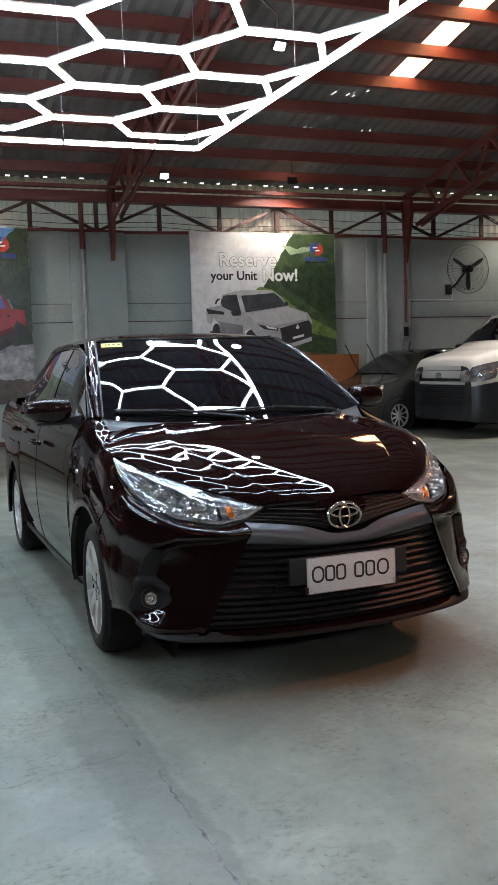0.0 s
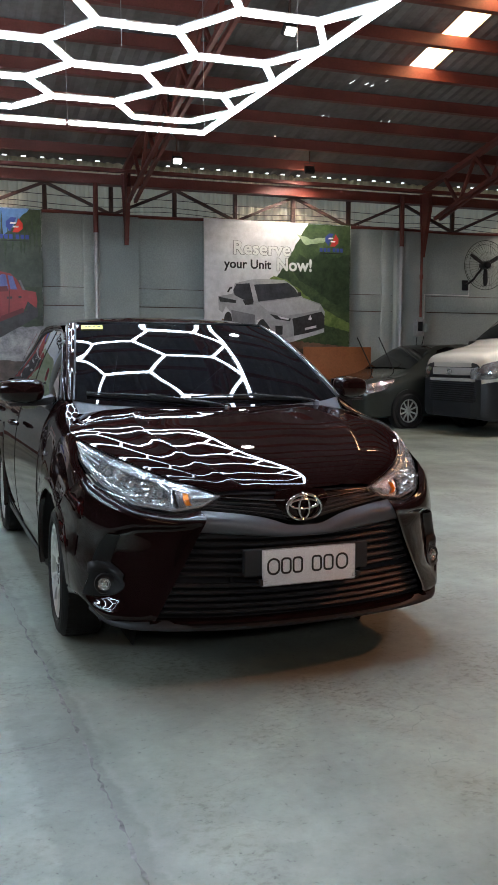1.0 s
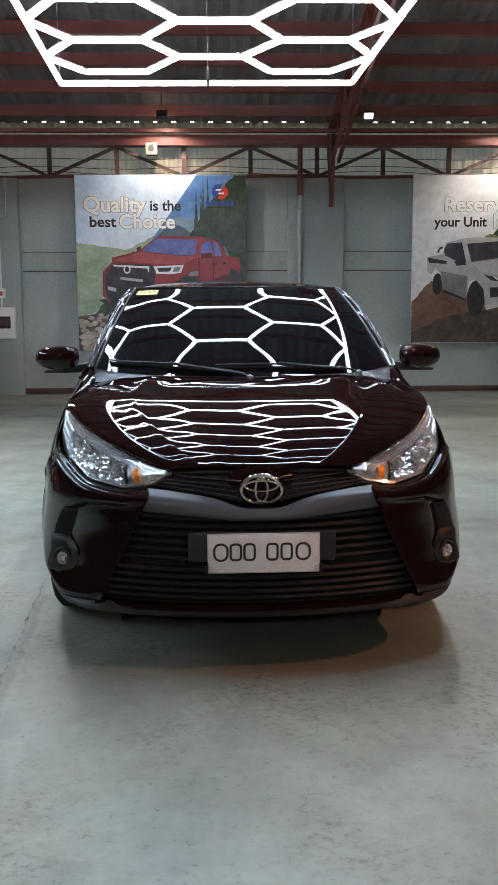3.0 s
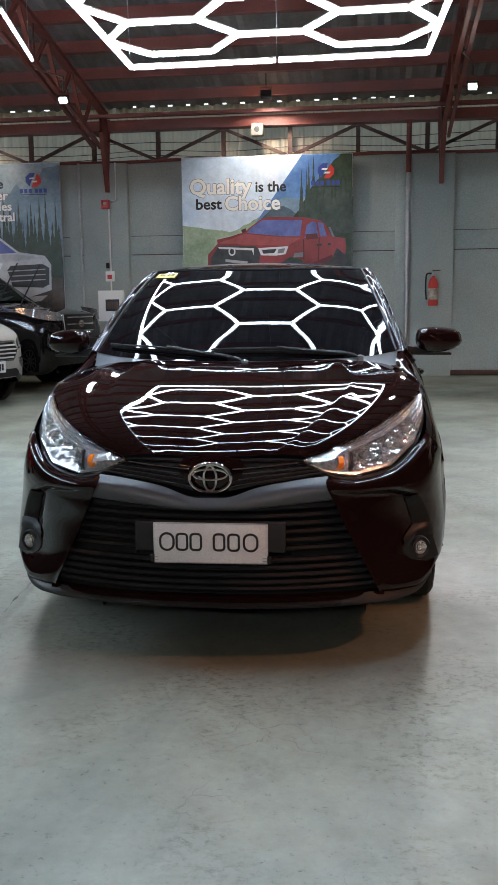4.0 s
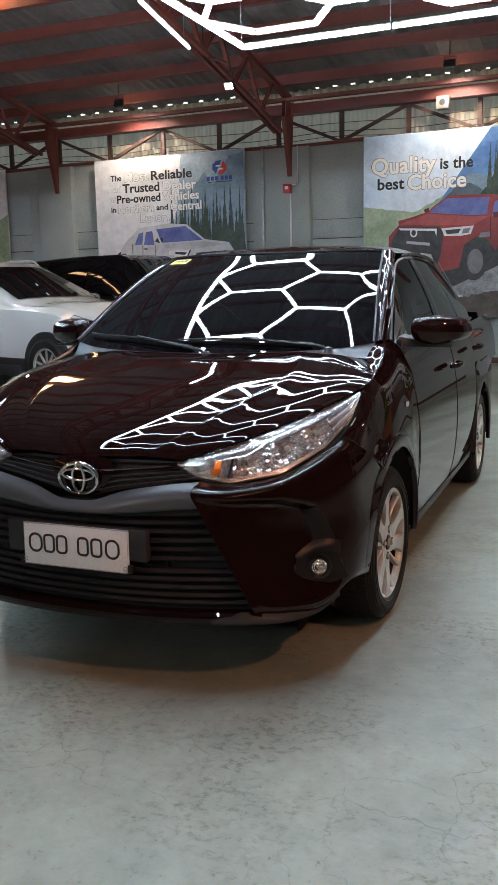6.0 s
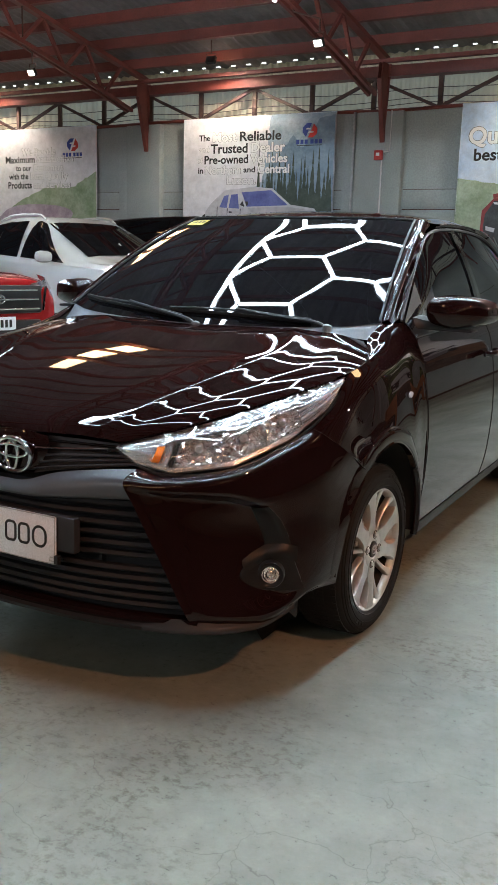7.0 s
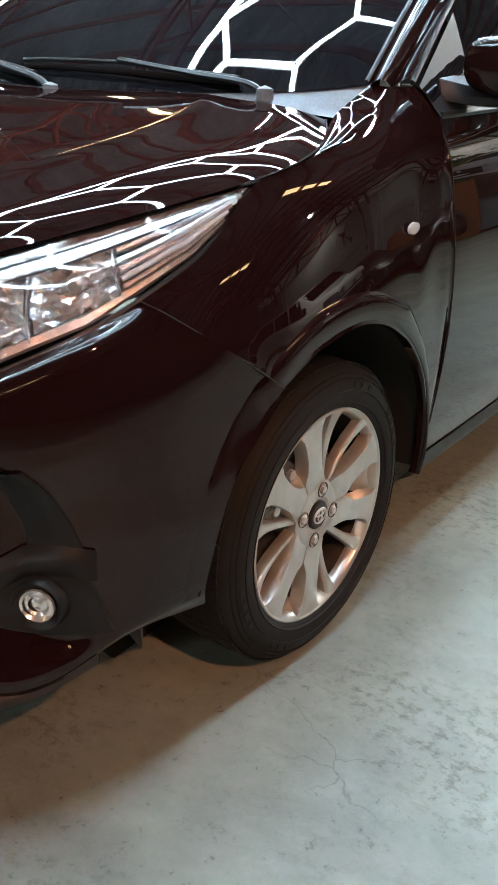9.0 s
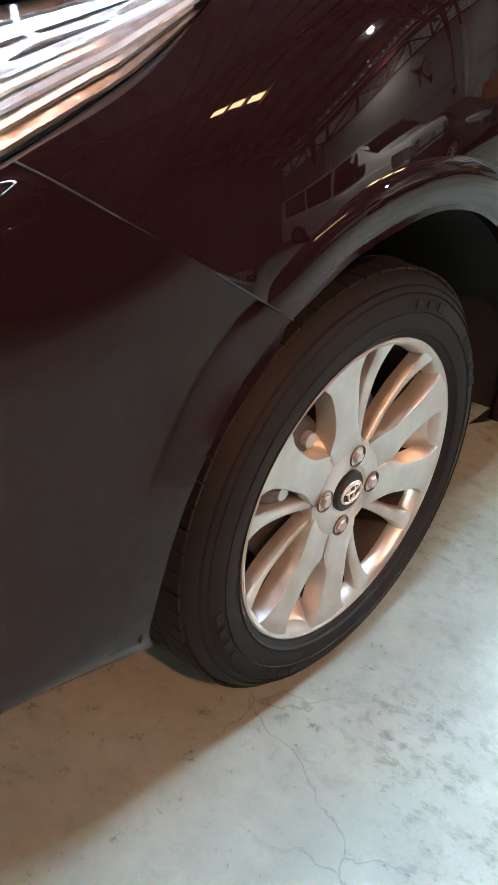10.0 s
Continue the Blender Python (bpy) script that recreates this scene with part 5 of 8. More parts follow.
def build_greenhouse(car):
    ws = part("windscreen", sheet(surface(mirrored(ws_rows()), 6, 8)), TINT, car, "dark tinted windscreen")
    part("roof", sheet(surface(mirrored(ROOF), 6, 6)), MAROON, car, "maroon roof")
    low = [(0, 0.955, 0.992), (0.30, 0.978, 0.997), (0.55, 1.022, 1.002), (0.69, 1.070, 0.992)]
    cowl = mirrored([[(x, y - 0.005, z - 0.012) for x, y, z in low], [(x, y + 0.02, z + 0.004) for x, y, z in low], [(x, y + 0.012, z + 0.004) for x, y, z in WS_LOW]])
    part("cowl", sheet(surface(cowl, 6, 3)), SEAL_GREY, car, "grey plastic cowl under the windscreen")
    # wipers lie along the foot of the glass, pivots towards the car's left
    def glass(x, t, h):
        a = [float(np.interp(abs(x), [p[0] for p in WS_LOW], [p[k] for p in WS_LOW])) for k in (1, 2)]
        b = [float(np.interp(abs(x), [p[0] for p in WS_TOP], [p[k] for p in WS_TOP])) for k in (1, 2)]
        up = 0.06 * t
        return (x, a[0] + (b[0] - a[0]) * t - 0.4 * up - 0.46 * h, a[1] + (b[1] - a[1]) * t + 0.9 * up + 0.88 * h)

    for piv, x0, x1 in ((0.53, 0.46, -0.14), (0.02, -0.06, -0.63)):
        xs = np.linspace(x0, x1, 7)
        edge = [glass(x, 0.020 + 0.050 * math.sin(math.pi * 0.62 * k / 6), 0.008) for k, x in enumerate(xs)]
        w = part("wiper", tube(edge, 0.0045, 6, flat=1.4), RUBBER, car, "black windscreen wiper")
        spine = [glass(x, 0.022 + 0.052 * math.sin(math.pi * 0.62 * k / 6), 0.018 + 0.006 * math.sin(math.pi * k / 6)) for k, x in enumerate(xs)]
        part("wiper_blade", tube(spline(spine, 3), 0.0065, 6, flat=0.7), BLACK_PLASTIC, w)
        foot = Vector(glass(piv, -0.02, 0.006))
        mid = Vector(spine[3])
        arm = [foot, foot.lerp(mid, 0.12) + Vector((0, -0.004, 0.014)), foot.lerp(mid, 0.45) + Vector((0, -0.002, 0.010)), mid + Vector((0, -0.002, 0.006))]
        part("wiper_arm", tube(spline(arm, 5), 0.0095, 6, flat=0.65), BLACK_PLASTIC, w)
        part("wiper_knob", lathe([(-0.012, 0.018), (0.010, 0.016), (0.016, 0.0)], 14, "z", m=Matrix.Translation(foot)), SEAL_GREY, w)
    # windscreen surround, pillars, side glass
    wsr = ws_rows()
    e = [r[-1] for r in wsr]
    d1 = [(0.724, 1.176, 1.036), (0.696, 1.376, 1.160), (0.664, 1.576, 1.268), (0.630, 1.762, 1.358), (0.598, 1.955, 1.417)]
    pil = [[(x - 0.002, y + 0.002, z + 0.001) for x, y, z in e], [tuple(v + u for v, u in zip(lerp3(a, b, 0.5), (0.008, -0.012, 0.012))) for a, b in zip(e, d1)], d1]
    both("windscreen_pillar", surface(pil, 6, 5), MAROON, car, "maroon windscreen pillar")
    for s in (1, -1):
        part("glass_moulding", tube(spline([((x - 0.004) * s, y - 0.004, z + 0.004) for x, y, z in e], 6), 0.005, 6), BLACK_PLASTIC, ws)
    part("roof_moulding", tube(spline([(-x, y, z + 0.003) for x, y, z in WS_TOP[:0:-1]] + [(x, y, z + 0.003) for x, y, z in WS_TOP], 6), 0.005, 6), BLACK_PLASTIC, ws)
    # side windows: one dark band split by pillars
    top = [(0.736, 1.225, 1.045), (0.697, 1.42, 1.172), (0.658, 1.62, 1.282), (0.616, 1.86, 1.374), (0.604, 2.18, 1.405), (0.600, 2.60, 1.405), (0.595, 2.95, 1.375), (0.610, 3.25, 1.290), (0.665, 3.48, 1.165)]
    bot = [(0.778, 1.270, 0.990), (0.777, 1.48, 0.996), (0.776, 1.70, 1.002), (0.775, 1.92, 1.008), (0.774, 2.22, 1.015), (0.772, 2.60, 1.024), (0.768, 2.95, 1.033), (0.76, 3.22, 1.042), (0.745, 3.46, 1.055)]
    mid = [tuple(v + u for v, u in zip(lerp3(a, b, 0.5), (0.012, 0, 0.006))) for a, b in zip(top, bot)]
    both("side_window", surface([top, mid, bot], 5, 6), TINT, car, "dark tinted side glass")
    rail = [(x + 0.004, y - 0.004, z + 0.010) for x, y, z in top]
    edge = [(0.724, 1.178, 1.035), (0.696, 1.378, 1.159), (0.664, 1.578, 1.267), (0.630, 1.764, 1.357), (0.610, 2.10, 1.424), (0.617, 2.55, 1.428), (0.600, 2.97, 1.410), (0.585, 3.30, 1.345), (0.66, 3.54, 1.180)]
    both("roof_rail", surface([[tuple(v) for v in rail], [tuple(v + u for v, u in zip(lerp3(a, b, 0.5), (0.006, 0, 0.006))) for a, b in zip(rail, edge)], edge], 5, 3), MAROON, car, "maroon door frame along the roof")
    for s in (1, -1):
        part("window_moulding", tube(spline([((x + 0.006) * s, y, z) for x, y, z in top], 5), 0.006, 6), BLACK_PLASTIC, car)
        part("belt_moulding", tube(spline([((x + 0.008) * s, y, z - 0.002) for x, y, z in bot], 5), 0.008, 6), BLACK_PLASTIC, car)
        for y, w in ((2.27, 0.05), (3.06, 0.03)):
            i = [(0.603, y - 0.02, 1.402), (0.70, y - 0.005, 1.22), (0.777, y + 0.01, 1.018)]
            part("door_pillar", sheet(surface([[((x + 0.012) * s, yy - w / 2, z) for x, yy, z in i], [((x + 0.012) * s, yy + w / 2, z) for x, yy, z in i]], 5, 2)), GLOSS_BLACK, car)
        tri = [(0.746, 1.236, 1.040), (0.786, 1.262, 0.985), (0.785, 1.45, 0.992), (0.703, 1.45, 1.180)]
        part("mirror_sail", sheet(surface([[((x + 0.006) * s, y, z) for x, y, z in (tri[0], tri[3])], [((x + 0.007) * s, y, z) for x, y, z in (tri[1], tri[2])]], 4, 4)), BLACK_PLASTIC, car, "black triangle at the mirror")
        build_mirror(car, s)
    # rear glass, boot and tail close the body
    rear = mirrored([[(0, 3.36, 1.423), (0.3, 3.355, 1.418), (0.55, 3.325, 1.374)], [(0, 3.62, 1.29), (0.33, 3.61, 1.285), (0.60, 3.56, 1.235)], [(0, 3.86, 1.13), (0.34, 3.85, 1.125), (0.63, 3.76, 1.10)]])
    part("rear_glass", sheet(surface(rear, 5, 5)), TINT, car, "dark tinted rear glass")
    boot = mirrored([[(0, 3.86, 1.13), (0.34, 3.85, 1.125), (0.70, 3.72, 1.085)], [(0, 4.10, 1.115), (0.35, 4.09, 1.11), (0.72, 4.02, 1.07)], [(0, 4.30, 1.09), (0.35, 4.28, 1.085), (0.70, 4.20, 1.05)],
                     [(0, 4.34, 0.98), (0.35, 4.32, 0.975), (0.72, 4.23, 0.95)], [(0, 4.36, 0.70), (0.38, 4.34, 0.70), (0.76, 4.22, 0.70)], [(0, 4.37, 0.45), (0.40, 4.35, 0.45), (0.78, 4.20, 0.45)], [(0, 4.33, 0.25), (0.40, 4.31, 0.25), (0.77, 4.16, 0.25)]])
    part("boot", sheet(surface(boot, 5, 4)), MAROON, car, "maroon boot and rear bumper")


def build_body(car):
    part("hood", sheet(relax(surface(mirrored(hood_rows()), 4, 8), 14, True)), MAROON, car, "glossy maroon hood")
    bulge = (0.002, 0.004, 0.005, 0.006, 0.004, 0.003, 0.003, 0.003, 0.002, 0, 0)
    shoulder = [tuple(v + u for v, u in zip(lerp3(a, b, 0.5), (k, 0, k))) for a, b, k in zip(FENDER[0], FENDER[1], bulge)]
    both("fender", relax(surface((FENDER[0], shoulder, *FENDER[1:4]), 8, 6), 45), MAROON, car, "maroon front fender")
    tuck = [(0.772, 0.610, 0.862), *FENDER[0][2:4], (0.712, 0.975, 0.960), (0.672, 1.035, 0.976)]
    both("fender_ledge", surface([tuck, [(x - 0.035, y, z - 0.010) for x, y, z in tuck]], 5, 2), MAROON, car)
    for s in (1, -1):
        build_flare(car, s)
    both("cowl_side", relax(surface([[(0.769, 0.832, 0.933), (0.757, 0.985, 0.963), (0.744, 1.085, 0.998), (0.728, 1.177, 1.036)], [(0.768, 0.836, 0.935), (0.740, 0.968, 0.966), (0.718, 1.060, 0.998), (0.714, 1.155, 1.038)], [(0.767, 0.840, 0.934), (0.722, 0.950, 0.963), (0.690, 1.035, 0.990), (0.699, 1.134, 1.038)]], 8, 8), 60), MAROON, car, "maroon panel at the foot of the pillar")
    both("fender_corner", surface([[(0.724, 1.174, 1.037), (0.748, 1.226, 1.038)], [(0.787, 1.230, 0.962), (0.786, 1.264, 0.985)], [(0.826, 1.260, 0.900), (0.824, 1.268, 0.908)]], 3, 4), MAROON, car)
    both("front_door", surface(side_rows(1.268, 2.268), 4, 5), MAROON, car, "maroon front door")
    both("rear_door", surface(side_rows(2.276, 3.02), 4, 5), MAROON, car, "maroon rear door")
    # quarter panel with the rear arch
    cy = HUB_Y + AXLE
    q = [[], [], []]
    degs = (188, 165, 140, 112, 85, 58, 30, 8, -10)
    outs = ((0.828, 3.026, 0.262), (0.850, 3.026, 0.50), (0.852, 3.030, 0.780), (0.851, 3.28, 0.792), (0.848, 3.50, 0.795), (0.842, 3.74, 0.790), (0.825, 4.05, 0.72), (0.805, 4.15, 0.48), (0.79, 4.15, 0.27))
    for deg, out in zip(degs, outs):
        p = arch_pt(deg, 0.365, 0.860, cy)
        q[0].append(out)
        q[1].append(tuple(v + u for v, u in zip(lerp3(out, p, 0.6), (0.006, 0, 0))))
        q[2].append(p)
    q.append([arch_pt(d, 0.352, 0.834, cy) for d in degs])
    both("quarter_panel", surface(q, 5, 4), MAROON, car, "maroon rear quarter panel")
    both("quarter_top", surface([r[:] for r in side_rows(3.026, 4.16, 4)[:4]], 4, 5), MAROON, car)
    both("sill", surface([[(0.826, 1.27, 0.262), (0.826, 2.2, 0.262), (0.822, 3.05, 0.262)], [(0.824, 1.27, 0.225), (0.824, 2.2, 0.225), (0.82, 3.05, 0.225)], [(0.78, 1.27, 0.195), (0.78, 2.2, 0.195), (0.78, 3.05, 0.195)]], 5, 3), BLACK_PLASTIC, car, "dark sill strip")
    # painted return under the hood edge, down to the headlights
    brow = [[p + Vector((0, 0.004, -0.004)) for p in spline(HOOD_E[:4], 12)], [p + Vector((0, -0.001, 0.001)) for p in spline(HEAD_TOP, 6)]]
    both("hood_return", brow, MAROON, car)
    # dark wells and belly
    for yc, cx in ((ARCH_Y, 0), (cy, 0)):
        for s in (1, -1):
            rows = [[arch_pt(d, 0.385 if xx > 0.6 else 0.36, xx * s, yc) for d in np.linspace(-4, 176, 20)] for xx in (0.845, 0.60, 0.55)]
            part("wheel_well", sheet(rows), GAP_DARK, car)
            part("well_back", lathe([(0.55 * s, 0.40), (0.552 * s, 0.0)], 32, m=Matrix.Translation((0, yc, ARCH_Z))), GAP_DARK, car)
    part("underbody", sheet([[(x, y, 0.20 + 0.02 * (abs(x) > 0.6)) for x in (-0.55, 0, 0.55)] for y in (0.15, 1.0, 2.0, 3.0, 4.2)]), GAP_DARK, car)
    # near-black box added behind the grille in place of the engine bay's shade
    part("engine_shade", box(0, 0.42, 0.47, 1.0, 0.5, 0.36), GAP_DARK, car)
    for s in (1, -1):
        gap_line(spline([(p[0] * s + 0.001 * s, p[1], p[2] + 0.001) for p in HOOD_E[3:]], 6), car, 0.0014)
        gap_line(spline([(0.764 * s, 0.424, 0.772), (0.790 * s, 0.450, 0.753), (0.816 * s, 0.500, 0.716), (0.849 * s, 0.580, 0.657), (0.861 * s, 0.645, 0.610)], 5), car, 0.0012)
        for y in (1.265, 2.272):
            rows = side_rows(y, y + 0.01, 1)
            gap_line(spline([(r[0][0] * s + 0.0005 * s, y, r[0][2]) for r in rows], 6), car, 0.0018)
        # door handles and the small side lamp
        for y, z in ((2.11, 0.868), (2.90, 0.905)):
            h = part("door_handle", tube(spline([(0.862 * s, y - 0.08, z), (0.893 * s, y - 0.05, z + 0.003), (0.897 * s, y + 0.04, z + 0.004), (0.868 * s, y + 0.09, z + 0.003)], 5), 0.014, 8, flat=0.9), MAROON, car, "maroon pull handle")
        lamp = part("side_lamp", lathe([(0.0, 0.019), (0.008, 0.0175), (0.012, 0.010), (0.013, 0.0)], 20, m=Matrix.Translation((0.841 * s, 1.085, 0.800)) @ Matrix.Scale(0.6 * s, 4, (1, 0, 0)) @ Matrix.Scale(0.62, 4, (0, 0, 1)) @ Matrix.Scale(1.15, 4, (0, 1, 0))), CLEAR_GUIDE, car, "small clear side lamp")
    # papers on the windscreen
    g = surface(mirrored(ws_rows()), 24, 24)
    nr, nc = len(g) - 1, len(g[0]) - 1
    sub = [[g[int(v * nr)][int(u * nc)] + Vector((0, -0.003, 0.004)) for u in np.linspace(0.045, 0.175, 6)] for v in np.linspace(0.885, 0.95, 4)]
    return sub


def build_car():
    car = thing("sedan_car", "glossy dark maroon four-door sedan with dark tinted glass", "car", CAR_M)
    sub = build_body(car)
    build_greenhouse(car)
    build_front(car)
    for s in (1, -1):
        build_headlamp(car, s)
    yellow = mat("yellow_sticker", (0.62, 0.50, 0.12), 0.5)
    st = part("sticker", sheet(sub), yellow, car, "yellow paper sticker with dark bars")
    rows = sub
    for k in range(4):
        u0, u1 = 1 + k, 1.6 + k
        quad = [[rows[1][min(5, int(u0))] + Vector((0, -0.001, 0.001)), (rows[1][min(5, int(u0))].lerp(rows[1][min(5, int(u0) + 1)], 0.55)) + Vector((0, -0.001, 0.001))],
                [rows[2][min(5, int(u0))] + Vector((0, -0.001, 0.001)), (rows[2][min(5, int(u0))].lerp(rows[2][min(5, int(u0) + 1)], 0.55)) + Vector((0, -0.001, 0.001))]]
        part("sticker_bar", sheet(quad), INK, st)
    for s in (1, -1):
        wheel_thing(car, 0.745, HUB_Y, s, 2.0)
        wheel_thing(car, 0.745, HUB_Y + AXLE, s)
    return car


build_car()

# ---- things on the back wall ----
FACE_Y = 12.12
WHITE_INK = mat("white_print", (0.80, 0.80, 0.80), 0.5)
DARK_INK = mat("dark_print", (0.018, 0.019, 0.021), 0.7)
RIM_INK = mat("grey_print_rim", (0.16, 0.165, 0.17), 0.6)
LOGO_RED = mat("logo_red", (0.55, 0.04, 0.03), 0.5)
LOGO_BLUE = mat("logo_blue", (0.03, 0.06, 0.30), 0.5)


def print_mat(name, lo, hi, scale, detail=6):
    m = mat(name, hi, 0.45)
    v = coords(m)
    big = ramp(m, noise_of(m, v, scale, detail, 0.7), ((0.32, lo), (0.68, hi)))
    fine = ramp(m, noise_of(m, v, scale * 7, 6, 0.75), ((0.35, g3(0.86)), (0.65, g3(1.12))))
    color_to(m, mix(m, big, fine, 1.0, "MULTIPLY"))
    return m


PR_SKY = print_mat("printed_sky", (0.46, 0.62, 0.82), (0.76, 0.83, 0.90), 1.0)
PR_PALE = print_mat("printed_pale", (0.72, 0.72, 0.75), (0.80, 0.80, 0.82), 0.8)
PR_BLUE = print_mat("printed_deep_blue", (0.05, 0.14, 0.38), (0.16, 0.32, 0.60), 1.6)
PR_GREEN = print_mat("printed_hill_green", (0.010, 0.030, 0.014), (0.085, 0.135, 0.055), 4.5, 12)
PR_MEADOW = print_mat("printed_meadow", (0.20, 0.29, 0.16), (0.46, 0.54, 0.40), 2.4)
PR_PINE = print_mat("printed_pines", (0.012, 0.026, 0.018), (0.06, 0.085, 0.06), 5.0)
PR_DARKGREEN = print_mat("printed_forest", (0.006, 0.020, 0.009), (0.050, 0.085, 0.040), 7.0, 10)
PR_DUST = print_mat("printed_dust", (0.10, 0.055, 0.035), (0.26, 0.15, 0.10), 2.2)
PR_STONE = print_mat("printed_stones", (0.14, 0.115, 0.09), (0.52, 0.46, 0.38), 11.0, 3)
PR_WATER = print_mat("printed_water", (0.10, 0.11, 0.12), (0.44, 0.46, 0.48), 6.0)
PR_ROCK = print_mat("printed_dark_rock", (0.03, 0.025, 0.02), (0.12, 0.09, 0.075), 5.0)
PR_RED = print_mat("printed_red_body", (0.20, 0.018, 0.022), (0.36, 0.05, 0.05), 1.6)
PR_SILVER = print_mat("printed_silver_body", (0.34, 0.34, 0.36), (0.56, 0.56, 0.58), 1.6)
PR_GLASSBLUE = print_mat("printed_blue_glass", (0.07, 0.09, 0.30), (0.16, 0.19, 0.50), 4.0)
PR_GLASSDARK = print_mat("printed_dark_glass", (0.02, 0.022, 0.03), (0.07, 0.075, 0.09), 4.0)
PR_DARK = print_mat("printed_dark", (0.012, 0.012, 0.014), (0.05, 0.05, 0.055), 9.0)
PR_DARKRED = print_mat("printed_red_shade", (0.07, 0.006, 0.008), (0.16, 0.015, 0.018), 2.0)
PR_GREYSHADE = print_mat("printed_grey_shade", (0.12, 0.12, 0.13), (0.26, 0.26, 0.28), 2.0)
PR_BLUEGREY = print_mat("printed_blue_grey", (0.10, 0.17, 0.25), (0.26, 0.36, 0.45), 2.6)
PR_LIME = print_mat("printed_bright_grass", (0.07, 0.13, 0.025), (0.26, 0.34, 0.10), 6.0)
PR_MIST2 = print_mat("printed_dark_ridge", (0.04, 0.07, 0.10), (0.10, 0.15, 0.19), 3.0)
STONES = [print_mat("printed_stone", lo, hi, 9.0) for lo, hi in (((0.30, 0.24, 0.18), (0.48, 0.40, 0.32)), ((0.40, 0.36, 0.30), (0.60, 0.55, 0.47)), ((0.16, 0.13, 0.10), (0.32, 0.27, 0.22)))]
PR_HOODRED = print_mat("printed_red_hood", (0.34, 0.055, 0.05), (0.46, 0.10, 0.09), 1.6)
PR_PALEGREY = print_mat("printed_pale_grey", (0.48, 0.48, 0.50), (0.62, 0.62, 0.64), 1.6)
PR_MIST = print_mat("printed_mist_blue", (0.20, 0.30, 0.40), (0.46, 0.55, 0.62), 2.6)


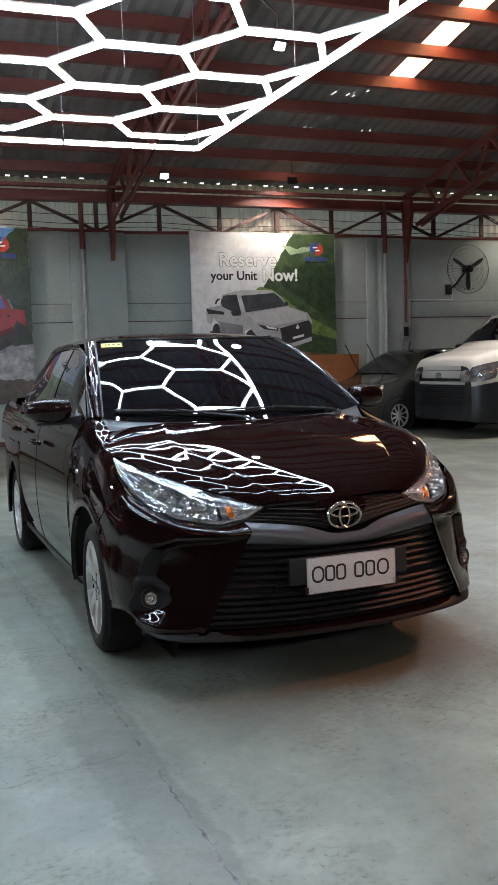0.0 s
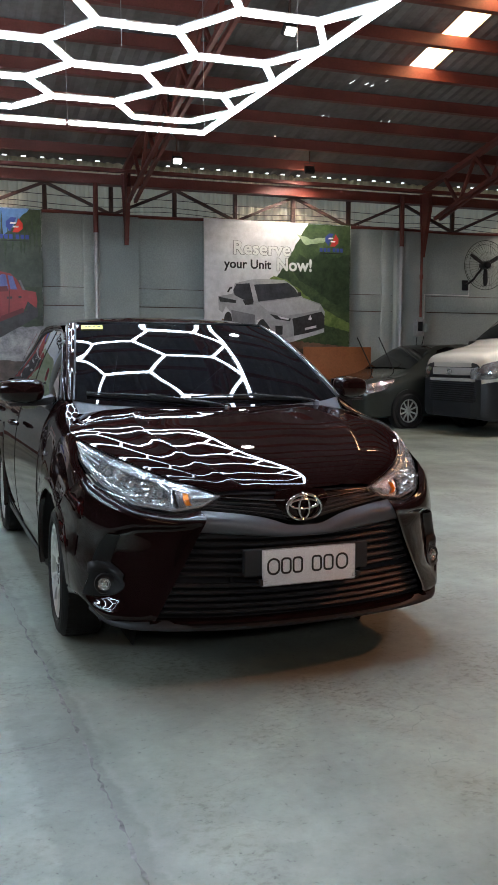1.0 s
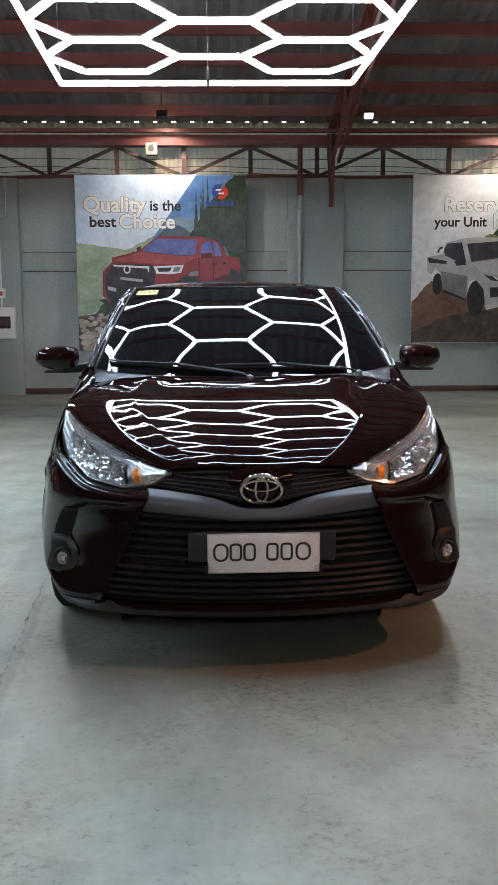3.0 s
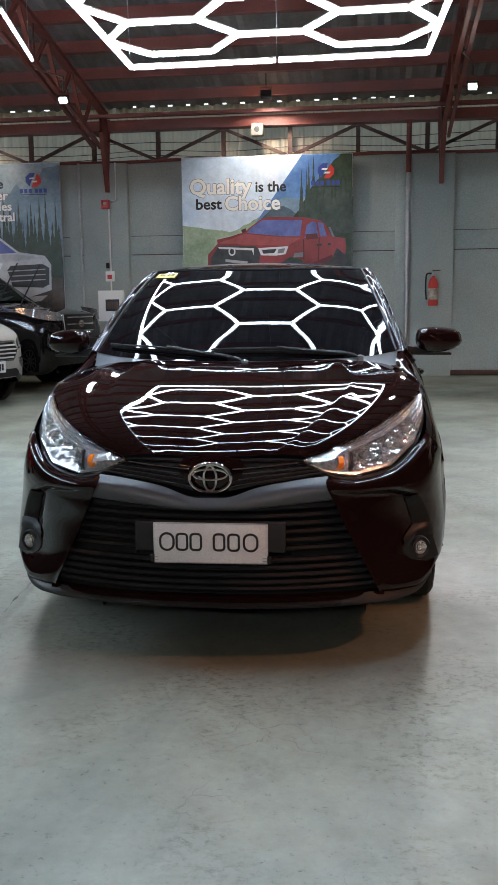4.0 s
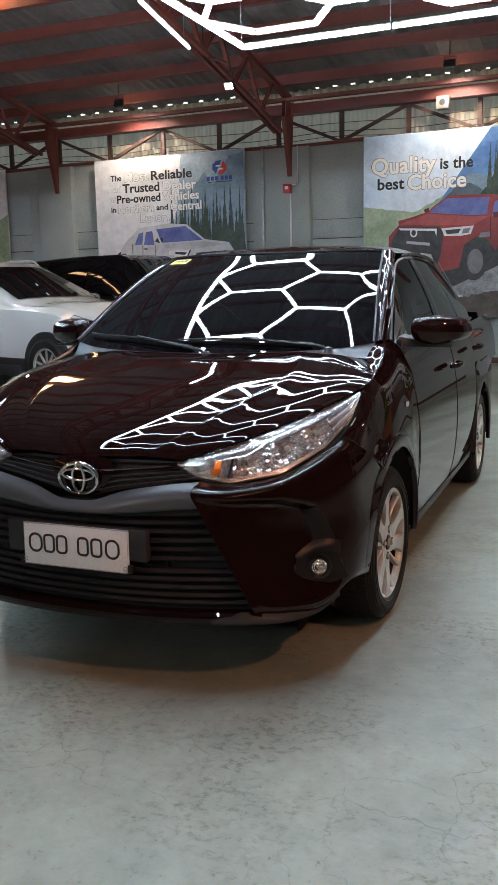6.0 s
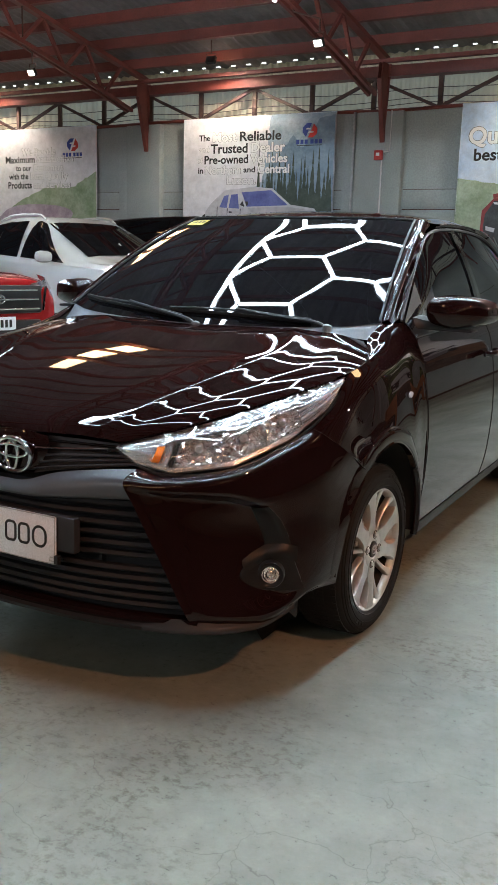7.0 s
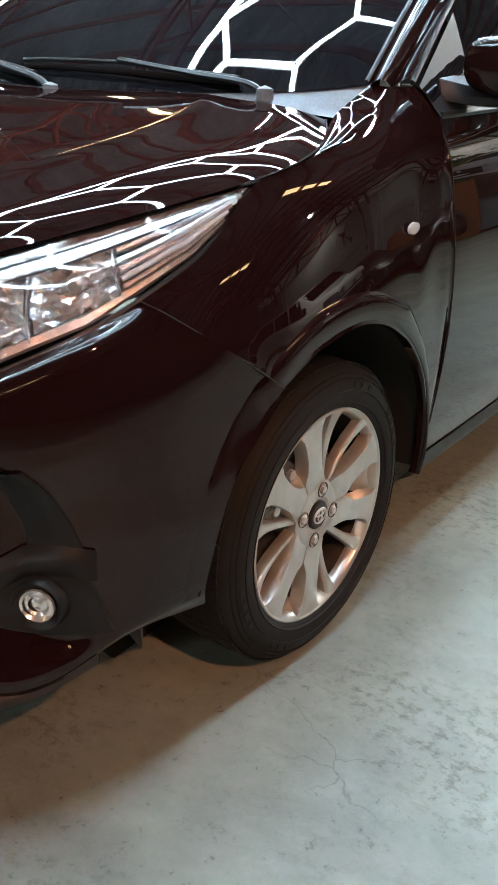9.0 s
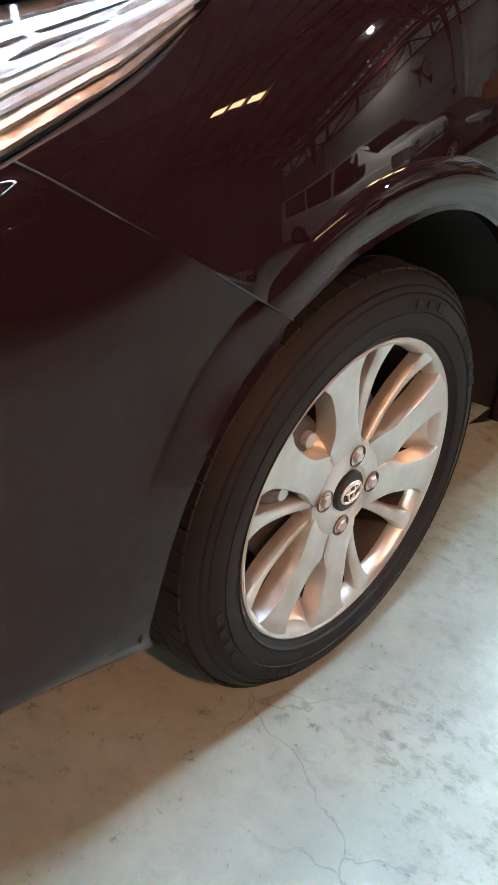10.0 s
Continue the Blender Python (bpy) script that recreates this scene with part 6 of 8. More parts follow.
class Poster:
    """A printed panel that faces -y; places on it go from 0 to 1, from its lower left corner."""

    def __init__(self, x0, x1, z0, z1, label, base):
        self.x0, self.z0, self.w, self.h = x0, z0, x1 - x0, z1 - z0
        self.root = thing("wall_poster", label, "poster")
        self.layer = 0
        part("panel", box((x0 + x1) / 2, FACE_Y + 0.012, (z0 + z1) / 2, self.w, 0.024, self.h, 0.003), base, self.root, smooth=0)
        for u in (0.1, 0.5, 0.9):
            part("batten", box(x0 + u * self.w, FACE_Y + 0.10, (z0 + z1) / 2, 0.05, 0.19, self.h - 0.1), DARK_STEEL, self.root)
        part("hem", tube([(x0 + 0.01, FACE_Y - 0.001, z0 + 0.01), (x1 - 0.01, FACE_Y - 0.001, z0 + 0.01), (x1 - 0.01, FACE_Y - 0.001, z1 - 0.01), (x0 + 0.01, FACE_Y - 0.001, z1 - 0.01)], 0.004, 5, closed=True), WHITE_INK, self.root)

    def at(self, u, v):
        return (self.x0 + u * self.w, self.z0 + v * self.h)

    def shape(self, name, pts, material, soft=0, wobble=0.0, rough=0.0):
        self.layer += 1
        if soft:
            pts = [(p.x, p.y) for p in spline([(u, v, 0) for u, v in pts], soft, True)]
        if rough:
            r = random.Random(self.layer)
            out = []
            for (u, v), (a, b) in zip(pts, pts[1:] + pts[:1]):
                n = max(1, int(math.dist((u, v), (a, b)) / 0.02))
                for i in range(n):
                    x, y = u + (a - u) * i / n, v + (b - v) * i / n
                    k = rough * (0 if x in (0, 1) or y in (0, 1) else 1)
                    out.append((min(1, max(0, x + r.uniform(-k, k))), min(1, max(0, y + r.uniform(-k, k)))))
            pts = out
        if wobble:
            r = random.Random(self.layer)
            pts = [(min(1, max(0, u + r.uniform(-wobble, wobble) * (0 < u < 1))), min(1, max(0, v + r.uniform(-wobble, wobble) * (0 < v < 1)))) for u, v in pts]
        return part(name, extrude([self.at(u, v) for u, v in pts], -0.00017, "y", FACE_Y - 0.0002 * self.layer), material, self.root, smooth=0)

    def disc(self, name, u, v, r, material, squash=1.0):
        return self.shape(name, [(u + r * squash * math.cos(a) , v + r * math.sin(a)) for a in np.linspace(0, 2 * math.pi, 28)[:-1]], material)

    def words(self, text, u0, u1, v, size, outlined):
        """A word from u0 to u1 along the line v; white words have a thin dark rim."""
        x, z = self.at((u0 + u1) / 2, v)
        y = FACE_Y - 0.0002 * (self.layer + 4)
        wide = (u1 - u0) * self.w
        lots = ((RIM_INK, 0.046 * size, 0.0, 1.025), (WHITE_INK, 0.026 * size, 0.0006, 1.0)) if outlined else ((DARK_INK, 0.024 * size, 0.0, 1.0),)
        for mt, bold, lift, grow in lots:
            lettering(text, size, mt, self.root, (x, y - lift, z), bold, wide * grow)

    def logo(self, u, v, s):
        """Two plain interlocked shapes and a bar for the name."""
        self.shape("mark", [(u - 0.9 * s, v - 0.2 * s), (u - 0.9 * s, v + 0.35 * s), (u - 0.4 * s, v + 0.8 * s), (u + 0.25 * s, v + 0.8 * s), (u - 0.25 * s, v - 0.15 * s), (u - 0.45 * s, v - 0.75 * s)], LOGO_BLUE)
        self.shape("mark", [(u + 0.9 * s, v + 0.2 * s), (u + 0.9 * s, v - 0.35 * s), (u + 0.4 * s, v - 0.8 * s), (u - 0.25 * s, v - 0.8 * s), (u + 0.25 * s, v + 0.15 * s), (u + 0.45 * s, v + 0.75 * s)], LOGO_RED)
        self.shape("mark", [(u - 0.5 * s, v + 0.1 * s), (u + 0.1 * s, v + 0.1 * s), (u + 0.22 * s, v + 0.28 * s), (u - 0.42 * s, v + 0.28 * s)], WHITE_INK)
        self.shape("mark", [(u + 0.5 * s, v - 0.1 * s), (u - 0.1 * s, v - 0.1 * s), (u - 0.22 * s, v - 0.28 * s), (u + 0.42 * s, v - 0.28 * s)], WHITE_INK)
        for k in range(6):
            c = u - 1.45 * s + 0.52 * s * k + (0.2 * s if k > 2 else 0.0)
            self.shape("name_bar", [(c - 0.19 * s, v - 1.5 * s), (c + 0.19 * s, v - 1.5 * s), (c + 0.19 * s, v - 1.02 * s), (c - 0.19 * s, v - 1.02 * s)], LOGO_BLUE)
        self.shape("name_line", [(u - 1.5 * s, v - 1.72 * s), (u + 1.5 * s, v - 1.72 * s), (u + 1.5 * s, v - 1.64 * s), (u - 1.5 * s, v - 1.64 * s)], DARK_INK)

    def art(self, name, pts, material):
        return self.shape(name, [(min(999, max(1, a)) / 1000, max(1, b) / 1000) for a, b in pts], material)

    def round(self, name, cx, cy, rx, ry, material):
        return self.art(name, [(cx + rx * math.cos(2 * math.pi * i / 22), cy + ry * math.sin(2 * math.pi * i / 22)) for i in range(22)], material)

    def pickup(self, u0, v0, w, flipped, body, glass, bed=True):
        """A printed pickup seen from its front corner; its front points to the lower left unless flipped."""
        def P(pts):
            return [(u0 + (w * (1 - x) if flipped else w * x), v0 + 0.9 * w * y * self.w / self.h) for x, y in pts]

        def ring(cx, cy, r, mt):
            self.shape("printed_wheel", P([(cx + 0.8 * r * math.cos(a), cy + r * math.sin(a)) for a in np.linspace(0, 2 * math.pi, 26)[:-1]]), mt)

        self.shape("printed_shadow", P([(0.02, 0.04), (0.5, 0.0), (1.0, 0.12), (1.0, 0.2), (0.4, 0.14)]), PR_DARK, 3)
        for c, r in (((0.955, 0.315), 0.075), ((0.615, 0.165), 0.105)):
            ring(*c, r, PR_DARK)
        tail = [(0.86, 0.45), (1.0, 0.43), (0.995, 0.32)] if bed else [(0.93, 0.46), (0.97, 0.40), (0.965, 0.30)]
        self.shape("printed_body", P([(0.02, 0.16), (0.015, 0.36), (0.06, 0.43), (0.25, 0.46), (0.40, 0.585), (0.55, 0.60), (0.80, 0.575), *tail, (0.92, 0.24), (0.88, 0.36), (0.80, 0.34), (0.74, 0.16), (0.66, 0.29), (0.57, 0.28), (0.51, 0.10), (0.30, 0.07)]), body)
        self.shape("printed_screen", P([(0.27, 0.455), (0.41, 0.572), (0.655, 0.558), (0.61, 0.445)]), glass)
        self.shape("printed_window", P([(0.675, 0.43), (0.69, 0.545), (0.745, 0.54), (0.765, 0.435)]), glass)
        self.shape("printed_window", P([(0.78, 0.435), (0.765, 0.54), (0.805, 0.53), (0.845, 0.44)]), glass)
        self.shape("printed_hood_shade", P([(0.08, 0.415), (0.27, 0.445), (0.60, 0.435), (0.58, 0.40), (0.35, 0.385)]), PR_SILVER)
        self.shape("printed_grille", P([(0.035, 0.205), (0.03, 0.335), (0.08, 0.365), (0.32, 0.355), (0.345, 0.32), (0.31, 0.19), (0.08, 0.18)]), PR_DARK)
        for y in (0.32, 0.28, 0.24):
            self.shape("printed_bar", P([(0.06, y), (0.34, y - 0.012), (0.34, y - 0.003), (0.06, y + 0.009)]), PR_SILVER)
        self.shape("printed_lamp", P([(0.375, 0.375), (0.55, 0.38), (0.555, 0.345), (0.40, 0.325)]), PR_PALE)
        self.shape("printed_lamp", P([(0.40, 0.36), (0.50, 0.37), (0.50, 0.35), (0.42, 0.34)]), PR_DARK)
        self.shape("printed_side_shade", P([(0.70, 0.20), (0.735, 0.27), (0.80, 0.30), (0.865, 0.335), (0.875, 0.30), (0.80, 0.25)]), PR_DARKRED if body is PR_RED else PR_GREYSHADE)
        for a, b in (((0.66, 0.43), (0.665, 0.30)), ((0.772, 0.435), (0.775, 0.29)), ((0.86, 0.445), (0.862, 0.36))):
            self.shape("printed_door_line", P([a, (a[0] + 0.006, a[1]), (b[0] + 0.006, b[1]), b]), PR_DARK)
        self.shape("printed_mirror", P([(0.635, 0.445), (0.60, 0.455), (0.60, 0.485), (0.65, 0.488), (0.668, 0.46)]), body if body is PR_RED else PR_DARK)
        self.shape("printed_handle", P([(0.735, 0.395), (0.762, 0.397), (0.762, 0.408), (0.735, 0.406)]), PR_DARK)
        self.shape("printed_pillar", P([(0.655, 0.558), (0.61, 0.445), (0.625, 0.44), (0.672, 0.553)]), body)
        self.shape("printed_bumper", P([(0.02, 0.165), (0.10, 0.145), (0.34, 0.135), (0.49, 0.20), (0.505, 0.245), (0.42, 0.225), (0.34, 0.175), (0.08, 0.18)]), body)
        self.shape("printed_skid", P([(0.05, 0.12), (0.33, 0.10), (0.48, 0.14), (0.46, 0.09), (0.30, 0.055), (0.10, 0.075)]), PR_SILVER)
        for c, r in (((0.945, 0.31), 0.062), ((0.60, 0.165), 0.09)):
            ring(*c, r, PR_DARK)
            ring(*c, r * 0.58, PR_SILVER)
            ring(*c, r * 0.30, PR_DARK)


def draw_red(p):
    """The red pickup of the print, in thousandths of the panel."""
    p.art("printed_shadow", [(123, 296), (263, 212), (527, 175), (751, 272), (965, 393), (968, 441), (636, 369)], PR_DARK)
    p.round("printed_wheel", 632, 308, 75, 107, PR_DARK)
    p.round("printed_rim", 639, 303, 43, 66, PR_GREYSHADE)
    p.round("printed_wheel", 933, 435, 31, 52, PR_DARK)
    p.art("printed_body", [(149, 320), (152, 453), (210, 514), (205, 536), (285, 553), (372, 577), (410, 608), (473, 649), (510, 659), (722, 652), (817, 632), (851, 601), (880, 544), (957, 532), (965, 478), (958, 441), (910, 478), (882, 417), (744, 357), (706, 417), (641, 435), (577, 393), (551, 272), (410, 242), (194, 272)], PR_RED)
    p.art("printed_hood", [(213, 516), (371, 567), (599, 544), (702, 538), (626, 495), (439, 502)], PR_HOODRED)
    p.art("printed_windscreen", [(383, 572), (422, 608), (479, 642), (708, 637), (697, 548), (600, 548)], PR_GLASSBLUE)
    p.art("printed_window", [(723, 538), (734, 608), (768, 628), (789, 625), (803, 544)], PR_GLASSBLUE)
    p.art("printed_window", [(814, 544), (800, 623), (828, 618), (852, 544)], PR_GLASSBLUE)
    p.art("printed_bed_rail", [(860, 596), (872, 596), (897, 541), (882, 541)], PR_GREYSHADE)
    p.art("printed_sill", [(744, 357), (759, 393), (883, 441), (889, 417)], PR_DARKRED)
    p.art("printed_front", [(171, 435), (215, 502), (439, 495), (463, 463), (448, 345), (421, 260), (301, 238), (194, 272), (164, 363)], PR_DARK)
    p.art("printed_grille_arch", [(209, 496), (426, 485), (423, 445), (413, 473), (220, 485)], PR_PALE)
    p.round("printed_badge", 295, 468, 21, 24, PR_PALE)
    p.round("printed_badge", 295, 468, 13, 16, PR_DARK)
    p.art("printed_bar", [(255, 426), (387, 411), (386, 395), (254, 411)], PR_SILVER)
    p.art("printed_fog", [(179, 374), (230, 362), (225, 342), (180, 352)], PR_SILVER)
    p.art("printed_fog", [(333, 359), (395, 349), (414, 306), (339, 335)], PR_SILVER)
    p.art("printed_skid", [(327, 272), (412, 266), (403, 253), (329, 260)], PR_SILVER)
    p.art("printed_lamp", [(450, 485), (628, 493), (612, 449), (556, 441), (467, 444)], PR_PALE)
    p.art("printed_lamp_inner", [(471, 475), (559, 479), (545, 456), (482, 453)], PR_DARK)
    p.art("printed_lamp_inner", [(571, 478), (610, 482), (600, 456), (563, 453)], PR_GREYSHADE)
    p.art("printed_trim", [(664, 453), (717, 458), (715, 432), (657, 429)], PR_GREYSHADE)
    p.art("printed_mirror", [(726, 557), (797, 562), (800, 533), (734, 528)], PR_DARKRED)
    p.art("printed_mirror", [(351, 589), (379, 599), (381, 577), (357, 572)], PR_DARKRED)
    p.art("printed_handle", [(793, 502), (822, 504), (821, 491), (792, 490)], PR_DARK)
    p.art("printed_handle", [(858, 507), (875, 508), (875, 496), (858, 495)], PR_DARK)
    p.art("printed_door_line", [(805, 538), (811, 538), (805, 399), (798, 397)], PR_DARKRED)
    p.art("printed_door_line", [(714, 532), (720, 532), (722, 417), (715, 417)], PR_DARKRED)


def draw_silver(p):
    """The silver pickup of the print, in thousandths of the panel."""
    p.round("printed_wheel", 391, 269, 53, 110, PR_DARK)
    p.round("printed_wheel", 158, 357, 30, 64, PR_DARK)
    p.art("printed_body", [(92, 517), (185, 534), (201, 601), (305, 627), (382, 634), (537, 631), (603, 590), (663, 522), (789, 483), (819, 433), (817, 315), (599, 256), (450, 222), (436, 326), (390, 382), (348, 371), (332, 270), (191, 326), (175, 416), (143, 455), (120, 413), (95, 433)], PR_SILVER)
    p.art("printed_side_shade", [(177, 433), (336, 404), (332, 270), (191, 326)], PR_GREYSHADE)
    p.art("printed_bed", [(94, 515), (210, 494), (209, 476), (104, 483)], PR_DARK)
    p.art("printed_hood", [(356, 481), (646, 521), (789, 474), (776, 438), (556, 402), (424, 429)], PR_PALEGREY)
    p.art("printed_windscreen", [(329, 596), (559, 613), (605, 578), (642, 528), (359, 488)], PR_GLASSDARK)
    p.art("printed_window", [(191, 560), (212, 597), (299, 604), (328, 483), (270, 494), (200, 526)], PR_GLASSDARK)
    p.art("printed_grille", [(589, 391), (794, 438), (818, 402), (817, 324), (606, 263), (600, 337)], PR_DARK)
    p.art("printed_grille_edge", [(556, 399), (795, 444), (798, 433), (589, 382)], PR_SILVER)
    p.art("printed_badge", [(717, 409), (731, 382), (716, 375), (702, 380)], PR_PALE)
    p.art("printed_lamp", [(437, 411), (581, 384), (576, 366), (479, 378)], PR_DARK)
    p.art("printed_lamp_inner", [(490, 400), (570, 384), (565, 374), (512, 382)], PR_PALE)
    p.art("printed_fog", [(474, 335), (525, 337), (524, 279), (478, 274)], PR_DARK)
    p.art("printed_bumper", [(446, 227), (599, 270), (815, 315), (817, 297), (599, 234), (455, 200)], PR_PALEGREY)
    p.art("printed_plate", [(679, 324), (760, 342), (760, 326), (681, 309)], PR_PALE)
    p.art("printed_mirror", [(254, 494), (320, 506), (325, 470), (270, 465)], PR_DARK)
    p.art("printed_mirror", [(627, 555), (652, 555), (652, 530), (635, 528)], PR_DARK)
    p.art("printed_bed_bar", [(149, 545), (166, 575), (185, 580), (185, 569), (172, 564), (160, 542)], PR_DARK)
    p.art("printed_sill", [(193, 324), (332, 267), (332, 254), (193, 308)], PR_DARK)


def pines(p, u0, u1, v0, v1, n, seed, material):
    r = random.Random(seed)
    for k in range(n):
        u = u0 + (u1 - u0) * (k + r.uniform(0, 0.8)) / n
        h = (v1 - v0) * r.uniform(0.6, 1.0)
        w = 0.022 * r.uniform(0.8, 1.5)
        pts = [(u, v0 + h)]
        for i in range(1, 6):
            pts.append((u + w * i / 5, v0 + h * (1 - i / 5.4)))
            pts.append((u + w * (i - 0.55) / 5, v0 + h * (1 - i / 5.4) - 0.004))
        left = [(2 * u - a, b) for a, b in pts[:0:-1]]
        p.shape("printed_tree", [(min(0.999, max(0.001, a)), max(0.0, b)) for a, b in pts + [(u + w * 0.5, v0), (u - w * 0.5, v0)] + left], material)


def build_posters():
    top, low = 3.645, 0.80
    # sky and mountain poster with a red pickup
    p = Poster(-2.565, 0.285, low - 0.06, top, "printed vinyl poster of a red pickup before blue mountains", PR_SKY)
    p.shape("printed_meadow", [(0, 0.20), (0, 0.62), (0.14, 0.60), (0.30, 0.58), (0.46, 0.66), (0.30, 0.42), (0.10, 0.22)], PR_MEADOW, rough=0.004)
    p.shape("printed_blue", [(0.71, 1), (1, 1), (1, 0.40), (0.24, 0.40), (0.40, 0.58)], PR_BLUE)
    p.shape("printed_ridge", [(0.42, 0.60), (0.52, 0.71), (0.60, 0.77), (0.68, 0.75), (0.74, 0.78), (0.86, 0.72), (1, 0.80), (1, 0.45), (0.3, 0.45)], PR_BLUEGREY, rough=0.004)
    p.shape("printed_ridge", [(0.44, 0.62), (0.52, 0.70), (0.60, 0.72), (0.70, 0.66), (0.8, 0.70), (0.8, 0.5), (0.4, 0.5)], PR_MIST2, rough=0.004)
    p.shape("printed_forest", [(0.10, 0.21), (0.40, 0.60), (0.52, 0.66), (0.62, 0.62), (0.70, 0.70), (0.76, 0.82), (0.84, 0.90), (0.93, 1.0), (1, 1), (1, 0.20)], PR_DARKGREEN, rough=0.004)
    pines(p, 0.70, 1.0, 0.56, 1.0, 13, 3, PR_PINE)
    p.shape("printed_grass", [(0.10, 0.21), (0.22, 0.34), (0.3, 0.24), (0.34, 0.20)], PR_GREEN, rough=0.004)
    p.shape("printed_gravel", [(0, 0), (0, 0.20), (0.12, 0.22), (0.45, 0.20), (0.62, 0.0)], PR_ROCK)
    rng = random.Random(21)
    scenery = p.layer
    for k in range(120):
        v = 0.205 * (1 - (k / 120.0)) + rng.uniform(-0.01, 0.01)
        u = rng.uniform(0.01, 0.60 - 0.4 * max(0.0, v - 0.05))
        r = 0.016 + 0.018 * (0.2 - v) / 0.2
        p.shape("printed_stone", [(min(0.995, max(0.004, u + r * rng.uniform(0.8, 1.3) * math.cos(a))), max(0.004, v + 0.62 * r * rng.uniform(0.8, 1.2) * math.sin(a))) for a in np.linspace(0, 5.5, 8)], rng.choice(STONES))
    p.shape("printed_water", [(0.45, 0.20), (0.7, 0.32), (1, 0.34), (1, 0.10), (0.6, 0.10)], PR_WATER, rough=0.007)
    p.shape("printed_rock", [(0.6, 0.0), (0.52, 0.10), (0.75, 0.15), (1, 0.13), (1, 0)], PR_ROCK, rough=0.007)
    draw_red(p)
    p.layer = scenery
    p.words("Quality", 0.045, 0.410, 0.83, 0.31, True)
    p.words("is the", 0.435, 0.615, 0.825, 0.22, False)
    p.words("best", 0.080, 0.235, 0.735, 0.22, False)
    p.words("Choice", 0.255, 0.580, 0.735, 0.31, True)
    p.logo(0.845, 0.905, 0.052)
    # pale poster with a silver pickup
    p = Poster(3.075, 5.915, low + 0.04, top, "printed vinyl poster of a silver pickup on a green hillside", PR_PALE)
    p.shape("printed_hill", [(0.70, 1), (1, 1), (1, 0.1), (0.5, 0.1), (0.34, 0.60), (0.47, 0.62), (0.59, 0.82)], PR_GREEN, rough=0.003)
    p.shape("printed_slope", [(0.40, 0.61), (0.46, 0.655), (0.53, 0.64), (0.62, 0.59), (0.72, 0.51), (0.90, 0.40), (1, 0.36), (1, 0.30), (0.6, 0.40)], PR_LIME, rough=0.004)
    p.shape("printed_forest", [(0.64, 0.80), (0.72, 0.76), (0.80, 0.83), (0.90, 0.78), (1.0, 0.82), (1, 0.44), (0.86, 0.50), (0.74, 0.58), (0.64, 0.63), (0.59, 0.70)], PR_DARKGREEN, rough=0.004)
    p.shape("printed_slope", [(0.62, 0.93), (0.72, 0.90), (0.86, 0.92), (0.80, 0.88), (0.68, 0.86)], PR_MEADOW, rough=0.004)
    p.shape("printed_dust", [(0, 0), (0, 0.24), (0.12, 0.38), (0.36, 0.30), (0.6, 0.24), (1, 0.2), (1, 0)], PR_DUST, rough=0.005)
    p.shape("printed_dark_ground", [(0, 0), (0, 0.06), (0.2, 0.16), (0.45, 0.20), (0.8, 0.18), (1, 0.1), (1, 0)], PR_ROCK, rough=0.007)
    scenery = p.layer
    draw_silver(p)
    p.layer = scenery
    p.words("Reserve", 0.190, 0.575, 0.822, 0.29, True)
    p.words("your Unit", 0.130, 0.445, 0.722, 0.22, False)
    p.words("Now!", 0.485, 0.725, 0.725, 0.31, True)
    p.logo(0.865, 0.90, 0.052)
    # misty forest poster with a white car
    p = Poster(-7.70, -4.675, low - 0.02, top, "printed vinyl poster of a white car before misty pines", PR_PALE)
    p.shape("printed_mist", [(0.60, 1), (1, 1), (1, 0.3), (0.2, 0.3), (0.45, 0.55), (0.55, 0.62)], PR_MIST, rough=0.007)
    p.shape("printed_ridge", [(0.60, 0.70), (0.74, 0.88), (0.80, 0.80), (0.9, 0.96), (1, 0.98), (1, 0.5), (0.5, 0.5)], PR_BLUEGREY, rough=0.007)
    pines(p, 0.52, 1.0, 0.34, 0.86, 22, 8, PR_PINE)
    pines(p, 0.60, 1.0, 0.30, 0.70, 16, 9, PR_PINE)
    p.shape("printed_road", [(0, 0), (0, 0.32), (0.5, 0.36), (1, 0.32), (1, 0)], PR_WATER)
    p.shape("printed_road_edge", [(0.55, 0.0), (0.8, 0.3), (1, 0.33), (1, 0)], PR_ROCK, rough=0.007)
    p.pickup(0.14, 0.13, 0.80, True, PR_PALEGREY, PR_GLASSBLUE, False)
    for words, v in (((("The", 0.115, 0.190, 0.17, False), ("Most", 0.208, 0.372, 0.23, True), ("Reliable", 0.392, 0.665, 0.23, False)), 0.880),
                     ((("and", 0.115, 0.185, 0.14, True), ("Trusted", 0.198, 0.450, 0.23, False), ("Dealer", 0.470, 0.690, 0.23, True)), 0.812),
                     ((("of", 0.100, 0.140, 0.14, True), ("Pre-owned", 0.153, 0.453, 0.21, False), ("Vehicles", 0.470, 0.712, 0.21, True)), 0.748),
                     ((("in", 0.110, 0.145, 0.15, False), ("Northern", 0.160, 0.405, 0.20, True), ("and", 0.425, 0.503, 0.14, False), ("Central", 0.520, 0.725, 0.21, True)), 0.686),
                     ((("Luzon.", 0.312, 0.508, 0.21, True),), 0.624)):
        for text, u0, u1, size, white in words:
            p.words(text, u0, u1, v, 0.86 * size, white)
    p.logo(0.845, 0.90, 0.050)
    # pale field poster
    p = Poster(-12.72, -9.74, low, top, "pale printed vinyl poster of a green field", PR_PALE)
    p.shape("printed_field", [(0, 0.3), (0.3, 0.5), (0.62, 0.62), (0.8, 0.60), (1, 0.70), (1, 0), (0, 0)], PR_MEADOW, rough=0.007)
